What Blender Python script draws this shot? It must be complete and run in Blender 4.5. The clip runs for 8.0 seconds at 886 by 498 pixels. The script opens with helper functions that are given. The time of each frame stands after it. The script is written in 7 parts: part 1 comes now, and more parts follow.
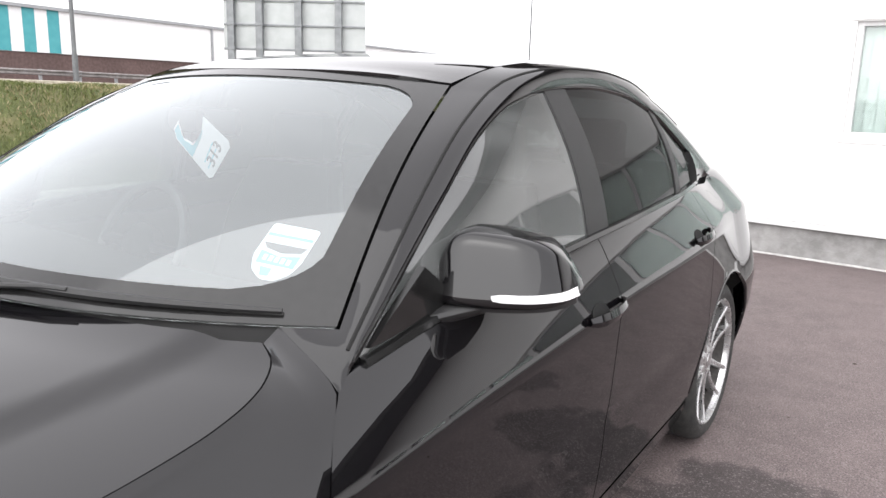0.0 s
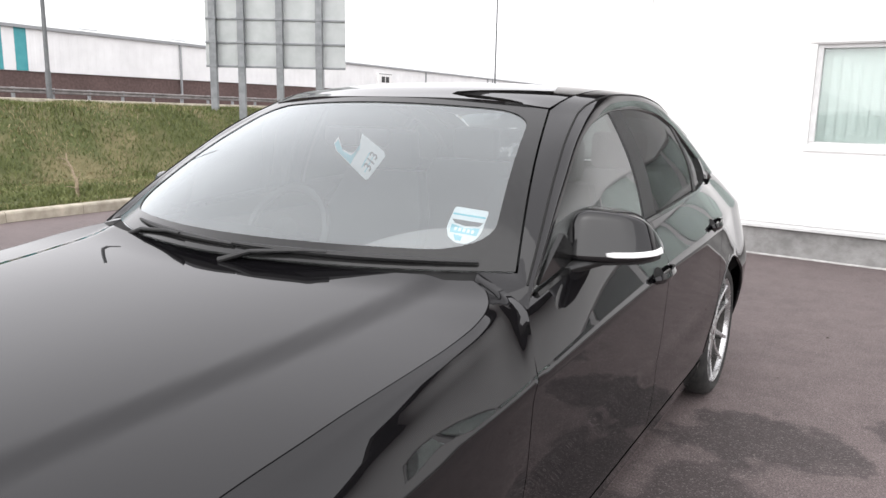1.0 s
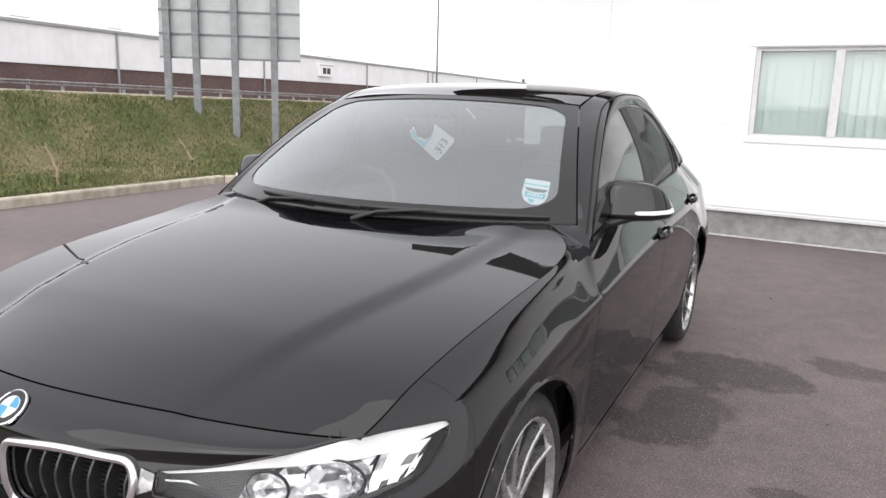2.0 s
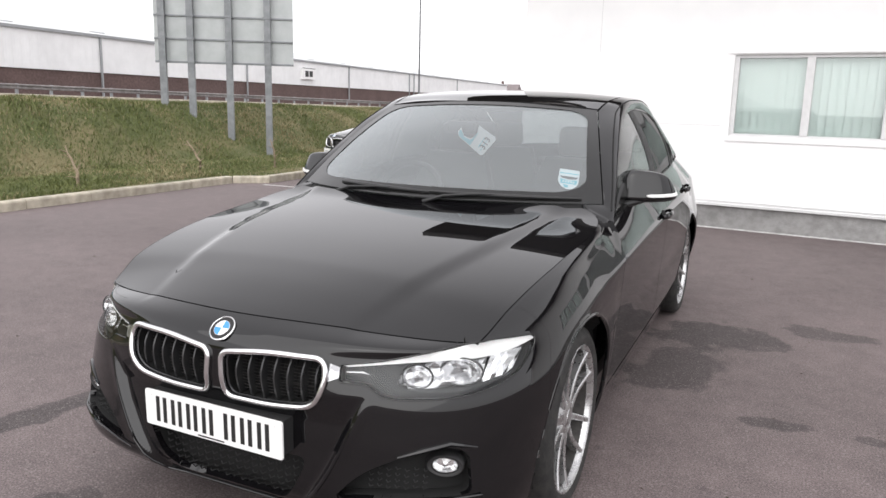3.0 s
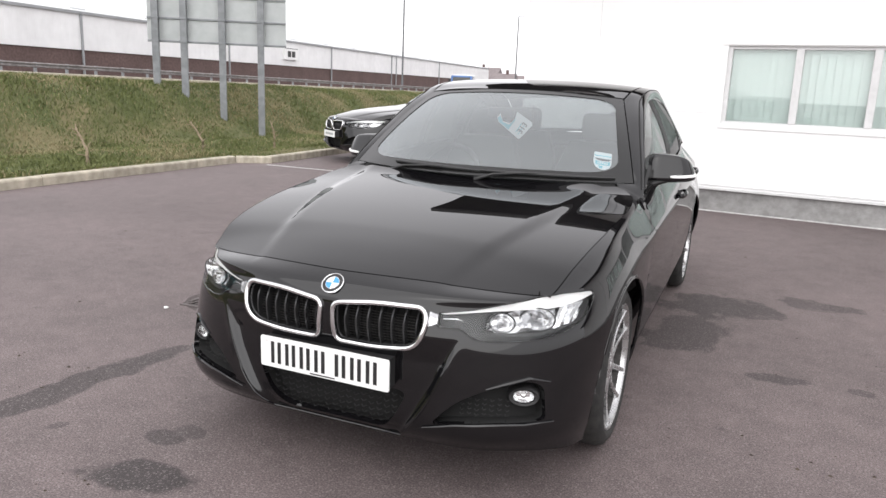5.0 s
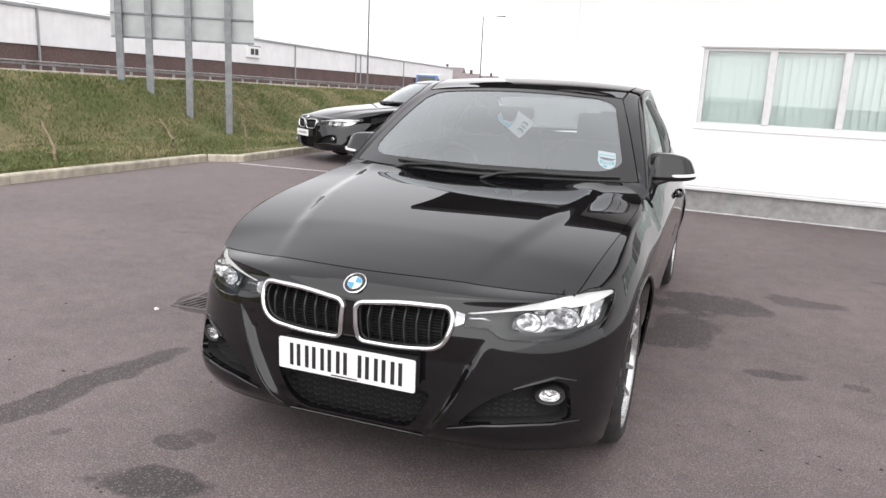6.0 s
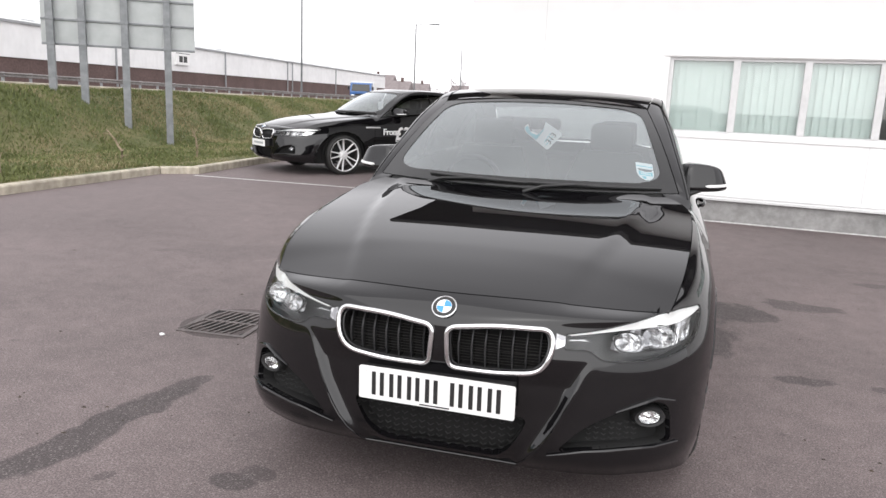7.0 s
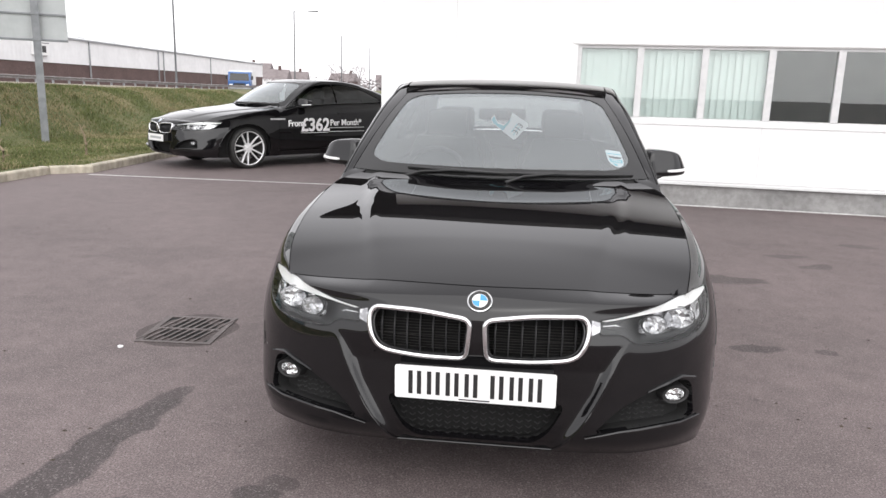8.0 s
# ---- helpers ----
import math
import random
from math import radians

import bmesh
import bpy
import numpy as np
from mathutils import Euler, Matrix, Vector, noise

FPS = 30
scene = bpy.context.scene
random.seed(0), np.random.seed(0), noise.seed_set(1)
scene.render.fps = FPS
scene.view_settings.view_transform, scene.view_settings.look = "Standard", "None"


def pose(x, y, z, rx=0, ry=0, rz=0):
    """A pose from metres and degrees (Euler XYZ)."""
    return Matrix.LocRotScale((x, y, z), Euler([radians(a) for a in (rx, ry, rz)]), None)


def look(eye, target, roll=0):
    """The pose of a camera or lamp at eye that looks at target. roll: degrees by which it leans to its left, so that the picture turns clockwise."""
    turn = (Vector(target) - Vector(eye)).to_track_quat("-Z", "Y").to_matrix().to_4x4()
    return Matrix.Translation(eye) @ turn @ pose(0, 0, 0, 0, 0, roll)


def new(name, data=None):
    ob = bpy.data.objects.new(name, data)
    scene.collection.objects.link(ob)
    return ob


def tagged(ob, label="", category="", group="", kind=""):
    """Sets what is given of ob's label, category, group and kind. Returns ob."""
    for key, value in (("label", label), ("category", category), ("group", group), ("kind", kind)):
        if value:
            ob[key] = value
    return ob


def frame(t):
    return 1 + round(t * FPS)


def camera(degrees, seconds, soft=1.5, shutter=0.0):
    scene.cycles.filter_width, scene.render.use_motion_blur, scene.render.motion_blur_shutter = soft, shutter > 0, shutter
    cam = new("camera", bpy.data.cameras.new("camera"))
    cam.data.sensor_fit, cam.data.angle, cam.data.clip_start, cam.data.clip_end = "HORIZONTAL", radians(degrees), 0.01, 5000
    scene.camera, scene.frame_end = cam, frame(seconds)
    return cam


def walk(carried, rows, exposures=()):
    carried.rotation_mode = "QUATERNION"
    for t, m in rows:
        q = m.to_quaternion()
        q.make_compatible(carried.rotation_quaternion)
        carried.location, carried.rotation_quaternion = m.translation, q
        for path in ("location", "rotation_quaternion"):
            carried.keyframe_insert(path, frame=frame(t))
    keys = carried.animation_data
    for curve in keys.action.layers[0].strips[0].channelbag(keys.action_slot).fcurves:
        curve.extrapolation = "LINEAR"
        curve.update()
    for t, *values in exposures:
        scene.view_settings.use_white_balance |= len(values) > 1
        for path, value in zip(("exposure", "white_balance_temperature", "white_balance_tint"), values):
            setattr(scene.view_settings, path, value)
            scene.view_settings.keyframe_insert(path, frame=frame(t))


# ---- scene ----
cam = camera(62.1, 8.0)
PATH = [
    (0, (1.493, -0.13, 1.349), (0.404, 1.495, 0.934), 1.6),
    (0.5, (1.462, -0.505, 1.357), (0.45, 1.171, 0.948), 1.6),
    (1, (1.476, -0.857, 1.364), (0.461, 0.824, 0.987), 1.2),
    (1.5, (1.419, -1.227, 1.361), (0.476, 0.494, 0.975), 1.4),
    (2.8, (1.409, -2.255, 1.388), (0.592, -0.475, 1.000), 1.5),
    (3, (1.417, -2.356, 1.378), (0.596, -0.573, 0.991), 1.4),
    (3.5, (1.371, -2.605, 1.383), (0.555, -0.833, 0.944), 1.6),
    (4, (1.295, -2.804, 1.391), (0.547, -1.007, 0.933), 2.0),
    (4.5, (1.287, -2.849, 1.397), (0.521, -1.053, 0.964), 2.2),
    (5.8, (1.160, -2.885, 1.382), (0.450, -1.068, 0.952), 2.6),
    (6, (1.085, -2.91, 1.38), (0.414, -1.075, 0.953), 2.7),
    (6.5, (0.828, -2.964, 1.381), (0.25, -1.094, 0.97), 2.4),
    (7, (0.564, -2.959, 1.377), (0.062, -1.065, 0.977), 2.5),
    (7.5, (0.318, -3.014, 1.383), (-0.044, -1.094, 0.96), 2.0),
    (8, (0.107, -3.049, 1.388), (-0.092, -1.104, 0.966), 1.6),
]
walk(cam, [(t, look(eye, target, roll)) for t, eye, target, roll in PATH],
     [(0, 1.84), (0.5, 1.63), (1.0, 1.47), (1.5, 1.37), (3.0, 1.25), (4.5, 1.30), (8.0, 1.32)])

# ---- light ----
SUN_EL, SUN_AZ = 46, 170
world = bpy.data.worlds.new("overcast_sky")
scene.world = world
world.use_nodes = True
wn = world.node_tree.nodes
wl = world.node_tree.links
wn.clear()
sky = wn.new("ShaderNodeTexSky")
sky.sky_type = "NISHITA"
sky.sun_disc = False
sky.sun_elevation, sky.sun_rotation = radians(SUN_EL), radians(SUN_AZ)
sky.dust_density, sky.air_density, sky.ozone_density = 2.0, 1.0, 1.0
grey = wn.new("ShaderNodeHueSaturation")
grey.inputs["Saturation"].default_value = 0.12
bg = wn.new("ShaderNodeBackground")
bg.inputs["Strength"].default_value = 0.117
wout = wn.new("ShaderNodeOutputWorld")
wl.new(sky.outputs[0], grey.inputs["Color"])
cloud = wn.new("ShaderNodeMix")
cloud.data_type = "RGBA"
cloud.clamp_result = False
cloud.inputs[0].default_value = 0.65
cloud.inputs[7].default_value = (6.1, 5.95, 6.15, 1)
wl.new(grey.outputs[0], cloud.inputs[6])
wl.new(cloud.outputs[2], bg.inputs["Color"])
wl.new(bg.outputs[0], wout.inputs["Surface"])
sun = new("sun", bpy.data.lights.new("sun", "SUN"))
sun.data.energy, sun.data.angle, sun.data.color = 0.65, radians(100), (1.0, 0.985, 0.97)
sun.rotation_euler = (radians(90 - SUN_EL), 0, radians(180 - SUN_AZ))


# ---- materials ----
def mat(name, colour, rough=0.5, metal=0.0, second=None, scale=8.0, detail=4.0, spread=(0.35, 0.65), bump=0.0,
        bump_scale=None, coat=0.0, grime=0.0, grime_scale=1.2, rough_var=0.0, random_tint=0.0, stretch=(1, 1, 1)):
    """A surface with grain at one scale, blotches at a second, and fine relief."""
    m = bpy.data.materials.new(name)
    m.use_nodes = True
    n, l = m.node_tree.nodes, m.node_tree.links
    b = n["Principled BSDF"]
    b.inputs["Roughness"].default_value, b.inputs["Metallic"].default_value = rough, metal
    b.inputs["Coat Weight"].default_value = coat
    b.inputs["Coat Roughness"].default_value = 0.015
    if coat > 0.9:
        b.inputs["Specular IOR Level"].default_value = 0.0
        b.inputs["Coat IOR"].default_value = 1.54
    tc = n.new("ShaderNodeTexCoord")
    mp = n.new("ShaderNodeMapping")
    mp.inputs["Scale"].default_value = stretch
    l.new(tc.outputs["Object"], mp.inputs["Vector"])
    nz = n.new("ShaderNodeTexNoise")
    nz.inputs["Scale"].default_value, nz.inputs["Detail"].default_value = scale, detail
    l.new(mp.outputs[0], nz.inputs["Vector"])
    rp = n.new("ShaderNodeValToRGB")
    rp.color_ramp.elements[0].position, rp.color_ramp.elements[1].position = spread
    rp.color_ramp.elements[0].color = (*colour, 1)
    rp.color_ramp.elements[1].color = (*(second or colour), 1)
    l.new(nz.outputs["Fac"], rp.inputs["Fac"])
    col = rp.outputs["Color"]
    if grime:
        g = n.new("ShaderNodeTexNoise")
        g.inputs["Scale"].default_value, g.inputs["Detail"].default_value = grime_scale, 6
        l.new(tc.outputs["Object"], g.inputs["Vector"])
        mr = n.new("ShaderNodeMapRange")
        mr.inputs["From Min"].default_value, mr.inputs["From Max"].default_value = 0.35, 0.7
        mr.inputs["To Min"].default_value, mr.inputs["To Max"].default_value = 1.0, 1.0 - grime
        l.new(g.outputs["Fac"], mr.inputs["Value"])
        mx = n.new("ShaderNodeMix")
        mx.data_type, mx.blend_type = "RGBA", "MULTIPLY"
        mx.inputs[0].default_value = 1.0
        l.new(col, mx.inputs[6])
        l.new(mr.outputs[0], mx.inputs[7])
        col = mx.outputs[2]
    if random_tint:
        oi = n.new("ShaderNodeObjectInfo")
        mr = n.new("ShaderNodeMapRange")
        mr.inputs["To Min"].default_value, mr.inputs["To Max"].default_value = 1 - random_tint, 1 + random_tint
        l.new(oi.outputs["Random"], mr.inputs["Value"])
        mx = n.new("ShaderNodeMix")
        mx.data_type, mx.blend_type = "RGBA", "MULTIPLY"
        mx.inputs[0].default_value = 1.0
        l.new(col, mx.inputs[6])
        l.new(mr.outputs[0], mx.inputs[7])
        col = mx.outputs[2]
    l.new(col, b.inputs["Base Color"])
    if rough_var:
        mr = n.new("ShaderNodeMapRange")
        mr.inputs["To Min"].default_value, mr.inputs["To Max"].default_value = max(0, rough - rough_var), min(1, rough + rough_var)
        l.new(nz.outputs["Fac"], mr.inputs["Value"])
        l.new(mr.outputs[0], b.inputs["Roughness"])
    if bump:
        nb = n.new("ShaderNodeTexNoise")
        nb.inputs["Scale"].default_value, nb.inputs["Detail"].default_value = bump_scale or scale * 4, 5
        l.new(mp.outputs[0], nb.inputs["Vector"])
        bp = n.new("ShaderNodeBump")
        bp.inputs["Strength"].default_value, bp.inputs["Distance"].default_value = min(1, bump), 0.01
        l.new(nb.outputs["Fac"], bp.inputs["Height"])
        l.new(bp.outputs[0], b.inputs["Normal"])
    return m


def glass(name, tint=(0.8, 0.85, 0.83), gloss=1.0, see=0.9, base=0.0, film=0.0, sheen=(1, 1, 1)):
    """Thin glazing: sees straight through with a tint, with a mirror's gloss by Fresnel."""
    m = bpy.data.materials.new(name)
    m.use_nodes = True
    n, l = m.node_tree.nodes, m.node_tree.links
    n.clear()
    out = n.new("ShaderNodeOutputMaterial")
    tr = n.new("ShaderNodeBsdfTransparent")
    tr.inputs["Color"].default_value = (*[c * see for c in tint], 1)
    gl = n.new("ShaderNodeBsdfGlossy")
    gl.inputs["Roughness"].default_value = 0.015
    gl.inputs["Color"].default_value = (*sheen, 1)
    fr = n.new("ShaderNodeFresnel")
    fr.inputs["IOR"].default_value = 1.52
    mu = n.new("ShaderNodeMath")
    mu.operation = "MULTIPLY_ADD"
    mu.use_clamp = True
    mu.inputs[1].default_value, mu.inputs[2].default_value = gloss, base
    mx = n.new("ShaderNodeMixShader")
    l.new(fr.outputs[0], mu.inputs[0])
    l.new(mu.outputs[0], mx.inputs[0])
    l.new(tr.outputs[0], mx.inputs[1])
    l.new(gl.outputs[0], mx.inputs[2])
    if film:
        # a thin film: dust, and pale colour standing in for a veil of reflection
        di = n.new("ShaderNodeBsdfDiffuse")
        di.inputs["Color"].default_value = (0.62, 0.65, 0.64, 1)
        nz = n.new("ShaderNodeTexNoise")
        nz.inputs["Scale"].default_value, nz.inputs["Detail"].default_value = 3.5, 6
        fm = n.new("ShaderNodeMath")
        fm.operation = "MULTIPLY"
        fm.inputs[1].default_value = 2 * film
        m2 = n.new("ShaderNodeMixShader")
        l.new(nz.outputs["Fac"], fm.inputs[0])
        l.new(fm.outputs[0], m2.inputs[0])
        l.new(mx.outputs[0], m2.inputs[1])
        l.new(di.outputs[0], m2.inputs[2])
        mx = m2
    l.new(mx.outputs[0], out.inputs["Surface"])
    return m


M_PAINT = mat("black_car_paint", (0.0035, 0.0033, 0.0038), 0.32, 0.0, (0.0055, 0.0052, 0.006), 900, 2, coat=1.0, bump=0.0)
M_GLOSSBLACK = mat("gloss_black_trim", (0.008, 0.008, 0.008), 0.12, second=(0.012, 0.012, 0.012), scale=60)
M_PLASTIC = mat("matt_black_plastic", (0.012, 0.012, 0.013), 0.55, second=(0.02, 0.02, 0.02), scale=120, bump=0.15, rough_var=0.1)
# near-black, with the shade of gaps and hollows put into the colour
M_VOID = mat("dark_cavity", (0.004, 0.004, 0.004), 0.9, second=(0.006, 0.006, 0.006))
M_RUBBER = mat("tyre_rubber", (0.018, 0.018, 0.018), 0.75, second=(0.035, 0.034, 0.032), scale=30, bump=0.3, grime=0.2)
M_ALLOY = mat("silver_alloy", (0.46, 0.46, 0.465), 0.28, 0.85, (0.54, 0.54, 0.54), 40, rough_var=0.08)
M_SLAT = mat("gloss_grille_slat", (0.05, 0.05, 0.053), 0.25, 0.5, (0.065, 0.065, 0.065), 40)
M_MESH = mat("dull_black_mesh", (0.006, 0.006, 0.006), 0.8, second=(0.010, 0.010, 0.010), scale=60)
M_GRIT = mat("dark_leaf_crumbs", (0.035, 0.027, 0.020), 0.9, second=(0.075, 0.058, 0.042), scale=25)
M_CHROME = mat("satin_chrome", (0.75, 0.75, 0.76), 0.16, 1.0, (0.8, 0.8, 0.8), 30)
M_BRIGHT = mat("bright_reflector", (0.86, 0.86, 0.87), 0.13, 0.97, (0.9, 0.9, 0.9), 20)
M_SHELL = mat("lamp_shell", (0.30, 0.30, 0.31), 0.22, 0.9, (0.62, 0.62, 0.63), 38, spread=(0.45, 0.55))
M_LENSGREY = mat("headlamp_housing", (0.030, 0.030, 0.032), 0.35, 0.2, (0.045, 0.045, 0.046), 20)
M_COUPEALLOY = mat("bright_alloy", (0.74, 0.74, 0.75), 0.3, 0.25, (0.8, 0.8, 0.8), 40)
M_BRAKE = mat("brake_disc", (0.2, 0.19, 0.18), 0.4, 0.8, (0.3, 0.29, 0.28), 60)
M_GLASS = glass("windscreen_glass", (0.70, 0.76, 0.77), 1.15, 0.92, 0.125, 0.065, (0.95, 1.0, 1.02))
M_SIDEGLASS = glass("side_glass", (0.41, 0.51, 0.48), 0.9, 0.6, 0.06, 0.11)
M_REARGLASS = glass("rear_screen_glass", (0.46, 0.50, 0.49), 0.5, 0.9)
M_TINT = glass("rear_tinted_glass", (0.07, 0.08, 0.08), 0.4, 0.6)
M_CLEAR = glass("headlamp_cover", (0.96, 0.97, 0.97), 0.6, 1.0)
M_WHITE = mat("white_plastic", (0.78, 0.78, 0.77), 0.35, second=(0.82, 0.82, 0.81), scale=40)
M_INK = mat("black_print", (0.012, 0.012, 0.012), 0.45, second=(0.02, 0.02, 0.02), scale=60)
M_PAPER = mat("white_card", (0.76, 0.79, 0.80), 0.6, second=(0.8, 0.82, 0.83), scale=30)
M_TEAL = mat("turquoise_print", (0.10, 0.48, 0.58), 0.5, second=(0.14, 0.52, 0.62), scale=30)
M_BLUE = mat("blue_enamel", (0.05, 0.25, 0.55), 0.25, second=(0.06, 0.28, 0.58), scale=30)
M_CLOTH = mat("black_seat_cloth", (0.012, 0.012, 0.013), 0.85, second=(0.022, 0.022, 0.023), scale=90, bump=0.3)
M_DASH = mat("dashboard_plastic", (0.005, 0.005, 0.0055), 0.9, second=(0.008, 0.008, 0.008), scale=150, bump=0.2)
M_DASH.node_tree.nodes["Principled BSDF"].inputs["Specular IOR Level"].default_value = 0.02
M_WHITEWALL = mat("white_wall_cladding", (0.83, 0.83, 0.83), 0.5, second=(0.86, 0.86, 0.855), scale=3, grime=0.05, grime_scale=0.7, bump=0.03, bump_scale=30)
M_PLINTH = mat("grey_painted_plinth", (0.25, 0.245, 0.24), 0.85, second=(0.33, 0.325, 0.32), scale=14, grime=0.25, grime_scale=2.5, bump=0.35, bump_scale=60)
M_ALU = mat("pale_window_frame", (0.62, 0.62, 0.62), 0.45, 0.0, (0.68, 0.68, 0.68), 20, grime=0.1)
M_BLIND = mat("pale_green_blind", (0.78, 0.83, 0.81), 0.8, second=(0.82, 0.86, 0.845), scale=12)
M_ROOM = mat("dim_room_wall", (0.30, 0.32, 0.315), 0.9, second=(0.36, 0.38, 0.375), scale=3)
M_KERB = mat("concrete_kerb", (0.40, 0.36, 0.285), 0.9, second=(0.52, 0.47, 0.385), scale=9, grime=0.35, grime_scale=3, bump=0.4, bump_scale=70, random_tint=0.1)
M_GALV = mat("galvanised_steel", (0.32, 0.33, 0.34), 0.55, 0.3, (0.35, 0.36, 0.37), 9, grime=0.08)
M_POST = mat("weathered_grey_post", (0.20, 0.21, 0.22), 0.6, 0.3, (0.26, 0.27, 0.28), 7, grime=0.15)
M_COLUMN = mat("dull_grey_column", (0.11, 0.115, 0.12), 0.6, 0.2, (0.15, 0.155, 0.16), 6, grime=0.15)
M_SIGNBACK = mat("grey_sign_back", (0.40, 0.42, 0.42), 0.55, 0.3, (0.46, 0.48, 0.48), 3, grime=0.1)
M_CLAD = mat("white_profiled_cladding", (0.80, 0.80, 0.80), 0.6, second=(0.84, 0.84, 0.84), scale=1.5, grime=0.1, grime_scale=0.4)
M_TEALCLAD = mat("teal_cladding", (0.05, 0.30, 0.33), 0.5, second=(0.07, 0.34, 0.37), scale=2)
M_ROOFING = mat("pale_sheet_roof", (0.55, 0.56, 0.57), 0.6, second=(0.63, 0.64, 0.64), scale=1, grime=0.15, grime_scale=0.3)
M_BRICK = mat("red_brown_brick", (0.105, 0.068, 0.062), 0.9, second=(0.15, 0.10, 0.092), scale=6, grime=0.25, grime_scale=0.5, bump=0.3)
M_IRON = mat("cast_iron", (0.028, 0.026, 0.025), 0.6, 0.4, (0.055, 0.051, 0.048), 40, bump=0.3, grime=0.3)
M_LINE = mat("worn_white_line", (0.42, 0.40, 0.39), 0.8, second=(0.60, 0.59, 0.58), scale=18, spread=(0.3, 0.6), grime=0.3, grime_scale=4)
M_STALK = mat("dead_stalk", (0.22, 0.17, 0.11), 0.9, second=(0.30, 0.24, 0.17), scale=40, bump=0.3)
# distance haze is put into the far wood's lightened grey
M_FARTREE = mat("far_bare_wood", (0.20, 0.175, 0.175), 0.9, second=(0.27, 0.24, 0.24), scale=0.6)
# tiles greyed in the base colour to carry the haze over far roofs
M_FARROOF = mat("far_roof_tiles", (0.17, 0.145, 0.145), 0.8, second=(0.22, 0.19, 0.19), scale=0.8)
M_RENDER = mat("far_pale_render", (0.34, 0.33, 0.325), 0.8, second=(0.42, 0.40, 0.395), scale=0.7)
M_PAINTTEXT = mat("white_vinyl_lettering", (0.80, 0.80, 0.80), 0.45, second=(0.84, 0.84, 0.84), scale=30)


STAINS = [  # x, y, half length, half width, turn, strength
    (1.12, 2.35, 0.36, 0.26, 20, 0.50), (0.98, 1.62, 0.42, 0.22, 80, 0.46), (1.35, 2.28, 0.18, 0.14, 0, 0.40), (1.72, 2.76, 0.30, 0.12, -10, 0.42),
    (1.48, 1.09, 0.13, 0.07, 10, 0.45), (1.87, 1.10, 0.06, 0.05, 0, 0.40), (2.52, 3.74, 0.20, 0.09, 0, 0.32), (2.66, 3.36, 0.16, 0.08, 20, 0.34), (3.40, 4.40, 0.20, 0.10, 0, 0.28),
    (-1.49, -0.68, 0.62, 0.10, 83, 0.52), (-1.43, -0.14, 0.20, 0.06, 75, 0.44), (-0.61, -1.08, 0.22, 0.11, 20, 0.58), (-0.74, -0.81, 0.08, 0.05, 0, 0.46),
    (-0.68, -0.73, 0.07, 0.05, 0, 0.36), (-1.20, -0.93, 0.05, 0.03, 60, 0.34), (1.76, 2.69, 0.12, 0.09, 0, 0.3), (0.4, -1.2, 0.10, 0.05, 30, 0.3), (-2.7, 2.6, 0.7, 0.3, 15, 0.12), (3.1, 1.6, 0.5, 0.3, 40, 0.12),
]


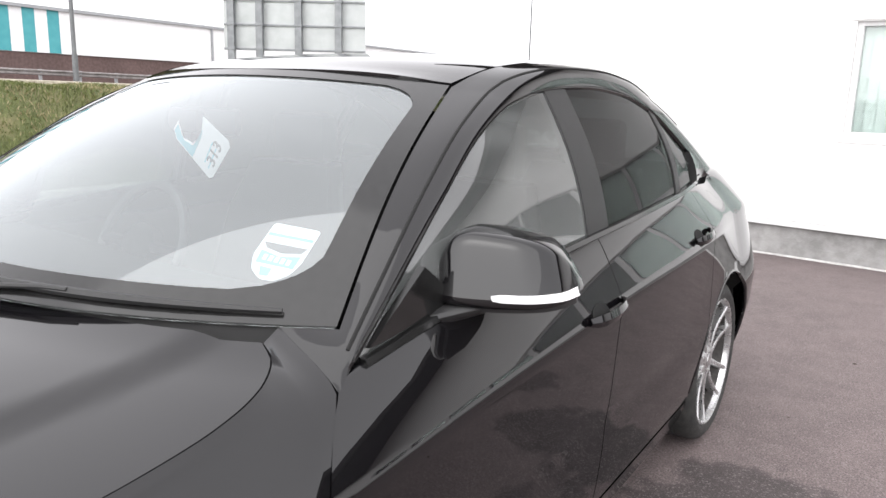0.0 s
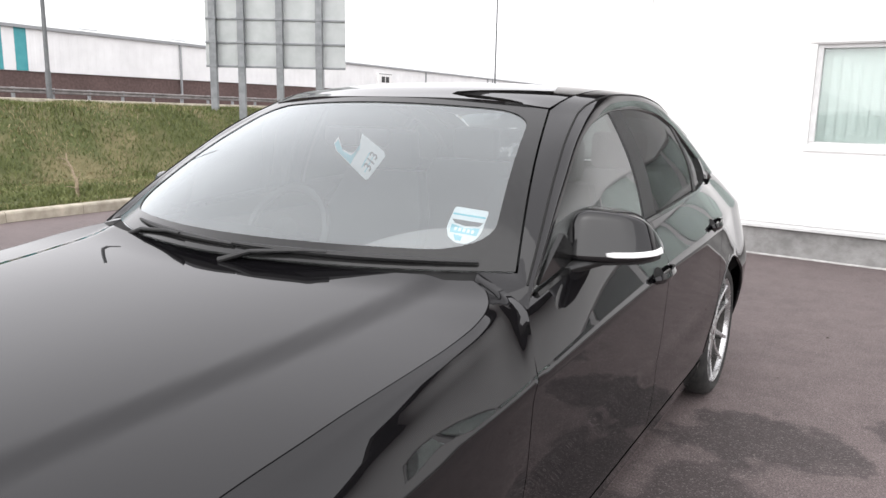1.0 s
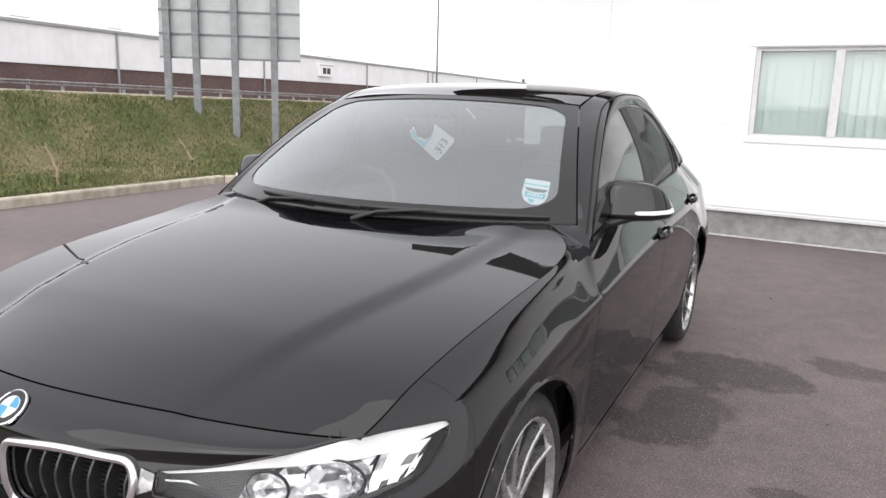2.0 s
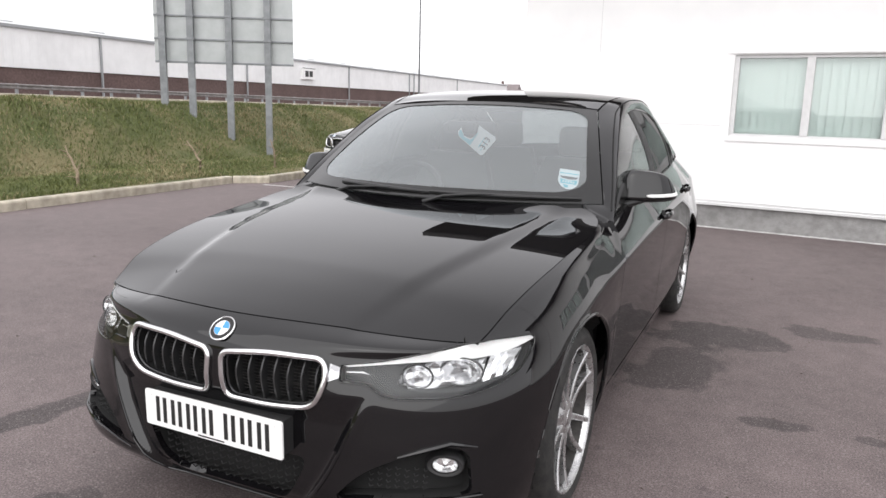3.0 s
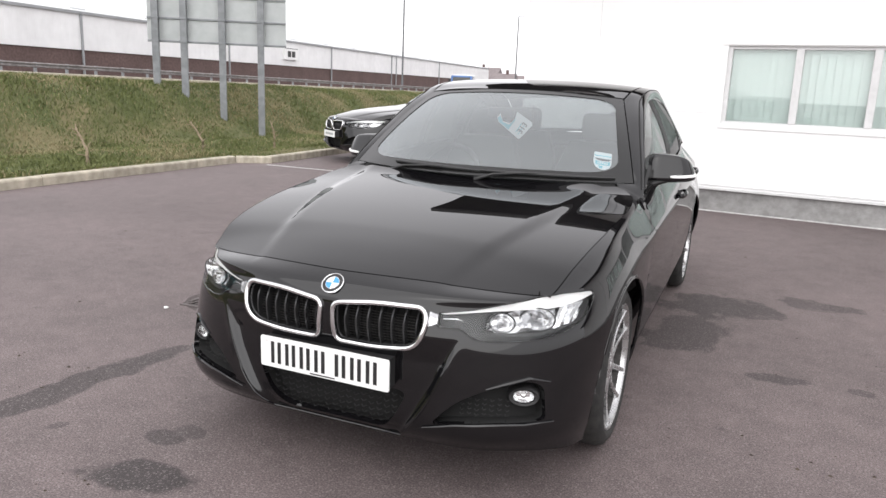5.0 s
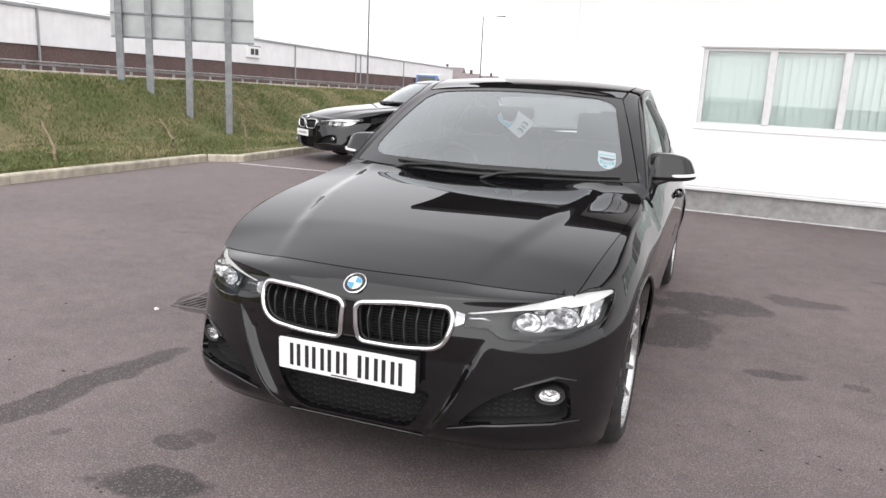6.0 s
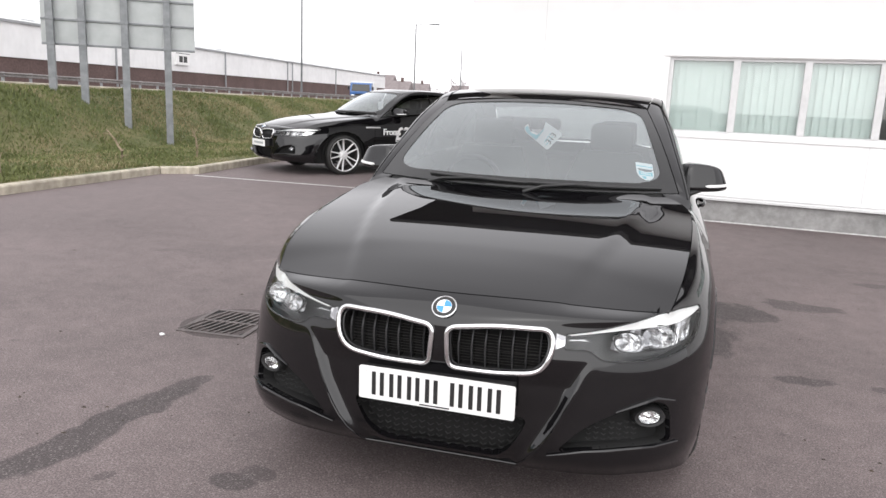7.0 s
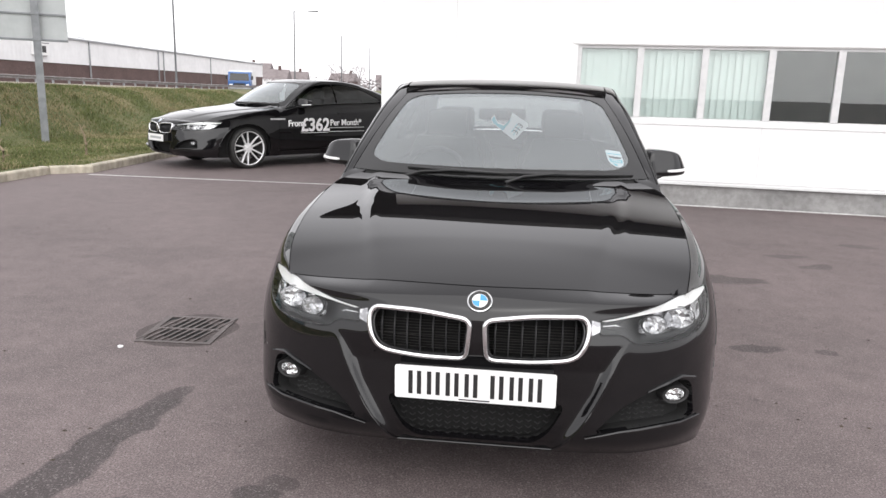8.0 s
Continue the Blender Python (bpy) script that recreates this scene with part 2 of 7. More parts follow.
def asphalt():
    """Worn brownish tarmac: stone grain, broad blotches and dark damp patches of their own outline."""
    m = mat("worn_asphalt", (0.080, 0.062, 0.0615), 0.76, second=(0.198, 0.157, 0.155), scale=150, detail=9, spread=(0.36, 0.64), grime=0.25, grime_scale=0.55, bump=0.22, bump_scale=240)
    n, l = m.node_tree.nodes, m.node_tree.links
    b = n["Principled BSDF"]
    col = b.inputs["Base Color"].links[0].from_socket
    tc = n.new("ShaderNodeTexCoord")
    # hand-sized mottling of worn binder
    mo = n.new("ShaderNodeTexNoise")
    mo.inputs["Scale"].default_value, mo.inputs["Detail"].default_value, mo.inputs["Roughness"].default_value = 5.5, 10, 0.72
    l.new(tc.outputs["Object"], mo.inputs["Vector"])
    mm = n.new("ShaderNodeMapRange")
    mm.inputs["From Min"].default_value, mm.inputs["From Max"].default_value = 0.3, 0.7
    mm.inputs["To Min"].default_value, mm.inputs["To Max"].default_value = 0.80, 1.20
    l.new(mo.outputs["Fac"], mm.inputs["Value"])
    sc = n.new("ShaderNodeVectorMath")
    sc.operation = "SCALE"
    l.new(col, sc.inputs[0])
    l.new(mm.outputs[0], sc.inputs["Scale"])
    col = sc.outputs[0]
    # pale stone chips that show in the worn surface, also where it is damp
    ch = n.new("ShaderNodeTexVoronoi")
    ch.inputs["Scale"].default_value = 185
    l.new(tc.outputs["Object"], ch.inputs["Vector"])
    sx = n.new("ShaderNodeSeparateColor")
    l.new(ch.outputs["Color"], sx.inputs[0])
    cm = n.new("ShaderNodeMapRange")
    cm.inputs["From Min"].default_value, cm.inputs["From Max"].default_value = 0.80, 1.0
    cm.inputs["To Min"].default_value, cm.inputs["To Max"].default_value = 0.0, 0.36
    l.new(sx.outputs[0], cm.inputs["Value"])
    cx = n.new("ShaderNodeMix")
    cx.data_type = "RGBA"
    cx.inputs[7].default_value = (0.36, 0.32, 0.31, 1)
    wob = n.new("ShaderNodeTexNoise")
    wob.inputs["Scale"].default_value, wob.inputs["Detail"].default_value = 4.5, 6
    l.new(tc.outputs["Object"], wob.inputs["Vector"])
    total = None
    for x, y, a, w, turn, k in STAINS:
        mp = n.new("ShaderNodeMapping")
        mp.vector_type = "TEXTURE"
        mp.inputs["Location"].default_value = (x, y, 0)
        mp.inputs["Rotation"].default_value = (0, 0, radians(turn))
        mp.inputs["Scale"].default_value = (a, w, 1)
        l.new(tc.outputs["Object"], mp.inputs["Vector"])
        ln = n.new("ShaderNodeVectorMath")
        ln.operation = "LENGTH"
        l.new(mp.outputs[0], ln.inputs[0])
        ad = n.new("ShaderNodeMath")
        ad.operation = "MULTIPLY_ADD"
        ad.inputs[1].default_value, ad.inputs[2].default_value = 2.3, -1.15
        l.new(wob.outputs["Fac"], ad.inputs[0])
        sm = n.new("ShaderNodeMath")
        l.new(ln.outputs["Value"], sm.inputs[0])
        l.new(ad.outputs[0], sm.inputs[1])
        mr = n.new("ShaderNodeMapRange")
        mr.interpolation_type = "SMOOTHSTEP"
        mr.inputs["From Min"].default_value, mr.inputs["From Max"].default_value = 0.82, 1.16
        mr.inputs["To Min"].default_value, mr.inputs["To Max"].default_value = min(0.9, 1.28 * k), 0.0
        l.new(sm.outputs[0], mr.inputs["Value"])
        if total is None:
            total = mr.outputs[0]
        else:
            mx = n.new("ShaderNodeMath")
            mx.operation = "MAXIMUM"
            l.new(total, mx.inputs[0])
            l.new(mr.outputs[0], mx.inputs[1])
            total = mx.outputs[0]
    # pale grit and small dark specks
    sp = n.new("ShaderNodeTexVoronoi")
    sp.inputs["Scale"].default_value = 2.3
    l.new(tc.outputs["Object"], sp.inputs["Vector"])
    sr = n.new("ShaderNodeMapRange")
    sr.inputs["From Min"].default_value, sr.inputs["From Max"].default_value = 0.03, 0.075
    sr.inputs["To Min"].default_value, sr.inputs["To Max"].default_value = 0.30, 0.0
    l.new(sp.outputs["Distance"], sr.inputs["Value"])
    mx = n.new("ShaderNodeMath")
    mx.operation = "MAXIMUM"
    l.new(total, mx.inputs[0])
    l.new(sr.outputs[0], mx.inputs[1])
    mixc = n.new("ShaderNodeMix")
    mixc.data_type = "RGBA"
    l.new(mx.outputs[0], mixc.inputs[0])
    l.new(col, mixc.inputs[6])
    mixc.inputs[7].default_value = (0.014, 0.012, 0.0125, 1)
    l.new(cm.outputs[0], cx.inputs[0])
    l.new(mixc.outputs[2], cx.inputs[6])
    l.new(cx.outputs[2], b.inputs["Base Color"])
    return m


M_ASPHALT = asphalt()


def turf(name, dark, light, dry):
    """Rough winter grass: two greens and straw in patches."""
    m = mat(name, dark, 0.9, second=light, scale=26, detail=6, spread=(0.35, 0.7), bump=0.8, bump_scale=90)
    n, l = m.node_tree.nodes, m.node_tree.links
    b = n["Principled BSDF"]
    src = b.inputs["Base Color"].links[0].from_socket
    tc = n.new("ShaderNodeTexCoord")
    nz = n.new("ShaderNodeTexNoise")
    nz.inputs["Scale"].default_value, nz.inputs["Detail"].default_value = 0.9, 8
    l.new(tc.outputs["Object"], nz.inputs["Vector"])
    mr = n.new("ShaderNodeMapRange")
    mr.inputs["From Min"].default_value, mr.inputs["From Max"].default_value = 0.42, 0.68
    l.new(nz.outputs["Fac"], mr.inputs["Value"])
    mx = n.new("ShaderNodeMix")
    mx.data_type = "RGBA"
    l.new(mr.outputs[0], mx.inputs[0])
    l.new(src, mx.inputs[6])
    mx.inputs[7].default_value = (*dry, 1)
    l.new(mx.outputs[2], b.inputs["Base Color"])
    return m


M_TURF = turf("rough_turf", (0.057, 0.071, 0.022), (0.098, 0.112, 0.037), (0.18, 0.15, 0.078))


# ---- mesh helpers ----
def finish(name, bm, material, smooth=True, sharp=40):
    bmesh.ops.recalc_face_normals(bm, faces=bm.faces[:])
    me = bpy.data.meshes.new(name)
    for f in bm.faces:
        f.smooth = smooth
    if smooth:
        for e in bm.edges:
            if len(e.link_faces) == 2 and e.calc_face_angle(0) > radians(sharp):
                e.smooth = False
    bm.to_mesh(me)
    bm.free()
    for m in (material if isinstance(material, (list, tuple)) else [material]):
        me.materials.append(m)
    return me


def part(name, bm, material, parent, label="", smooth=True, sharp=40):
    ob = new(name, finish(name, bm, material, smooth, sharp))
    ob.parent = parent
    if label:
        ob["label"] = label
    return ob


def thing(name, label, category, at=(0, 0, 0), rz=0, group="", kind=""):
    ob = new(name)
    ob.empty_display_size = 0.2
    ob.matrix_basis = pose(*at, 0, 0, rz)
    return tagged(ob, label, category, group, kind)


def solo(name, bm, material, label, category, at=(0, 0, 0), rz=0, group="", kind="", smooth=False):
    ob = new(name, finish(name, bm, material, smooth))
    ob.matrix_basis = pose(*at, 0, 0, rz)
    return tagged(ob, label, category, group, kind)


def box(bm, x0, x1, y0, y1, z0, z1, bevel=0.0, m=None):
    vs = [bm.verts.new((x, y, z)) for x in (x0, x1) for y in (y0, y1) for z in (z0, z1)]
    fs = [bm.faces.new([vs[i] for i in q]) for q in ((0, 1, 3, 2), (4, 6, 7, 5), (0, 4, 5, 1), (2, 3, 7, 6), (0, 2, 6, 4), (1, 5, 7, 3))]
    if bevel:
        es = list({e for f in fs for e in f.edges})
        r = bmesh.ops.bevel(bm, geom=es, offset=bevel, segments=2, affect="EDGES", profile=0.5)
        vs = list({v for f in r["faces"] for v in f.verts} | {v for v in vs if v.is_valid})
    if m is not None:
        bmesh.ops.transform(bm, matrix=m, verts=[v for v in vs if v.is_valid])
    return vs


def boxes(*rows, bevel=0.0):
    bm = bmesh.new()
    for r in rows:
        box(bm, *r, bevel=bevel)
    return bm


def sheet(bm, rows, closed=False):
    """Quads over rows of points; closed joins the ends of each row."""
    g = [[bm.verts.new(p) for p in r] for r in rows]
    for i in range(len(g) - 1):
        n = len(g[i])
        for j in range(n if closed else n - 1):
            k = (j + 1) % n
            try:
                bm.faces.new((g[i][j], g[i][k], g[i + 1][k], g[i + 1][j]))
            except ValueError:
                pass
    return g


def tube(bm, pts, r, sides=8, closed=False, caps=True, flat=1.0, up=(0, 0, 1)):
    """A round bar swept along points; flat squeezes it across."""
    pts = [Vector(p) for p in pts]
    rings = []
    n = len(pts)
    for i, p in enumerate(pts):
        a = pts[(i - 1) % n] if closed or i else pts[0]
        b = pts[(i + 1) % n] if closed or i < n - 1 else pts[-1]
        d = (b - a).normalized()
        u = Vector(up)
        s = d.cross(u)
        if s.length < 1e-4:
            s = d.cross(Vector((1, 0, 0)))
        s.normalize()
        t = s.cross(d)
        rr = r[i] if isinstance(r, (list, tuple)) else r
        rings.append([p + (s * math.cos(k) * flat + t * math.sin(k)) * rr for k in (2 * math.pi * j / sides for j in range(sides))])
    if closed:
        rings.append(rings[0])
    g = sheet(bm, rings, True)
    if closed:
        bmesh.ops.remove_doubles(bm, verts=[v for q in (g[0], g[-1]) for v in q], dist=1e-6)
    elif caps:
        bm.faces.new(g[0][::-1])
        bm.faces.new(g[-1])
    return g


def lathe(bm, prof, axis="x", steps=40, at=(0, 0, 0)):
    """Turns a profile of (along, radius) round an axis."""
    rows = []
    for k in range(steps + 1):
        a = 2 * math.pi * k / steps
        row = []
        for h, r in prof:
            c, s = r * math.cos(a), r * math.sin(a)
            row.append(Vector(at) + Vector({"x": (h, c, s), "y": (c, h, s), "z": (c, s, h)}[axis]))
        rows.append(row)
    g = sheet(bm, rows)
    bmesh.ops.remove_doubles(bm, verts=bm.verts[:], dist=1e-5)
    return g


def prism(bm, poly, d0, d1, axis="y"):
    """A flat outline given thickness along an axis; outline in the other two axes in order."""
    def p(a, b, d):
        return {"x": (d, a, b), "y": (a, d, b), "z": (a, b, d)}[axis]
    lo = [bm.verts.new(p(a, b, d0)) for a, b in poly]
    hi = [bm.verts.new(p(a, b, d1)) for a, b in poly]
    n = len(poly)
    bm.faces.new(lo[::-1])
    bm.faces.new(hi)
    for i in range(n):
        bm.faces.new((lo[i], lo[(i + 1) % n], hi[(i + 1) % n], hi[i]))
    return lo + hi


def lerp(a, b, t):
    return a + (b - a) * t


def curve1(pts):
    """A smooth function through (at, value) rows, level outside them."""
    xs = [p[0] for p in pts]
    ys = [p[1] for p in pts]
    n = len(xs)
    ms = []
    for i in range(n):
        if i == 0 or i == n - 1:
            j = max(1, min(n - 1, i if i else 1))
            ms.append((ys[j] - ys[j - 1]) / (xs[j] - xs[j - 1]))
        else:
            a = (ys[i] - ys[i - 1]) / (xs[i] - xs[i - 1])
            b = (ys[i + 1] - ys[i]) / (xs[i + 1] - xs[i])
            ms.append(0 if a * b <= 0 else 2 * a * b / (a + b))

    def f(x):
        if x <= xs[0]:
            return ys[0]
        if x >= xs[-1]:
            return ys[-1]
        i = max(k for k in range(n - 1) if xs[k] <= x)
        h = xs[i + 1] - xs[i]
        t = (x - xs[i]) / h
        return ((2 * t ** 3 - 3 * t * t + 1) * ys[i] + (t ** 3 - 2 * t * t + t) * h * ms[i]
                + (3 * t * t - 2 * t ** 3) * ys[i + 1] + (t ** 3 - t * t) * h * ms[i + 1])
    return f


def catmull(p, q, r, s, t):
    return 0.5 * (2 * q + (r - p) * t + (2 * p - 5 * q + 4 * r - s) * t * t + (3 * q - p - 3 * r + s) * t ** 3)


def flange(bm, depth=0.012, out=None):
    """Turns the open rim of a panel inwards, so that it has thickness at its joints."""
    bm.normal_update()
    if out and sum(f.normal.dot(Vector(out)) for f in bm.faces) < 0:
        bmesh.ops.reverse_faces(bm, faces=bm.faces[:])
        bm.normal_update()
    rim = [e for e in bm.edges if len(e.link_faces) == 1]
    nor = {v: v.normal.copy() for e in rim for v in e.verts}
    r = bmesh.ops.extrude_edge_only(bm, edges=rim)
    vs = [g for g in r["geom"] if isinstance(g, bmesh.types.BMVert)]
    near = {tuple(round(c, 6) for c in v.co): n for v, n in nor.items()}
    for v in vs:
        v.co -= near[tuple(round(c, 6) for c in v.co)] * depth


def letters(name, body, size, material, parent, m, depth=0.0015, bold=0.0):
    """Raised letters in the built-in font, as a mesh part."""
    cu = bpy.data.curves.new(name, "FONT")
    cu.body, cu.size, cu.extrude, cu.offset = body, size, depth, bold
    cu.align_x, cu.align_y = "LEFT", "BOTTOM_BASELINE"
    tmp = bpy.data.objects.new(name, cu)
    me = bpy.data.meshes.new_from_object(tmp)
    bpy.data.objects.remove(tmp)
    me.materials.clear()
    me.materials.append(material)
    ob = new(name, me)
    ob.parent = parent
    ob.matrix_basis = m
    return ob


# ---- the setting ----
def lay_ground():
    bm = bmesh.new()
    xs = [-600, -200, -80, -40, -20, -10, -7.6, -6.95, -5, 0, 5, 10, 40, 200, 600]
    ys = [-600, -200, -80, -40, -20, -10, -5, 0, 5, 10, 40, 200, 600]
    # the land falls away a little beyond the kerb, under the grass
    sheet(bm, [[(x, y, -0.5 if x < -7 else 0) for x in xs] for y in ys])
    ob = solo("ground", bm, M_ASPHALT, "worn brown-grey tarmac of a car park", "car park", kind="structure")
    return ob


ground = lay_ground()

M_SOFFIT = mat("dark_brown_soffit", (0.020, 0.018, 0.017), 0.6, second=(0.030, 0.027, 0.025), scale=6, grime=0.2)
WALL_Y, WALL_X0, WALL_X1 = 0.0, -1.86, 16.0
WALL_AT, WALL_TURN = (0, 6.975, 0), -5.9
SILL, HEAD, WIN_X0, PANE, MULL = 1.088, 2.008, 0.775, 0.788, 0.085
N_PANE = 9


def build_offices():
    """White office wall with a window band, a grey plinth and a joint between."""
    wall = thing("wall_north", "white clad office wall with a long window band above a grey plinth", "building", WALL_AT, WALL_TURN, kind="structure")
    top, back = 3.95, WALL_Y + 9
    wx1 = WIN_X0 + N_PANE * PANE
    bm = bmesh.new()
    for r in ((WALL_X0, WIN_X0, 0.27, top), (WIN_X0, wx1, 0.27, SILL), (WIN_X0, wx1, HEAD, top), (wx1, WALL_X1, 0.27, top)):
        box(bm, r[0], r[1], WALL_Y, WALL_Y + 0.25, r[2], r[3])
    box(bm, WALL_X0, WALL_X0 + 0.25, WALL_Y + 0.25, back, 0.27, top)
    box(bm, WALL_X1 - 0.25, WALL_X1, WALL_Y + 0.25, back, 0.0, top)
    part("cladding", bm, M_WHITEWALL, wall, smooth=False)
    part("plinth", boxes((WALL_X0 + 0.02, WALL_X1, WALL_Y + 0.035, WALL_Y + 0.3, 0, 0.27), (WALL_X0 + 0.02, WALL_X0 + 0.28, WALL_Y + 0.3, back, 0, 0.27)), M_PLINTH, wall, "grey painted masonry plinth", smooth=False)
    part("drip_trim", boxes((WALL_X0 - 0.012, WALL_X1, WALL_Y - 0.018, WALL_Y + 0.0, 0.275, 0.30), (WALL_X0 - 0.012, WALL_X1, WALL_Y - 0.012, WALL_Y, 0.325, 0.333)), M_ALU, wall, smooth=False)
    part("head_trim", boxes((WIN_X0 - 0.06, wx1 + 0.05, WALL_Y - 0.015, WALL_Y, HEAD + 0.012, HEAD + 0.05), (WALL_X0, WIN_X0 - 0.06, WALL_Y - 0.004, WALL_Y, HEAD + 0.045, HEAD + 0.05)), M_WHITEWALL, wall, smooth=False)
    part("panel_joint", boxes((WALL_X0, WIN_X0 - 0.10, WALL_Y - 0.003, WALL_Y, 1.205, 1.211), (-0.832, -0.826, WALL_Y - 0.003, WALL_Y, HEAD + 0.05, top - 0.05), (3.10, 3.106, WALL_Y - 0.003, WALL_Y, 0.34, SILL - 0.06)), M_ALU, wall, smooth=False)
    part("sill", boxes((WIN_X0 - 0.03, wx1 + 0.03, WALL_Y - 0.014, WALL_Y + 0.1, SILL - 0.055, SILL - 0.012), bevel=0.004), M_WHITEWALL, wall, smooth=False)
    # flat roof that oversails the wall, with a dark soffit
    part("soffit", boxes((WALL_X0 - 1.05, WALL_X1, WALL_Y - 1.05, back, top, top + 0.03)), M_SOFFIT, wall, "dark brown boarded soffit", smooth=False)
    part("roof", boxes((WALL_X0 - 1.07, WALL_X1, WALL_Y - 1.07, back, top + 0.03, top + 0.16)), M_SOFFIT, wall, smooth=False)
    part("rear_wall", boxes((WALL_X0, WALL_X1, back, back + 0.25, 0, top + 0.2)), M_WHITEWALL, wall, smooth=False)
    win = part("window_frame", boxes((WIN_X0, wx1, WALL_Y + 0.03, WALL_Y + 0.10, HEAD - 0.035, HEAD), (WIN_X0, wx1, WALL_Y + 0.03, WALL_Y + 0.10, SILL - 0.012, SILL + 0.035)), M_ALU, wall, smooth=False)
    for i in range(N_PANE + 1):
        x = WIN_X0 + i * PANE
        w = MULL / 2
        x0, x1 = (x, x + 0.05) if i == 0 else (x - 0.05, x) if i == N_PANE else (x - w, x + w)
        part("mullion", boxes((x0, x1, WALL_Y + 0.022, WALL_Y + 0.105, SILL + 0.03, HEAD - 0.03), bevel=0.006), M_ALU, wall, smooth=False)
    for i in range(N_PANE):
        x0, x1 = WIN_X0 + i * PANE + 0.03, WIN_X0 + (i + 1) * PANE - 0.03
        g = part("pane", boxes((x0, x1, WALL_Y + 0.06, WALL_Y + 0.066, SILL + 0.03, HEAD - 0.03)), M_OFFICEGLASS, wall, smooth=False)
        g.visible_shadow = False
    # vertical blinds behind the first panes; the others stand open onto a dim room
    for i in range(N_PANE):
        if i in (3, 4):
            continue
        bm = bmesh.new()
        x = WIN_X0 + i * PANE + 0.04
        while x < WIN_X0 + (i + 1) * PANE - 0.03:
            box(bm, -0.052, 0.052, -0.001, 0.001, SILL + 0.02, HEAD - 0.04, m=Matrix.Translation((x + 0.04, WALL_Y + 0.135, 0)) @ Matrix.Rotation(radians(9 + 8 * random.random()), 4, "Z"))
            x += 0.088
        part("vertical_blind", bm, M_BLIND, wall, "pale green vertical fabric blind", smooth=False)
    part("room", boxes((WALL_X0 + 0.3, WALL_X1 - 0.3, WALL_Y + 3.4, WALL_Y + 3.5, 0.1, 2.7), (WALL_X0 + 0.3, WALL_X1 - 0.3, WALL_Y + 0.26, WALL_Y + 3.4, 2.62, 2.7), (WALL_X0 + 0.3, WALL_X1 - 0.3, WALL_Y + 0.26, WALL_Y + 3.4, 0.1, 0.2)), M_ROOM, wall, smooth=False)
    return wall


M_OFFICEGLASS = glass("office_window_glass", (0.92, 0.955, 0.945), 0.9, 0.98, 0.02)
build_offices()



def bank_height(x, y):
    """Grass: flat behind the kerb, then a bank that climbs to the road."""
    crest = min(1.28, max(1.02, 1.245 - 0.0115 * (y - 9)))
    t = min(1, max(0, (-12.0 - x) / 2.9))
    t = t * t * (3 - 2 * t)
    dip = min(1, max(0, (-8.6 - x) / 3.4))
    flat = 0.10 - 0.36 * dip * dip * (3 - 2 * dip) + 0.02 * noise.noise(Vector((x * 0.4, y * 0.4, 0)))
    road = min(1, max(0, (-24.0 - x) / 2.5))
    crest = lerp(crest, 1.20 - 0.0115 * (y - 22), road)
    return lerp(flat, crest, t) + 0.05 * noise.noise(Vector((x * 0.9, y * 0.9, 3))) * (1 if x < -7.5 else 0)


def lay_bank():
    bm = bmesh.new()
    xs = [-7.05, -7.5, -8] + [-8 - 0.35 * k for k in range(1, 24)] + [-17, -18.5, -20, -23, -26, -27.2]
    ys = sorted([-40, -25, -15, -10, -6, 7.25, 7.62] + [-4 + 0.6 * k for k in range(60)]) + [35, 40, 48, 60, 80, 110, 150]
    sheet(bm, [[(lerp(kerb_x(y) - 0.12, -8.0, (-7.05 - x) / 0.95) if x > -8 else x, y, bank_height(x, y)) for x in xs] for y in ys])
    return solo("grass_bank", bm, M_TURF, "rough winter grass verge climbing to the road", "grass", kind="structure", smooth=True)


KERB_LINE = [(-6.88, -14.0), (-6.88, 7.25), (-6.42, 7.62), (-6.50, 9.5), (-6.80, 22.5)]


def kerb_x(y):
    """The kerb's face: straight, then a slanting step towards the bays."""
    for (x0, y0), (x1, y1) in zip(KERB_LINE, KERB_LINE[1:]):
        if y <= y1:
            return lerp(x0, x1, max(0, (y - y0) / (y1 - y0)))
    return KERB_LINE[-1][0]


bank = lay_bank()


def lay_kerb():
    kerb = thing("kerb", "weathered buff concrete kerb along the grass", "kerb", kind="structure")
    bm = bmesh.new()
    sec = [(0.0, 0.0), (0.0, 0.095), (-0.008, 0.112), (-0.022, 0.12), (-0.125, 0.12), (-0.125, 0.0)]
    a = [bm.verts.new((x, 0.004, z)) for x, z in sec]
    b = [bm.verts.new((x, 0.996, z)) for x, z in sec]
    bm.faces.new(a)
    bm.faces.new(b[::-1])
    for i in range(6):
        bm.faces.new((a[i], b[i], b[(i + 1) % 6], a[(i + 1) % 6]))
    me = finish("kerb_stone", bm, M_KERB, False)
    for (x0, y0), (x1, y1) in zip(KERB_LINE, KERB_LINE[1:]):
        way = math.hypot(x1 - x0, y1 - y0)
        n = max(1, round(way / 0.91))
        for k in range(n):
            ob = new("kerb_stone", me)
            ob.parent = kerb
            ob.matrix_basis = pose(lerp(x0, x1, k / n), lerp(y0, y1, k / n), random.uniform(-0.006, 0.004), 0, 0, math.degrees(-math.atan2(x1 - x0, y1 - y0)) + random.uniform(-0.5, 0.5)) @ Matrix.Diagonal((1, way / n, 1, 1))
    return kerb


lay_kerb()


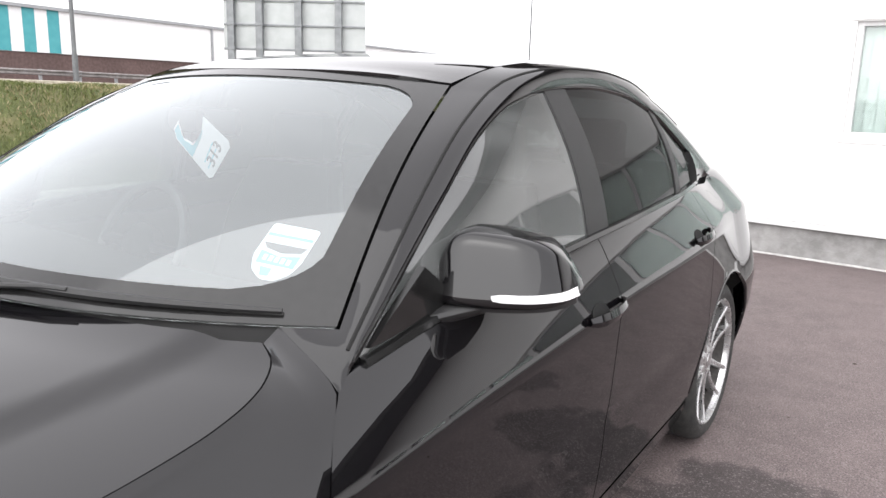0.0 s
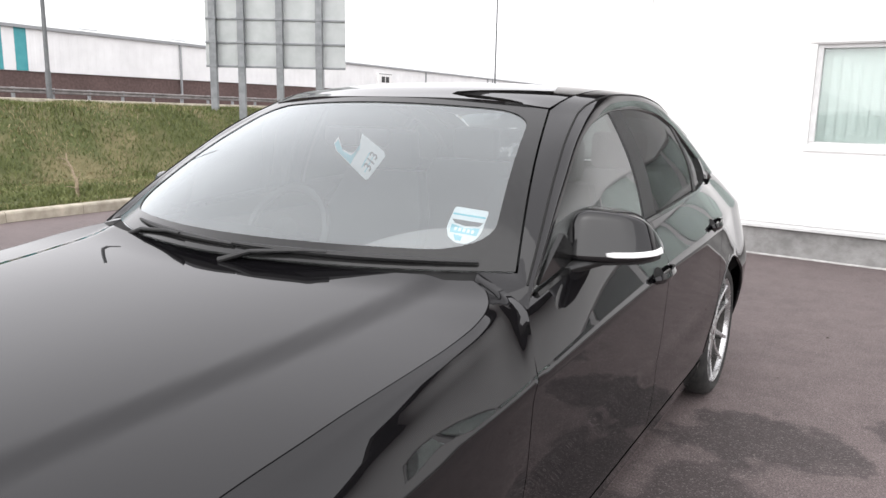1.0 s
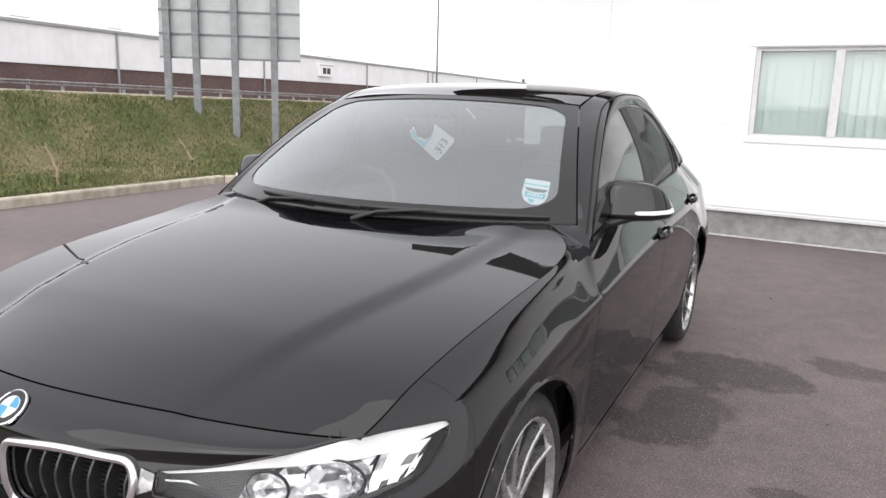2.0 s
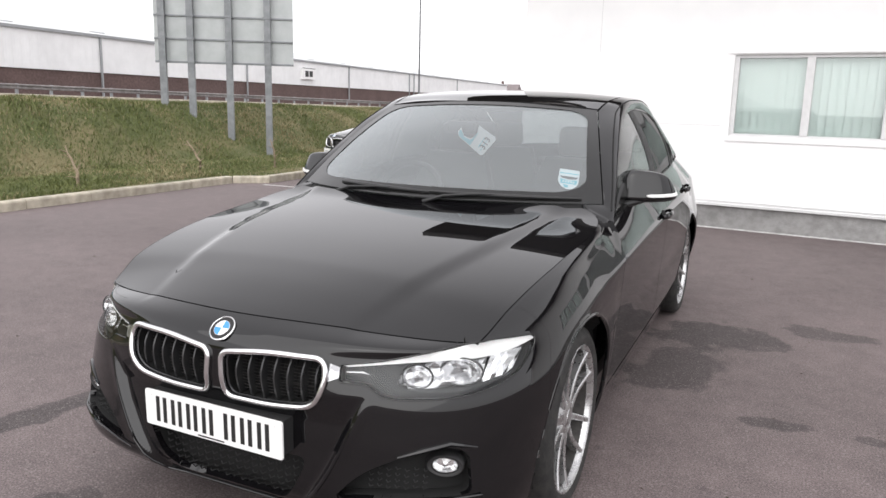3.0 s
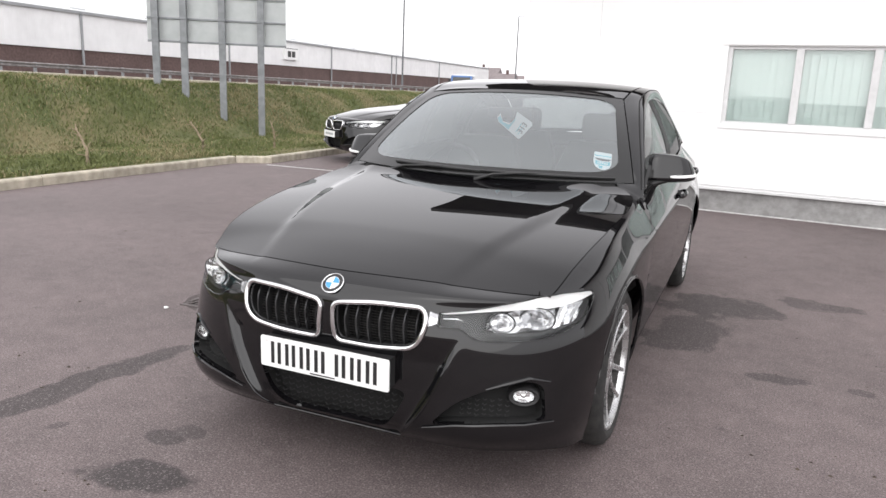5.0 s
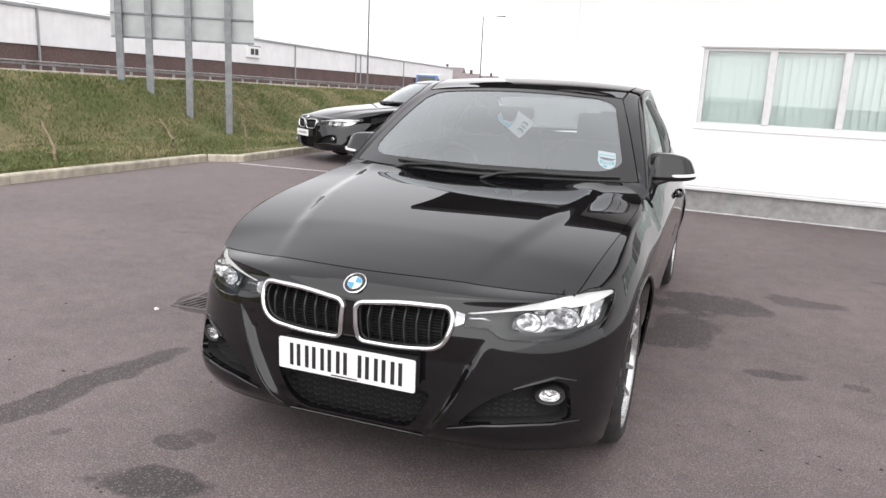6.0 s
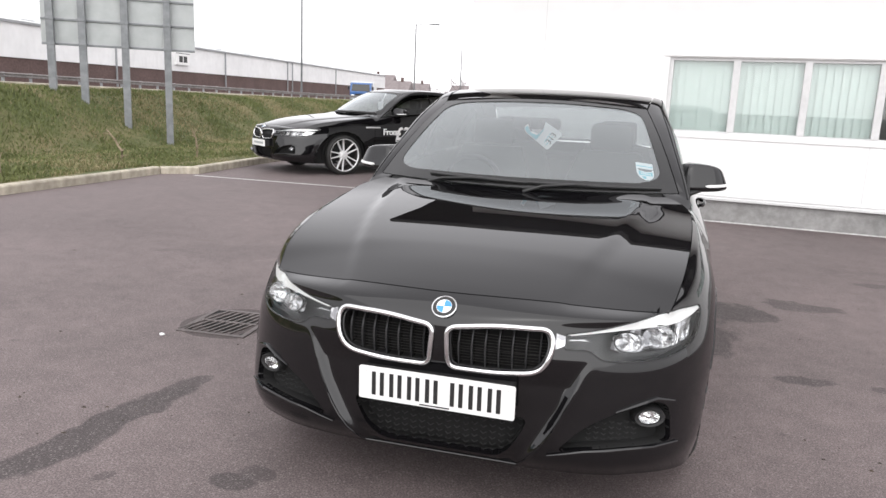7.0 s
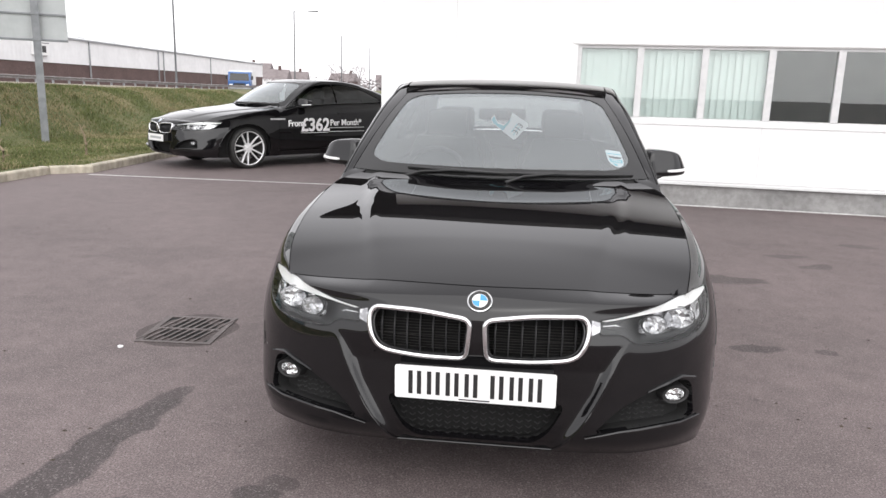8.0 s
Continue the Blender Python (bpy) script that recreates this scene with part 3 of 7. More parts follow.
def lay_line():
    bm = bmesh.new()
    xs = [-6.35 + 0.25 * k for k in range(40)]
    sheet(bm, [[(x, 7.34 + 0.004 * math.sin(x * 9), 0.004) for x in xs], [(x, 7.42 + 0.004 * math.sin(x * 7), 0.004) for x in xs]])
    solo("bay_marking", bm, M_LINE, "worn white painted bay line on tarmac", "road marking", kind="structure")
    bm = bmesh.new()
    xs = [WALL_X0 + 0.3 * k for k in range(50)]
    sheet(bm, [[(x, WALL_Y + 0.034, 0.0) for x in xs], [(x, WALL_Y + 0.02, 0.012) for x in xs], [(x, WALL_Y - 0.005, 0.005) for x in xs], [(x, WALL_Y - 0.01, 0.0) for x in xs]])
    solo("wall_foot_fillet", bm, M_LINE, "pale mortar fillet along the foot of the wall", "trim", WALL_AT, WALL_TURN, kind="structure")


lay_line()


def build_sign():
    """Back of a large road sign on four posts, standing on the bank."""
    ax, ay, bx, by = -14.96, 13.56, -11.74, 15.61
    L = math.hypot(bx - ax, by - ay)
    ang = math.degrees(math.atan2(by - ay, bx - ax))
    sign = thing("road_sign", "grey back of a large road sign on four steel posts", "road sign", (ax, ay, 0), ang)
    z0, z1 = 2.33, 5.2
    bm = bmesh.new()
    box(bm, 0, L, 0, 0.01, z0, z1, bevel=0.003)
    panel = part("panel", bm, M_SIGNBACK, sign, smooth=False)
    for k in range(5):
        z = z0 + 0.03 + 0.63 * k
        part("rail", boxes((0.0, L, -0.035, 0, z - 0.025, z + 0.025), bevel=0.004), M_POST, panel, smooth=False)
    for f in (0.062, 0.262, 0.535, 0.815):
        x = f * L
        wx, wy = ax + x * math.cos(radians(ang)), ay + x * math.sin(radians(ang))
        zb = bank_height(wx, wy) - 0.15
        bm = bmesh.new()
        w = 0.088
        for r in ((-w, w, -0.055, -0.045), (-w, w, -0.215, -0.205), (-0.008, 0.008, -0.21, -0.05)):
            box(bm, x + r[0], x + r[1], r[2], r[3], zb, z1 - 0.1)
        box(bm, x - w, x + w, -0.205, -0.055, zb, z1 - 0.1)
        post = part("post", bm, M_POST, sign, smooth=False)
        for k in range(5):
            z = z0 + 0.03 + 0.63 * k
            part("clamp", boxes((x - 0.11, x + 0.11, -0.225, -0.036, z - 0.03, z + 0.03), bevel=0.005), M_POST, post, smooth=False)
    return sign


build_sign()


M_RAILBEAM = mat("dull_rail_steel", (0.22, 0.20, 0.195), 0.6, 0.3, (0.32, 0.30, 0.295), 6, grime=0.3)


def build_guard_rail():
    rail = thing("guard_rail", "weathered steel road barrier on short posts", "guard rail", (-28.0, 0, 0))
    ys = [-8.6 + 1.6 * k for k in range(90)]

    def top(y):
        return 1.735 - 0.0105 * (y - 22) if y < 60 else 1.336 - 0.004 * (y - 60)
    me = finish("post", boxes((-0.05, 0.05, -0.05, 0.05, -0.75, -0.02), (-0.05, 0.10, -0.035, 0.035, -0.14, 0.02)), M_GALV, False)
    for y in ys:
        ob = new("post", me)
        ob.parent = rail
        ob.location = (0, y, top(y))
        ob.rotation_euler = (0, radians(random.uniform(-2, 2)), 0)
    for k in range(0, len(ys) - 1, 2):
        bm = bmesh.new()
        y0, y1 = ys[k] + 0.01, ys[k + 2 if k + 2 < len(ys) else k + 1] - 0.01
        sec = ((0.06, -0.20), (0.10, -0.21), (0.145, -0.185), (0.145, -0.14), (0.085, -0.115), (0.085, -0.085), (0.145, -0.06), (0.145, -0.015), (0.10, 0.005), (0.06, 0.0))
        sheet(bm, [[(dx, y, top(y) + dz) for dx, dz in sec] for y in (y0, (y0 + y1) / 2, y1)], True)
        part("beam", bm, M_RAILBEAM, rail, smooth=False)
    road = bmesh.new()
    sheet(road, [[(x, y, (1.16 - 0.0105 * (y - 22)) if y < 60 else 0.761 - 0.004 * (y - 60)) for x in (-26.4, -29, -33, -37.5)] for y in (-40, 0, 20, 40, 60, 90, 130, 180)])
    solo("road", road, M_ASPHALT, "dark tarmac road above the bank", "road", kind="structure")
    bm = bmesh.new()
    sheet(bm, [[(x, y, ((1.16 - 0.0105 * (y - 22)) if y < 60 else 0.761 - 0.004 * (y - 60)) + z) for x, z in ((-26.9, 0.0), (-26.9, 0.15), (-27.05, 0.17), (-27.05, 0.0))] for y in (-40, 0, 20, 40, 60, 90, 130, 180)])
    solo("road_kerb", bm, M_KERB, "pale concrete kerb along the road", "kerb", kind="structure")
    return rail


build_guard_rail()


def build_warehouse():
    """Long low shed: brick base, white profiled cladding, teal bays at one end, pale roof."""
    a, b = Vector((-31.6, -10.0, 0)), Vector((-45.2, 142.0, 0))
    d = b - a
    L = d.length
    ang = math.degrees(math.atan2(d.y, d.x))
    w = thing("warehouse", "long white clad warehouse with a brown brick base", "warehouse", (a.x - 6.5, a.y, 0), ang)
    z0, zb, ze = 0.0, 2.92, 5.32
    part("brick_base", boxes((0, L, 0, 25, z0, zb)), M_BRICK, w, "red-brown brick base", smooth=False)
    bm = bmesh.new()
    prof = []
    x = 33.7
    while x < L:
        prof += [(x, -0.10), (x + 0.18, -0.10), (x + 0.24, -0.085), (x + 0.46, -0.085), (x + 0.52, -0.10)]
        x += 0.62 if x < 80 else 1.24
    sheet(bm, [[(p[0], p[1], z) for p in prof] for z in (zb, ze)])
    part("cladding", bm, M_CLAD, w, smooth=False)
    part("upper_wall", boxes((0, L, 0.0, 25, zb, ze)), M_CLAD, w, smooth=False)
    x = 0.58
    i = 0
    while x < 33.6:
        part("teal_panel" if i % 2 else "white_panel", boxes((x, x + 0.735, -0.08, -0.004, zb + 0.02, ze)), M_TEALCLAD if i % 2 else M_CLAD, w, smooth=False)
        x += 0.72
        i += 1
    part("gutter", boxes((0, L, -0.25, -0.11, ze - 0.05, ze + 0.12)), M_GALV, w, smooth=False)
    bm = bmesh.new()
    sheet(bm, [[(0, -0.2, ze + 0.13), (L, -0.2, ze + 0.13)], [(0, 12.5, ze + 2.2), (L, 12.5, ze + 2.2)], [(0, 25.2, ze + 0.13), (L, 25.2, ze + 0.13)]])
    roof = part("roof", bm, M_ROOFING, w, smooth=False)
    for x in np.arange(31, L, 7.5):
        part("rooflight", boxes((x, x + 1.3, 1.5, 1.6, ze + 0.40, ze + 0.46)), M_GALV, roof, smooth=False)
    for x in (45.1, 62.2, 82.3, 100.5, 102.2, 121.0):
        part("downpipe", boxes((x - 0.06, x + 0.06, -0.24, -0.12, 1.2, ze)), M_GALV, w, smooth=False)
    return w, ang


warehouse, WARE_ANG = build_warehouse()


def lamp_post(x, y, h, base, arm=(0, 0)):
    p = thing("street_lamp", "slim grey steel street lamp beside the road", "street lamp", (x, y, base), group="street lamps")
    bm = bmesh.new()
    tube(bm, [(0, 0, -0.2), (0, 0, 1.2), (0, 0, 1.3), (0, 0, h)], [0.11, 0.11, 0.085, 0.07], 10)
    part("column", bm, M_COLUMN, p)
    if arm != (0, 0):
        bm = bmesh.new()
        tube(bm, [(0, 0, h - 0.05), (arm[0] * 0.5, arm[1] * 0.5, h + 0.05), (arm[0], arm[1], h + 0.06)], 0.035, 8)
        part("arm", bm, M_COLUMN, p)
        bm = bmesh.new()
        tube(bm, [(arm[0] * 0.8, arm[1] * 0.8, h + 0.04), (arm[0] * 1.4, arm[1] * 1.4, h + 0.04)], [0.06, 0.10], 8, flat=1.0)
        part("lantern", bm, M_COLUMN, p)
    return p




# ---- the saloon ----
CAR = thing("saloon_car", "gloss black four-door saloon car with alloy wheels, parked on tarmac", "car", (-0.006, 0, 0))

YC = 0.10
zc = curve1([(-0.75, 0.753), (-0.66, 0.786), (-0.5, 0.829), (-0.2, 0.882), (0.1, 0.922), (0.4, 0.956), (0.6, 0.976)])
ze = curve1([(-0.7, 0.615), (-0.6, 0.672), (-0.5, 0.733), (-0.4, 0.793), (-0.3, 0.826), (-0.2, 0.849), (-0.1, 0.867), (0.0, 0.882), (0.1, 0.894), (0.2, 0.905), (0.3, 0.916), (0.4, 0.929), (0.6, 0.966)])
edge_x = curve1([(0, 0.702), (0.03, 0.714), (0.115, 0.739), (0.20, 0.754), (0.285, 0.765), (0.37, 0.775), (0.455, 0.781), (0.54, 0.787), (0.625, 0.792), (0.71, 0.795), (0.78, 0.794), (0.84, 0.788), (0.89, 0.775), (0.93, 0.756), (0.965, 0.732), (1, 0.690)])
crease_x = curve1([(-0.75, 0.34), (-0.4, 0.43), (0.1, 0.54), (0.6, 0.60)])


def hood_z(x, y):
    x = abs(x)
    z = lerp(zc(y), ze(y), (x / 0.77) ** 2.3)
    k = min(1, max(0, (crease_x(y) + 0.03 - x) / 0.042))
    kick = min(1, max(0, (y - hood_rear(x) + 0.10) / 0.10))
    return z + 0.009 * kick * kick + 0.0115 * (k * k * (3 - 2 * k)) * min(1, max(0, (y + 0.74) / 0.35)) - 0.004


D_DOOR = 0.63
ROWS_SIDE = [
    (curve1([(-0.2, 0.852), (0.1, 0.852), (0.55, 0.822), (2.3, 0.826), (2.6, 0.815), (3.85, 0.74)]), curve1([(-0.8, 0.205), (-0.755, 0.208), (-0.70, 0.213), (-0.6, 0.208), (-0.5, 0.196), (-0.43, 0.190), (-0.33, 0.19), (0.1, 0.185), (0.5, 0.18), (2.3, 0.19), (2.8, 0.20), (3.85, 0.24)])),
    (curve1([(-0.2, 0.877), (0.1, 0.877), (0.6, 0.857), (2.2, 0.856), (2.8, 0.855), (3.85, 0.80)]), curve1([(-0.8, 0.285), (-0.5, 0.295), (0.1, 0.29), (2.8, 0.31), (3.85, 0.34)])),
    (curve1([(-0.2, 0.893), (0.1, 0.893), (0.7, 0.871), (2.0, 0.873), (2.8, 0.885), (3.85, 0.83)]), curve1([(-0.8, 0.43), (0.1, 0.43), (3.85, 0.46)])),
    (curve1([(-0.2, 0.902), (0.1, 0.902), (0.7, 0.876), (2.0, 0.876), (2.8, 0.893), (3.85, 0.838)]), curve1([(-0.8, 0.52), (0.1, 0.52), (3.85, 0.55)])),
    (curve1([(-0.2, 0.899), (0.1, 0.899), (0.7, 0.885), (2.0, 0.886), (2.8, 0.889), (3.85, 0.83)]), curve1([(-0.8, 0.595), (0.1, 0.61), (3.85, 0.65)])),
    (curve1([(-0.2, 0.881), (0.1, 0.881), (0.7, 0.893), (2.0, 0.898), (2.5, 0.880), (3.0, 0.822), (3.85, 0.74)]), curve1([(-0.8, 0.690), (-0.5, 0.690), (-0.4, 0.70), (0.1, 0.745), (0.5, 0.785), (1.0, 0.826), (1.7, 0.868), (2.8, 0.902), (3.85, 0.90)])),
    (curve1([(-0.2, 0.831), (0.1, 0.831), (0.4, 0.826), (0.66, 0.814), (1.0, 0.820), (1.7, 0.826), (2.3, 0.804), (2.6, 0.768), (3.0, 0.695), (3.85, 0.60)]), curve1([(-0.8, 0.732), (-0.6, 0.716), (-0.5, 0.724), (-0.4, 0.752), (-0.25, 0.790), (-0.1, 0.818), (0.1, 0.846), (0.4, 0.885), (0.66, 0.918), (1.0, 0.962), (1.7, 1.005), (2.3, 1.025), (2.8, 1.035), (3.85, 1.03)])),
]
FRONT = [(0.852, 0.832, 4.2), (0.877, 0.902, 3.7), (0.893, 0.910, 3.25), (0.902, 0.911, 2.98), (0.899, 0.909, 2.80), (0.881, 0.899, 2.5), (0.831, 0.868, 2.93)]
REAR_B = [0.72, 0.80, 0.84, 0.85, 0.85, 0.80, 0.74]


def arc(phi, a, b, n):
    return a * max(0, math.sin(phi)) ** (2 / n), b * max(0, math.cos(phi)) ** (2 / n)


D_CORNER = -0.496


def hood_front(x):
    return -0.718 + 0.365 * x * x


def hood_rear(x):
    return 0.455 + 0.30 * x * x


def edge_pt(u):
    """The bonnet's side edge, from its front corner to the rounded corner by the screen."""
    x = edge_x(u)
    y = lerp(hood_front(x), hood_rear(x), u)
    return Vector((x, y, hood_z(x, y)))


def edge_at(y):
    a, b = 0.0, 1.0
    for _ in range(24):
        m = (a + b) / 2
        if edge_pt(m).y < y:
            a = m
        else:
            b = m
    return edge_pt((a + b) / 2)


SCREEN_FOOT = Vector((0.6705, 0.6487, 0.981))


def hood_edge(d, xc):
    if d < D_CORNER:
        x = 0.702 * min(1, xc / 0.76)
        return Vector((x, hood_front(x), hood_z(x, hood_front(x))))
    y0, y1 = edge_pt(0).y, edge_pt(1).y
    if d < 0.1:
        return edge_at(lerp(y0, 0.1, (d - D_CORNER) / (0.1 - D_CORNER)))
    if d < y1:
        return edge_at(d)
    return lerp(edge_pt(1), SCREEN_FOOT, min(1, (d - y1) / (0.628 - y1)))


def shell_rows(st):
    """Control points of the body from its foot up to the bonnet's edge or the window ledge, at one station."""
    kind, v = st
    if kind == "f":
        x3, y3 = arc(v, *FRONT[4])
        d = YC - y3
        pts = []
        for (a, b, n), (_, fz) in zip(FRONT, ROWS_SIDE):
            x, y = arc(v, a, b, n)
            pts.append(Vector((x, YC - y, fz(d))))
        pts.append(hood_edge(d, x3))
        return pts, d
    if kind == "s":
        pts = [Vector((fx(v), v, fz(v))) for fx, fz in ROWS_SIDE]
        if v < D_DOOR:
            pts.append(hood_edge(v, 0.9))
        else:
            t = pts[6]
            pts.append(Vector((t.x - 0.035, v, t.z + 0.012)))
        return pts, v
    pts = []
    for (fx, fz), rb in zip(ROWS_SIDE, REAR_B):
        x, y = arc(v, fx(3.0), rb, 2.8)
        pts.append(Vector((x, 3.0 + y, fz(3.0 + y))))
    t = pts[6]
    pts.append(Vector((t.x * 0.93, 3.0 + (t.y - 3.0) * 0.93, t.z + 0.02)))
    return pts, 3.9


def shell_curve(st, sub=8):
    p, d = shell_rows(st)
    k = min(1, max(0, (d - 0.0) / 0.5))
    out = []
    for i in range(5):
        a = p[i - 1] if i else p[0] * 2 - p[1]
        b = p[i + 2] if i < 4 else lerp(p[6], p[5] * 2 - p[4], k)
        out += [catmull(a, p[i], p[i + 1], b, t / sub) for t in range(sub)]
    for i in (5, 6):
        a = p[i - 1] if i == 6 else lerp(p[4], p[5] * 2 - p[6], k * 0.9)
        b = p[i + 2] if i == 5 else p[7] * 2 - p[6] + Vector((0, 0, -0.01 if d < 0.6 else 0))
        seg = [catmull(a, p[i], p[i + 1], b, t / sub) for t in range(sub)]
        if i == 6:
            # the wing's crease, drawn beside the bonnet's edge
            fade = min(1, max(0, (d + 0.36) / 0.3)) * min(1, max(0, (0.55 - d) / 0.25))
            seg = [q + Vector((0.5, 0, 0.85)) * 0.0055 * fade * (1 - abs(2 * t / sub - 1)) for t, q in enumerate(seg)]
        out += seg
    out.append(p[7])
    return out


def stations(kind, a, b, n):
    return [(kind, lerp(a, b, i / n)) for i in range(n + 1)]


def phi_at(d):
    """The angle of the front arc at which the body's widest row reaches y = d."""
    a, b, n = FRONT[4]
    c = ((YC - d) / b) ** (n / 2)
    return math.acos(min(1, max(-1, c)))


WHEELS = [(0.0, 0.325), (2.81, 0.325)]
ARCH = 0.362


def arch_radius(dy, dz, front):
    """The wheel opening's radius, drawn forwards at the foot of the front arch."""
    if not front or dy > 0:
        return ARCH
    f = -dy / max(1e-4, math.hypot(dy, dz))
    low = min(1, max(0, (0.12 - dz) / 0.26))
    return ARCH + f * f * (0.014 + 0.058 * low)


def cut_arch(bm):
    for yw, zw in WHEELS:
        yw, zw = yw - 0.018 * (yw < 1), zw + 0.010

        def rad(v):
            return math.hypot(v.co.y - yw, v.co.z - zw)

        def lim(v):
            return arch_radius(v.co.y - yw, v.co.z - zw, yw < 1)
        dead = [f for f in bm.faces if all(rad(v) < lim(v) and v.co.z < 0.70 and abs(v.co.x) > 0.7 for v in f.verts)]
        bmesh.ops.delete(bm, geom=dead, context="FACES")
        for v in bm.verts:
            r = rad(v)
            if r < lim(v) and abs(v.co.x) > 0.7:
                k = lim(v) / r
                v.co.y = yw + (v.co.y - yw) * k
                v.co.z = zw + (v.co.z - zw) * k
    bmesh.ops.dissolve_degenerate(bm, dist=1e-4, edges=bm.edges[:])


def shell_patch(sts, v0=0, v1=None, side=1, sub=8):
    bm = bmesh.new()
    rows = []
    for st in sts:
        c = shell_curve(st, sub)
        c = c[v0:v1]
        rows.append([Vector((p.x * side, p.y, p.z)) for p in c])
    sheet(bm, rows)
    bmesh.ops.recalc_face_normals(bm, faces=bm.faces[:])
    bm.faces.ensure_lookup_table()
    n = len(rows[0]) - 1
    if bm.faces[n // 2].normal.x * side < 0:
        bmesh.ops.reverse_faces(bm, faces=bm.faces[:])
    return bm


gap_y = curve1([(0.15, 0.505), (0.55, 0.503), (0.66, 0.503), (0.75, 0.506), (0.80, 0.528), (0.85, 0.562), (0.89, 0.596), (0.92, 0.628), (0.94, 0.63), (1.1, 0.63)])


def bend_gap(bm):
    """Leads the joint between wing and door forwards as it runs down."""
    for v in bm.verts:
        y = v.co.y
        start = lerp(0.37, -0.05, min(1, max(0, (v.co.z - 0.72) / 0.1)))
        k = (y - start) / (D_DOOR - start) if y < D_DOOR else 1 - (y - D_DOOR) / 0.6
        k = min(1, max(0, k))
        v.co.y += k * (min(0.63, gap_y(v.co.z)) - 0.63)


SUB = 8
D_BUMP, D_B, D_RD = -0.34, 1.57, 2.50
G = 0.0022
for side in (1, -1):
    bm = shell_patch(stations("f", phi_at(D_BUMP + 0.0006), math.pi / 2, 26) + stations("s", 0.112, D_DOOR - G, 34), side=side)
    cut_arch(bm)
    bend_gap(bm)
    flange(bm)
    part("front_wing", bm, M_PAINT, CAR)
    bm = shell_patch(stations("s", D_DOOR + G, D_B - G, 24), 7, side=side)
    bend_gap(bm)
    flange(bm)
    part("front_door", bm, M_PAINT, CAR)
    bm = shell_patch(stations("s", D_B + G, D_RD - G, 34), 7, side=side)
    cut_arch(bm)
    flange(bm)
    part("rear_door", bm, M_PAINT, CAR)
    bm = shell_patch(stations("s", D_DOOR + G, 2.5, 40), 0, 7, side=side)
    cut_arch(bm)
    bend_gap(bm)
    flange(bm)
    part("side_skirt", bm, M_PAINT, CAR)
    bm = shell_patch(stations("s", D_RD + G, 3.0, 26) + stations("r", math.pi / 2 - 0.02, 0, 26), side=side)
    cut_arch(bm)
    flange(bm)
    part("rear_wing", bm, M_PAINT, CAR)


# bonnet
def hood_bm():
    bm = bmesh.new()
    rows = []
    for i in range(61):
        u = i / 60
        row = []
        for j in range(65):
            x = lerp(-1, 1, j / 64) * (edge_x(u) - G * 1.2)
            y = lerp(hood_front(x) + G * 2, hood_rear(x), u)
            row.append((x, y, hood_z(x, y)))
        rows.append(row)
    sheet(bm, rows)
    flange(bm)
    return bm


part("bonnet", hood_bm(), M_PAINT, CAR)


# fascia with its openings
def mirrored(poly):
    return [(-x, z) for x, z in poly][::-1]


def rounded(poly, r, n=5):
    """An outline with its corners rounded."""
    out = []
    m = len(poly)
    for i in range(m):
        p, a, b = Vector(poly[i]), Vector(poly[i - 1]), Vector(poly[(i + 1) % m])
        rr = r[i] if isinstance(r, (list, tuple)) else r
        da, db = (a - p), (b - p)
        ra = min(rr, da.length * 0.48)
        rb = min(rr, db.length * 0.48)
        s, e = p + da.normalized() * ra, p + db.normalized() * rb
        for k in range(n + 1):
            t = k / n
            out.append(tuple((1 - t) ** 2 * s + 2 * t * (1 - t) * p + t * t * e))
    return out


def inside(x, z, poly):
    c = False
    if not (min(p[0] for p in poly) < x < max(p[0] for p in poly)):
        return c
    n = len(poly)
    for i in range(n):
        x1, z1 = poly[i]
        x2, z2 = poly[(i + 1) % n]
        if (z1 > z) != (z2 > z) and x < (x2 - x1) * (z - z1) / (z2 - z1) + x1:
            c = not c
    return c


def nearest(x, z, poly):
    best = None
    n = len(poly)
    p = Vector((x, z))
    for i in range(n):
        a, b = Vector(poly[i]), Vector(poly[(i + 1) % n])
        d = b - a
        t = min(1, max(0, (p - a).dot(d) / max(1e-12, d.length_squared)))
        q = a + d * t
        if best is None or (q - p).length < best[0]:
            best = ((q - p).length, q)
    return best[1]


def cut_outline(bm, poly):
    """Opens a hole with this outline, seen from ahead, in the fascia."""
    bm.normal_update()
    inn = {v for v in bm.verts if inside(v.co.x, v.co.z, poly)}
    dead = [f for f in bm.faces if all(v in inn for v in f.verts)]
    bmesh.ops.delete(bm, geom=dead, context="FACES")
    for v in inn:
        if not v.is_valid:
            continue
        q = nearest(v.co.x, v.co.z, poly)
        n = v.normal
        if abs(n.y) > 0.15:
            v.co.y -= min(0.012, max(-0.012, (n.x * (q.x - v.co.x) + n.z * (q.y - v.co.z)) / n.y))
        v.co.x, v.co.z = q.x, q.y


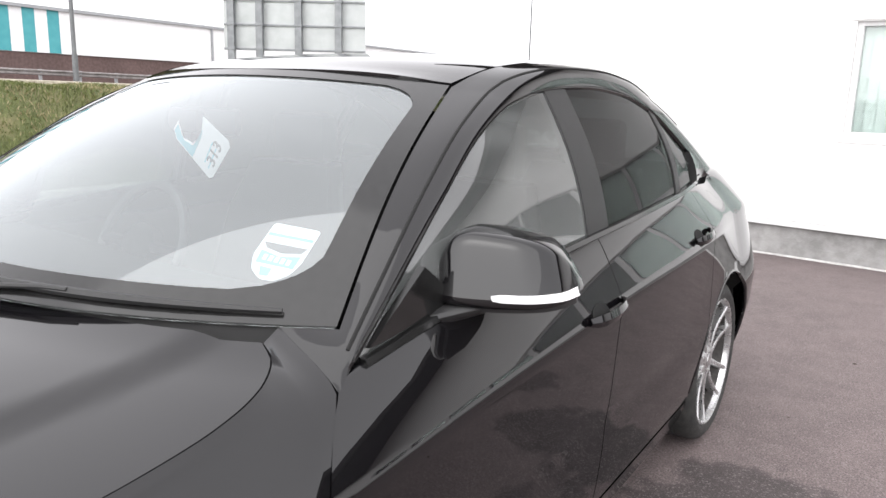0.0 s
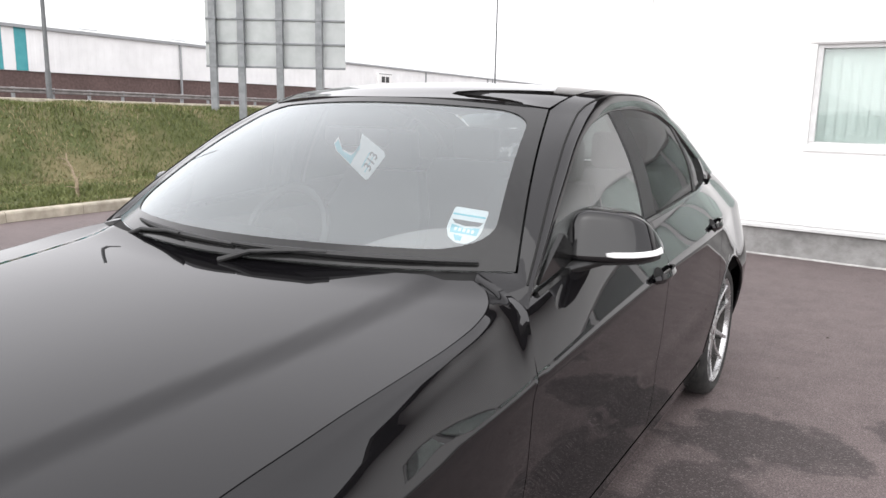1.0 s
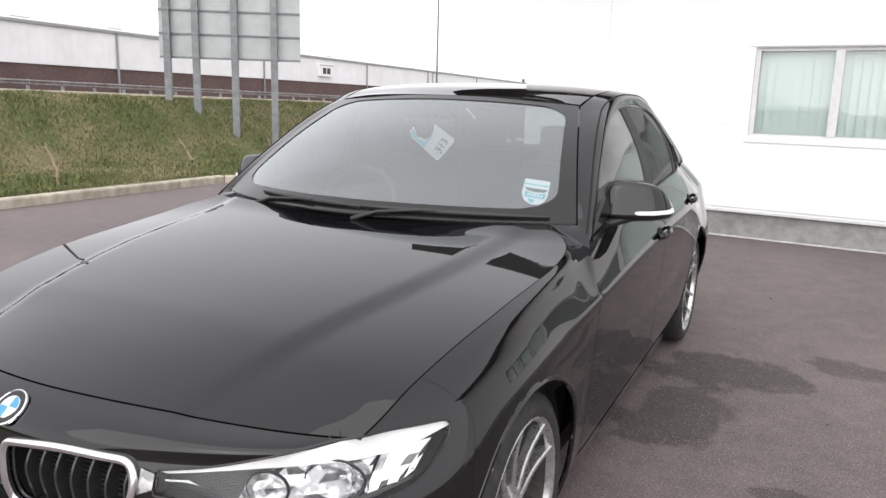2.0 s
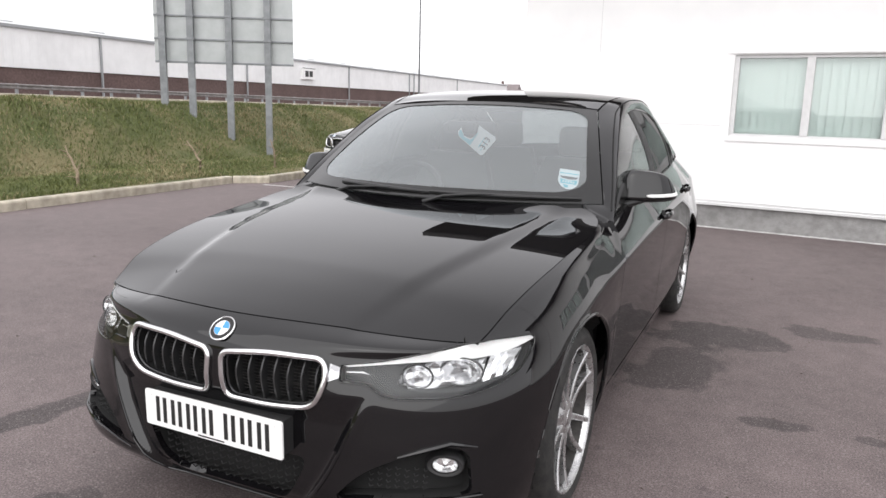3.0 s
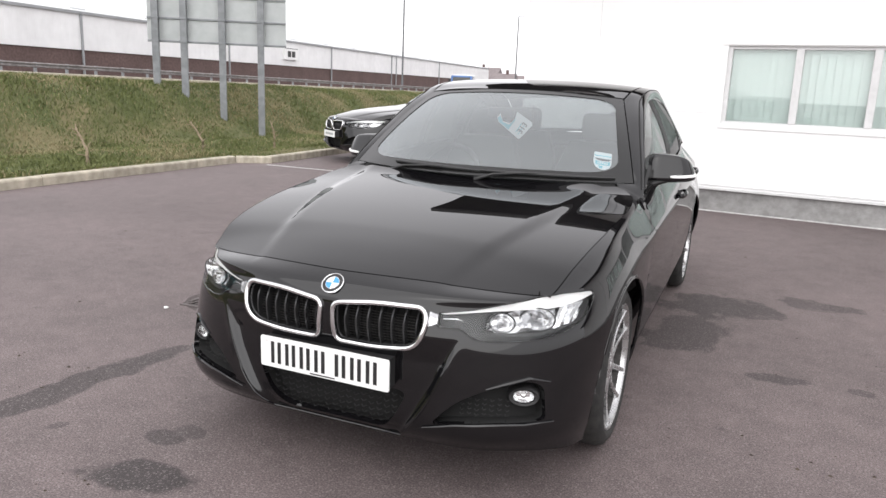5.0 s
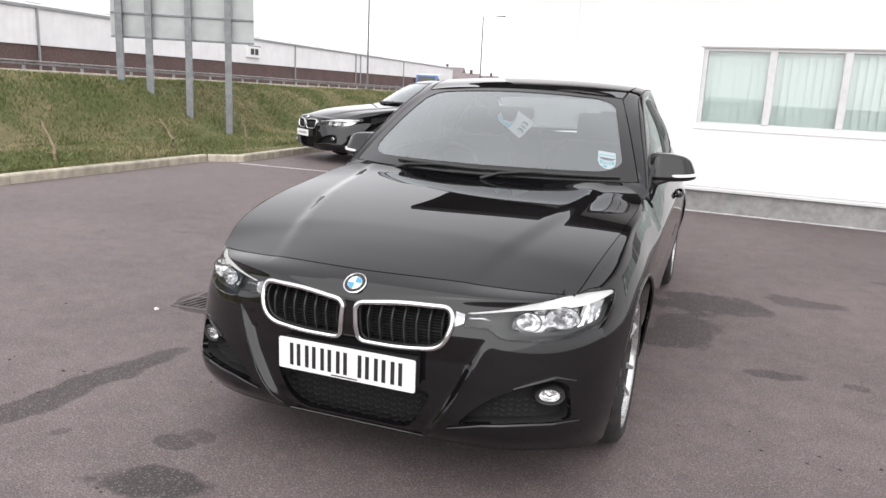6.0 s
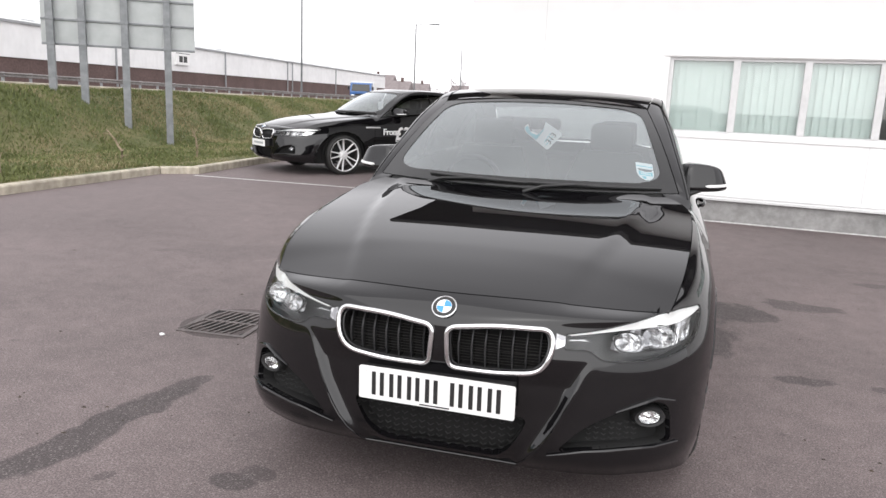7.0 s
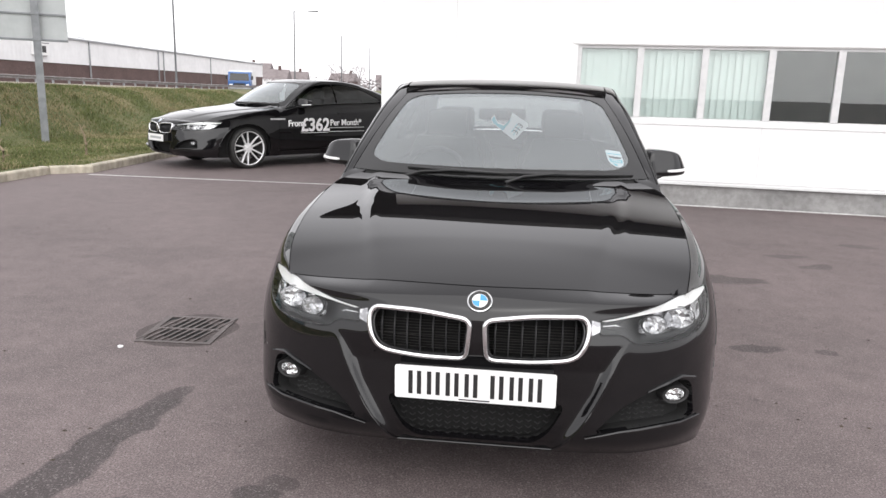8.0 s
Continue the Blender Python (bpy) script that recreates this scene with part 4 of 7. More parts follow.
KIDNEY = rounded([(0.022, 0.674), (0.18, 0.693), (0.346, 0.692), (0.358, 0.632), (0.324, 0.555), (0.18, 0.541), (0.032, 0.542)], [0.030, 0.06, 0.03, 0.05, 0.05, 0.05, 0.03])
LAMP = rounded([(0.388, 0.681), (0.50, 0.694), (0.611, 0.718), (0.70, 0.733), (0.804, 0.723), (0.813, 0.684), (0.792, 0.622), (0.70, 0.596), (0.56, 0.596), (0.502, 0.604), (0.468, 0.633), (0.390, 0.635)], [0.008, 0.05, 0.05, 0.04, 0.012, 0.03, 0.05, 0.06, 0.05, 0.02, 0.02, 0.01])
MOUTH = rounded([(-0.300, 0.40), (0.300, 0.40), (0.246, 0.290), (0.195, 0.238), (-0.195, 0.238), (-0.246, 0.290)], [0.04, 0.04, 0.05, 0.03, 0.03, 0.05])
SIDE_IN = rounded([(0.385, 0.304), (0.462, 0.390), (0.552, 0.438), (0.665, 0.472), (0.722, 0.454), (0.738, 0.334), (0.60, 0.334), (0.45, 0.319)], [0.008, 0.05, 0.05, 0.03, 0.03, 0.02, 0.03, 0.03])


fang = curve1([(0.19, 0.226), (0.235, 0.263), (0.303, 0.317), (0.37, 0.360), (0.435, 0.393), (0.49, 0.416), (0.555, 0.446), (0.62, 0.478)])


def fascia_bm():
    bm = bmesh.new()
    n = 150
    rows = []
    sub = 20
    ph = phi_at(D_BUMP - 0.0002)
    for i in range(-n, n + 1):
        s = -1 if i < 0 else 1
        c = shell_curve(("f", ph * (abs(i) / n) ** 1.15), sub)
        rows.append([Vector((p.x * s, p.y, p.z)) for p in c])
    for r in rows:
        for q in r:
            if 0.19 < q.z < 0.60:
                k = min(1, max(0, (fang(q.z) + 0.012 - abs(q.x)) / 0.034))
                f = min(1, (q.z - 0.19) / 0.07) * min(1, (0.60 - q.z) / 0.09)
                q.y += 0.022 * k * k * (3 - 2 * k) * f
                e = (abs(q.x) - fang(q.z) - 0.014) / 0.018
                q.y -= 0.003 * math.exp(-e * e) * f
    sheet(bm, rows)
    bmesh.ops.recalc_face_normals(bm, faces=bm.faces[:])
    if min(bm.faces, key=lambda f: f.calc_center_median().y).normal.y > 0:
        bmesh.ops.reverse_faces(bm, faces=bm.faces[:])
    return bm


from mathutils.bvhtree import BVHTree

whole = fascia_bm()
wing = shell_patch(stations("f", phi_at(-0.45), math.pi / 2, 30))
FRONT_TREE = BVHTree.FromBMesh(whole)
WING_TREE = BVHTree.FromBMesh(wing)
wing.free()


def on_front(x, z, off=0.0):
    """The point of the fascia at x, z, set off along its normal."""
    for drop in (0, 0.004, 0.008, 0.013, 0.019, 0.026):
        hit, nor, _, _ = FRONT_TREE.ray_cast(Vector((x, -3, z - drop)), Vector((0, 1, 0)))
        if hit is not None and abs(nor.y) > 0.12:
            hit = hit + Vector((0, 0, drop))
            break
        hit = None
    if hit is None:
        hit, nor, _, _ = WING_TREE.ray_cast(Vector((abs(x), -3, z)), Vector((0, 1, 0)))
        if hit is None:
            hit, nor, _, _ = WING_TREE.find_nearest(Vector((abs(x), -0.38, z)))
        if nor.y > 0:
            nor = -nor
        if x < 0:
            hit, nor = Vector((-hit.x, hit.y, hit.z)), Vector((-nor.x, nor.y, nor.z))
    if nor.y > 0:
        nor = -nor
    p = hit + nor * off
    if off < 0:
        p.z = min(p.z, z)
    return p


def front_patch(poly, off, step=0.02, depth=None):
    """A sheet that follows the fascia inside an outline."""
    bm = bmesh.new()
    ring = [bm.verts.new((x, 0, z)) for x, z in poly]
    bm.faces.new(ring)
    bmesh.ops.triangulate(bm, faces=bm.faces[:])
    for _ in range(2):
        bmesh.ops.subdivide_edges(bm, edges=[e for e in bm.edges if e.calc_length() > step], cuts=1, use_grid_fill=False)
        bmesh.ops.triangulate(bm, faces=bm.faces[:])
    for v in bm.verts:
        v.co = on_front(v.co.x, v.co.z, off)
    return bm


def loop_on_front(poly, off, step=0.012):
    out = []
    n = len(poly)
    for i in range(n):
        a, b = Vector(poly[i]), Vector(poly[(i + 1) % n])
        k = max(1, int((b - a).length / step))
        for j in range(k):
            p = lerp(a, b, j / k)
            out.append(on_front(p.x, p.y, off))
    return out


HOLES = [KIDNEY, mirrored(KIDNEY), LAMP, mirrored(LAMP), MOUTH, SIDE_IN, mirrored(SIDE_IN)]
for h in HOLES:
    cut_outline(whole, h)
cut_arch(whole)
flange(whole, 0.02)
part("front_bumper", whole, M_PAINT, CAR)

# near-black lining: its colour gives the joints and openings their shade
bm = bmesh.new()
rows = []
for st in stations("f", 0, math.pi / 2, 24) + stations("s", 0.15, 0.6, 8):
    c = shell_curve(st, 3)
    rows.append([Vector((p.x * 0.90, lerp(p.y, 0.2, 0.13), p.z * 0.985 - 0.01)) for p in c])
for s in (1, -1):
    sheet(bm, [[Vector((p.x * s, p.y, p.z)) for p in r] for r in rows])
part("engine_bay_lining", bm, M_VOID, CAR)


# ---- cabin: glass, pillars, roof ----
def wind_pt(u, w):
    """Windscreen: u across from -1 to 1, w from foot to head."""
    x = lerp(0.745, 0.562, w) * u
    y = lerp(0.43 + 0.27 * u * u, 1.19 + 0.085 * u * u, w)
    z = lerp(0.985 - 0.005 * u * u, 1.392 - 0.03 * u * u, w)
    return Vector((x, y - 0.018 * math.sin(math.pi * w), z + 0.022 * math.sin(math.pi * w)))


RAIL = [(0.665, 0.797, 0.935), (0.80, 0.775, 1.030), (1.0, 0.734, 1.160), (1.2, 0.694, 1.276), (1.38, 0.669, 1.338), (1.6, 0.653, 1.370), (1.85, 0.645, 1.379),
        (2.1, 0.645, 1.365), (2.35, 0.654, 1.315), (2.55, 0.666, 1.243), (2.72, 0.698, 1.150), (2.86, 0.732, 1.060)]
rail_x = curve1([(r[0], r[1]) for r in RAIL])
rail_z = curve1([(r[0], r[2]) for r in RAIL])
belt_x, belt_z = ROWS_SIDE[6]
roof_x = curve1([(1.27, 0.566), (1.6, 0.588), (1.9, 0.590), (2.3, 0.566), (2.6, 0.532)])
roof_edge_z = curve1([(1.27, 1.368), (1.45, 1.414), (1.7, 1.436), (2.0, 1.434), (2.3, 1.410), (2.6, 1.352)])
roof_mid_z = curve1([(1.19, 1.396), (1.4, 1.438), (1.7, 1.461), (2.0, 1.459), (2.3, 1.436), (2.62, 1.380)])


def roof_y(v, w):
    return lerp(1.195 + 0.085 * w * w, 2.62 - 0.05 * w * w, v)


def roof_bm():
    bm = bmesh.new()
    rows = []
    for i in range(41):
        row = []
        for j in range(33):
            w = lerp(-1, 1, j / 32)
            y = roof_y(i / 40, w)
            row.append((w * (roof_x(y) - 0.004), y, lerp(roof_mid_z(y), roof_edge_z(y), abs(w) ** 2.4)))
        rows.append(row)
    sheet(bm, rows)
    flange(bm)
    return bm


part("roof_panel", roof_bm(), M_PAINT, CAR)

bm = bmesh.new()
sheet(bm, [[wind_pt(lerp(-0.997, 0.997, j / 28), lerp(0.0, 0.995, i / 20)) for j in range(29)] for i in range(21)])
ws = part("windscreen", bm, M_GLASS, CAR, "clear laminated windscreen reflecting pale sky")
ws.visible_shadow = False
# black printed border of the screen
bm = bmesh.new()


g0 = -0.0035
ring_out, ring_in = [], []
for k in range(96):
    t = k / 96 * 4
    s, f = int(t), t - int(t)
    u, w = [(lerp(-1, 1, f), 0), (1, f), (lerp(1, -1, f), 1), (-1, lerp(1, 0, f))][s]
    ring_out.append(wind_pt(u * 1.0, lerp(0.0, 1.0, w)) - Vector((0, 0, g0)))
    # the clear field has rounded corners
    cu, cw, ru, rw = abs(u), abs(2 * w - 1), 0.20, 0.30
    du, dw = max(0, cu - (1 - ru)) / ru, max(0, cw - (1 - rw)) / rw
    h = math.hypot(du, dw)
    if du > 0 and dw > 0 and h > 1:
        cu, cw = 1 - ru + ru * du / h, 1 - rw + rw * dw / h
    ui = math.copysign(cu, u) * 0.925
    wi = lerp(0.085, 0.955, 0.5 + math.copysign(cw, 2 * w - 1) / 2)
    ring_in.append(wind_pt(ui, wi) - Vector((0, 0, g0)))
sheet(bm, [ring_out, ring_in], True)
part("screen_border", bm, M_GLOSSBLACK, CAR, "black printed border of the windscreen")


def frame_pair(k):
    """Outer rail and inner edge of the pillar and roof frame, k from 0 (screen foot) to 3 (boot)."""
    if k < 0:
        a = lerp(Vector((rail_x(0.665), 0.665, rail_z(0.665))), Vector((0.806, 0.628, 0.918)), -k)
        b = wind_pt(lerp(1.0, 0.9, -k), 0)
    elif k <= 1:
        y = lerp(0.665, 1.36, k)
        a = Vector((rail_x(y), y, rail_z(y)))
        b = wind_pt(1.0, k)
    elif k <= 2:
        y = lerp(1.36, 2.32, k - 1)
        a = Vector((rail_x(y), y, rail_z(y)))
        yb = lerp(1.28, 2.57, k - 1)
        b = Vector((roof_x(yb), yb, roof_edge_z(yb)))
    else:
        y = lerp(2.32, 2.87, k - 2)
        a = Vector((rail_x(y), y, rail_z(y)))
        t = k - 2
        b = Vector((lerp(0.532, 0.63, t), lerp(2.57, 3.22, t), lerp(1.345, 1.07, t) + 0.02 * math.sin(math.pi * t)))
    return a, b


for side in (1, -1):
    bm = bmesh.new()
    rows = []
    foot = shell_curve(("s", D_DOOR - 0.002))[6 * SUB:]
    for i in range(-6, 76):
        a, b = frame_pair(3 * min(72, i) / 72 if i >= 0 else 0)
        row = []
        for j in range(9):
            t = j / 8
            p = lerp(a, b, t)
            out = Vector((0.6, 0, 0.8)) if i > 24 else Vector((0.75, -0.35, 0.55))
            p = p + out * lerp(0.012, 0.024, min(1, max(0, (i - 12) / 18))) * math.sin(math.pi * t ** 0.7) + Vector((0.006, 0, 0))
            if i < 0:
                p = lerp(p, foot[j], -i / 6)
                if j == 8:
                    p = wind_pt(lerp(1.0, 0.9, -i / 6), 0)
            if i > 72:
                p = p + Vector((-0.012, 0.012, -0.035)) * (i - 72)
            row.append(Vector((p.x * side, p.y, p.z)))
        rows.append(row)
    sheet(bm, rows)
    flange(bm, 0.02, (side, 0, 1))
    part("side_frame", bm, M_PAINT, CAR, "gloss black pillar and roof frame")
    bm = bmesh.new()
    tube(bm, [lerp(r[3], r[4], 0.5) for r in rows[6:66]], 0.0035, 5)
    part("door_gap", bm, M_VOID, CAR)

    def glass_pt(y, v, out=0.0):
        bz, rz = belt_z(y) + 0.006, rail_z(y)
        bx, rx = belt_x(y) - 0.02, rail_x(y) - 0.004
        p = Vector((lerp(bx, rx, v) + 0.022 * math.sin(math.pi * v) * min(1, max(0, (rz - bz) / 0.3)) + out, y, lerp(bz, rz, v)))
        return Vector((p.x * side, p.y, p.z))

    for name, y0, y1, m in (("door_window", 0.70, 1.58, M_SIDEGLASS), ("rear_door_window", 1.66, 2.36, M_TINT), ("quarter_window", 2.40, 2.72, M_TINT)):
        bm = bmesh.new()
        sheet(bm, [[glass_pt(lerp(y0, y1, i / 24), j / 10) for j in range(11)] for i in range(25)])
        o = part(name, bm, m, CAR)
        o.visible_shadow = False
    bm = bmesh.new()
    sheet(bm, [[glass_pt(lerp(2.700, 2.880, i / 6), lerp(-0.14, 1, j / 6), 0.016) for j in range(7)] for i in range(7)])
    flange(bm, 0.02, (side, 0, 0))
    part("rear_pillar", bm, M_PAINT, CAR)
    for name, y0, y1, lean in (("centre_pillar", 1.555, 1.685, 0.03), ("window_divider", 2.345, 2.405, 0.05)):
        bm = bmesh.new()
        sheet(bm, [[glass_pt(lerp(y0, y1, i / 4) + lean * (1 - j / 10) * -0.5, j / 10, 0.004) for j in range(11)] for i in range(5)])
        flange(bm, 0.02, (side, 0, 0))
        part(name, bm, M_PLASTIC, CAR)
    bm = bmesh.new()
    tube(bm, [Vector(((rail_x(y) - 0.002) * side, y, rail_z(y) - 0.004)) for y in np.linspace(0.68, 2.68, 70)], 0.008, 6)
    part("window_seal", bm, M_GLOSSBLACK, CAR)
    bm = bmesh.new()
    tube(bm, [Vector(((belt_x(y) - 0.014) * side, y, belt_z(y) + 0.010)) for y in np.linspace(0.70, 2.70, 60)], 0.011, 6)
    part("belt_trim", bm, M_GLOSSBLACK, CAR)

# boot lid and rear screen
bm = bmesh.new()
rows = []
for i in range(15):
    t = i / 14
    e = Vector((lerp(0.532, 0.63, t), lerp(2.57, 3.22, t), lerp(1.345, 1.07, t) + 0.02 * math.sin(math.pi * t)))
    rows.append([(e.x * w, e.y + 0.06 * (1 - w * w) * (1 - t), e.z + 0.03 * (1 - w * w)) for w in np.linspace(-1, 1, 17)])
sheet(bm, rows)
o = part("rear_screen", bm, M_REARGLASS, CAR)
o.visible_shadow = False
bm = bmesh.new()
rows = []
for i in range(17):
    t = i / 16
    y = lerp(3.16, 3.80, t)
    hw = lerp(0.66, 0.55, t)
    rows.append([(w * hw, y - 0.05 * w * w * t, lerp(1.085, 1.05, t) + 0.02 * (1 - w * w) - 0.03 * abs(w) ** 4) for w in np.linspace(-1, 1, 17)])
sheet(bm, rows)
flange(bm)
part("boot_lid", bm, M_PAINT, CAR)

# scuttle between bonnet and screen
bm = bmesh.new()
rows = []
for i in range(7):
    row = []
    for j in range(41):
        w = lerp(-1, 1, j / 40)
        x = 0.682 * w
        a = Vector((x, hood_rear(x) - 0.03, hood_z(x, hood_rear(x)) - 0.035))
        b = wind_pt(w * 0.91, 0.05) + Vector((0, 0, -0.012))
        row.append(lerp(a, b, i / 6))
    rows.append(row)
sheet(bm, rows)
part("scuttle", bm, M_VOID, CAR)
# floor pan and closed underside
part("floor_pan", boxes((-0.74, 0.74, 0.42, 2.38, 0.17, 0.24), (-0.70, 0.70, 2.38, 3.6, 0.24, 0.3), (-0.6, 0.6, -0.5, 0.42, 0.17, 0.22), (-0.58, 0.58, -0.45, 0.42, 0.22, 0.62), (-0.33, 0.33, -0.69, -0.45, 0.20, 0.58), (-0.70, 0.70, -0.42, -0.36, 0.2, 0.6)), M_VOID, CAR, smooth=False)
for yw, zw in WHEELS:
    for side in (1, -1):
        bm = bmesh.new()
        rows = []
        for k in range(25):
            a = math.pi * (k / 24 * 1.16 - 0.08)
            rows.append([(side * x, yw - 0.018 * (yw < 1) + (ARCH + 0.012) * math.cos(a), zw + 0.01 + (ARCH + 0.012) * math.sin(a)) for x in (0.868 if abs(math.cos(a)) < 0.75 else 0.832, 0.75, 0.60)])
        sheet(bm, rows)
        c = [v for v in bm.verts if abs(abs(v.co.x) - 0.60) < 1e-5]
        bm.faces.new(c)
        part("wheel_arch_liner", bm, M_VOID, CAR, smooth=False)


# rolled lips round the wheel openings
FLANK = BVHTree.FromBMesh(shell_patch(stations("f", phi_at(-0.5), math.pi / 2, 30) + stations("s", 0.112, 3.0, 90) + stations("r", math.pi / 2 - 0.02, 0.3, 20)))
for yw, zw in WHEELS:
    pts = []
    for k in range(49):
        a = math.pi * lerp(-0.10, 1.02 if yw > 1 else 0.86, k / 48)
        rr = ARCH
        for _ in range(4):
            rr = arch_radius(rr * math.cos(a), rr * math.sin(a), yw < 1)
        y, z = yw - 0.018 * (yw < 1) + rr * math.cos(a), zw + 0.010 + rr * math.sin(a)
        hit = FLANK.ray_cast(Vector((2, y, z)), Vector((-1, 0, 0)))[0]
        if hit is not None:
            pts.append(hit)
    for side in (1, -1):
        bm = bmesh.new()
        tube(bm, [Vector((side * (p.x - 0.005), p.y, p.z)) for p in pts], 0.0085, 8)
        part("arch_lip", bm, M_PAINT, CAR)


# ---- wheels ----
def build_wheel(side, y, z=0.325, R=0.325, parent=None, spokes=5, x=0.750, rim_r=0.254, bright=None):
    alloy = bright or M_ALLOY
    w = new("wheel")
    w.empty_display_size = 0.1
    w.parent = parent
    w.matrix_basis = pose(side * x, y, z, 0, 0, 0 if side > 0 else 180)
    bm = bmesh.new()
    lathe(bm, [(-0.10, rim_r - 0.01), (-0.112, rim_r + 0.02), (-0.112, R - 0.04), (-0.095, R - 0.012), (-0.07, R - 0.002), (-0.035, R), (-0.033, R - 0.006), (-0.028, R - 0.006), (-0.026, R),
               (0.026, R), (0.028, R - 0.006), (0.033, R - 0.006), (0.035, R), (0.07, R - 0.002), (0.095, R - 0.012), (0.112, R - 0.04), (0.112, rim_r + 0.02), (0.10, rim_r - 0.004), (0.06, rim_r - 0.012)], "x", 64)
    part("tyre", bm, M_RUBBER, w)
    bm = bmesh.new()
    lathe(bm, [(-0.09, rim_r - 0.02), (-0.08, rim_r - 0.05), (0.03, rim_r - 0.035), (0.082, rim_r - 0.012)], "x", 64)
    part("barrel", bm, M_IRON, w)
    bm = bmesh.new()
    lathe(bm, [(0.080, rim_r - 0.012), (0.096, rim_r - 0.009), (0.104, rim_r - 0.004), (0.106, rim_r), (0.100, rim_r + 0.005), (0.088, rim_r + 0.004)], "x", 64)
    part("rim", bm, alloy, w)
    bm = bmesh.new()
    lathe(bm, [(-0.02, 0.16), (0.0, 0.16), (0.0, 0.07), (0.01, 0.065)], "x", 40)
    part("brake_disc", bm, M_BRAKE, w)
    bm = bmesh.new()
    lathe(bm, [(0.03, 0.085), (0.062, 0.08), (0.080, 0.055), (0.084, 0.036), (0.080, 0.033), (0.085, 0.03), (0.086, 0.001)], "x", 32)
    part("hub", bm, alloy, w)
    for k in range(spokes):
        bm = bmesh.new()
        for s in (-1, 1):
            rows = []
            for i in range(7):
                t = i / 6
                r = lerp(0.05, rim_r - 0.012, t)
                off = s * lerp(0.016, 0.060, t ** 0.9)
                hw = lerp(0.013, 0.0095, t)
                h = lerp(0.080, 0.101, t) - 0.010 * math.sin(math.pi * t)
                rows.append([(h - 0.035, off - hw, r), (h - 0.004, off - hw, r), (h, off - hw * 0.6, r), (h, off + hw * 0.6, r), (h - 0.004, off + hw, r), (h - 0.035, off + hw, r)])
            sheet(bm, rows, True)
        bmesh.ops.rotate(bm, verts=bm.verts[:], cent=(0, 0, 0), matrix=Matrix.Rotation(2 * math.pi * k / spokes + 0.3, 3, "X"))
        part("spoke", bm, alloy, w)
    for k in range(5):
        bm = bmesh.new()
        a = 2 * math.pi * (k + 0.5) / 5
        lathe(bm, [(0.055, 0.009), (0.07, 0.009), (0.07, 0.004), (0.06, 0.003)], "x", 10, (0, 0.045 * math.sin(a), 0.045 * math.cos(a)))
        part("bolt", bm, M_IRON, w)
    return w


for y, _ in WHEELS:
    for side in (1, -1):
        build_wheel(side, y, parent=CAR)


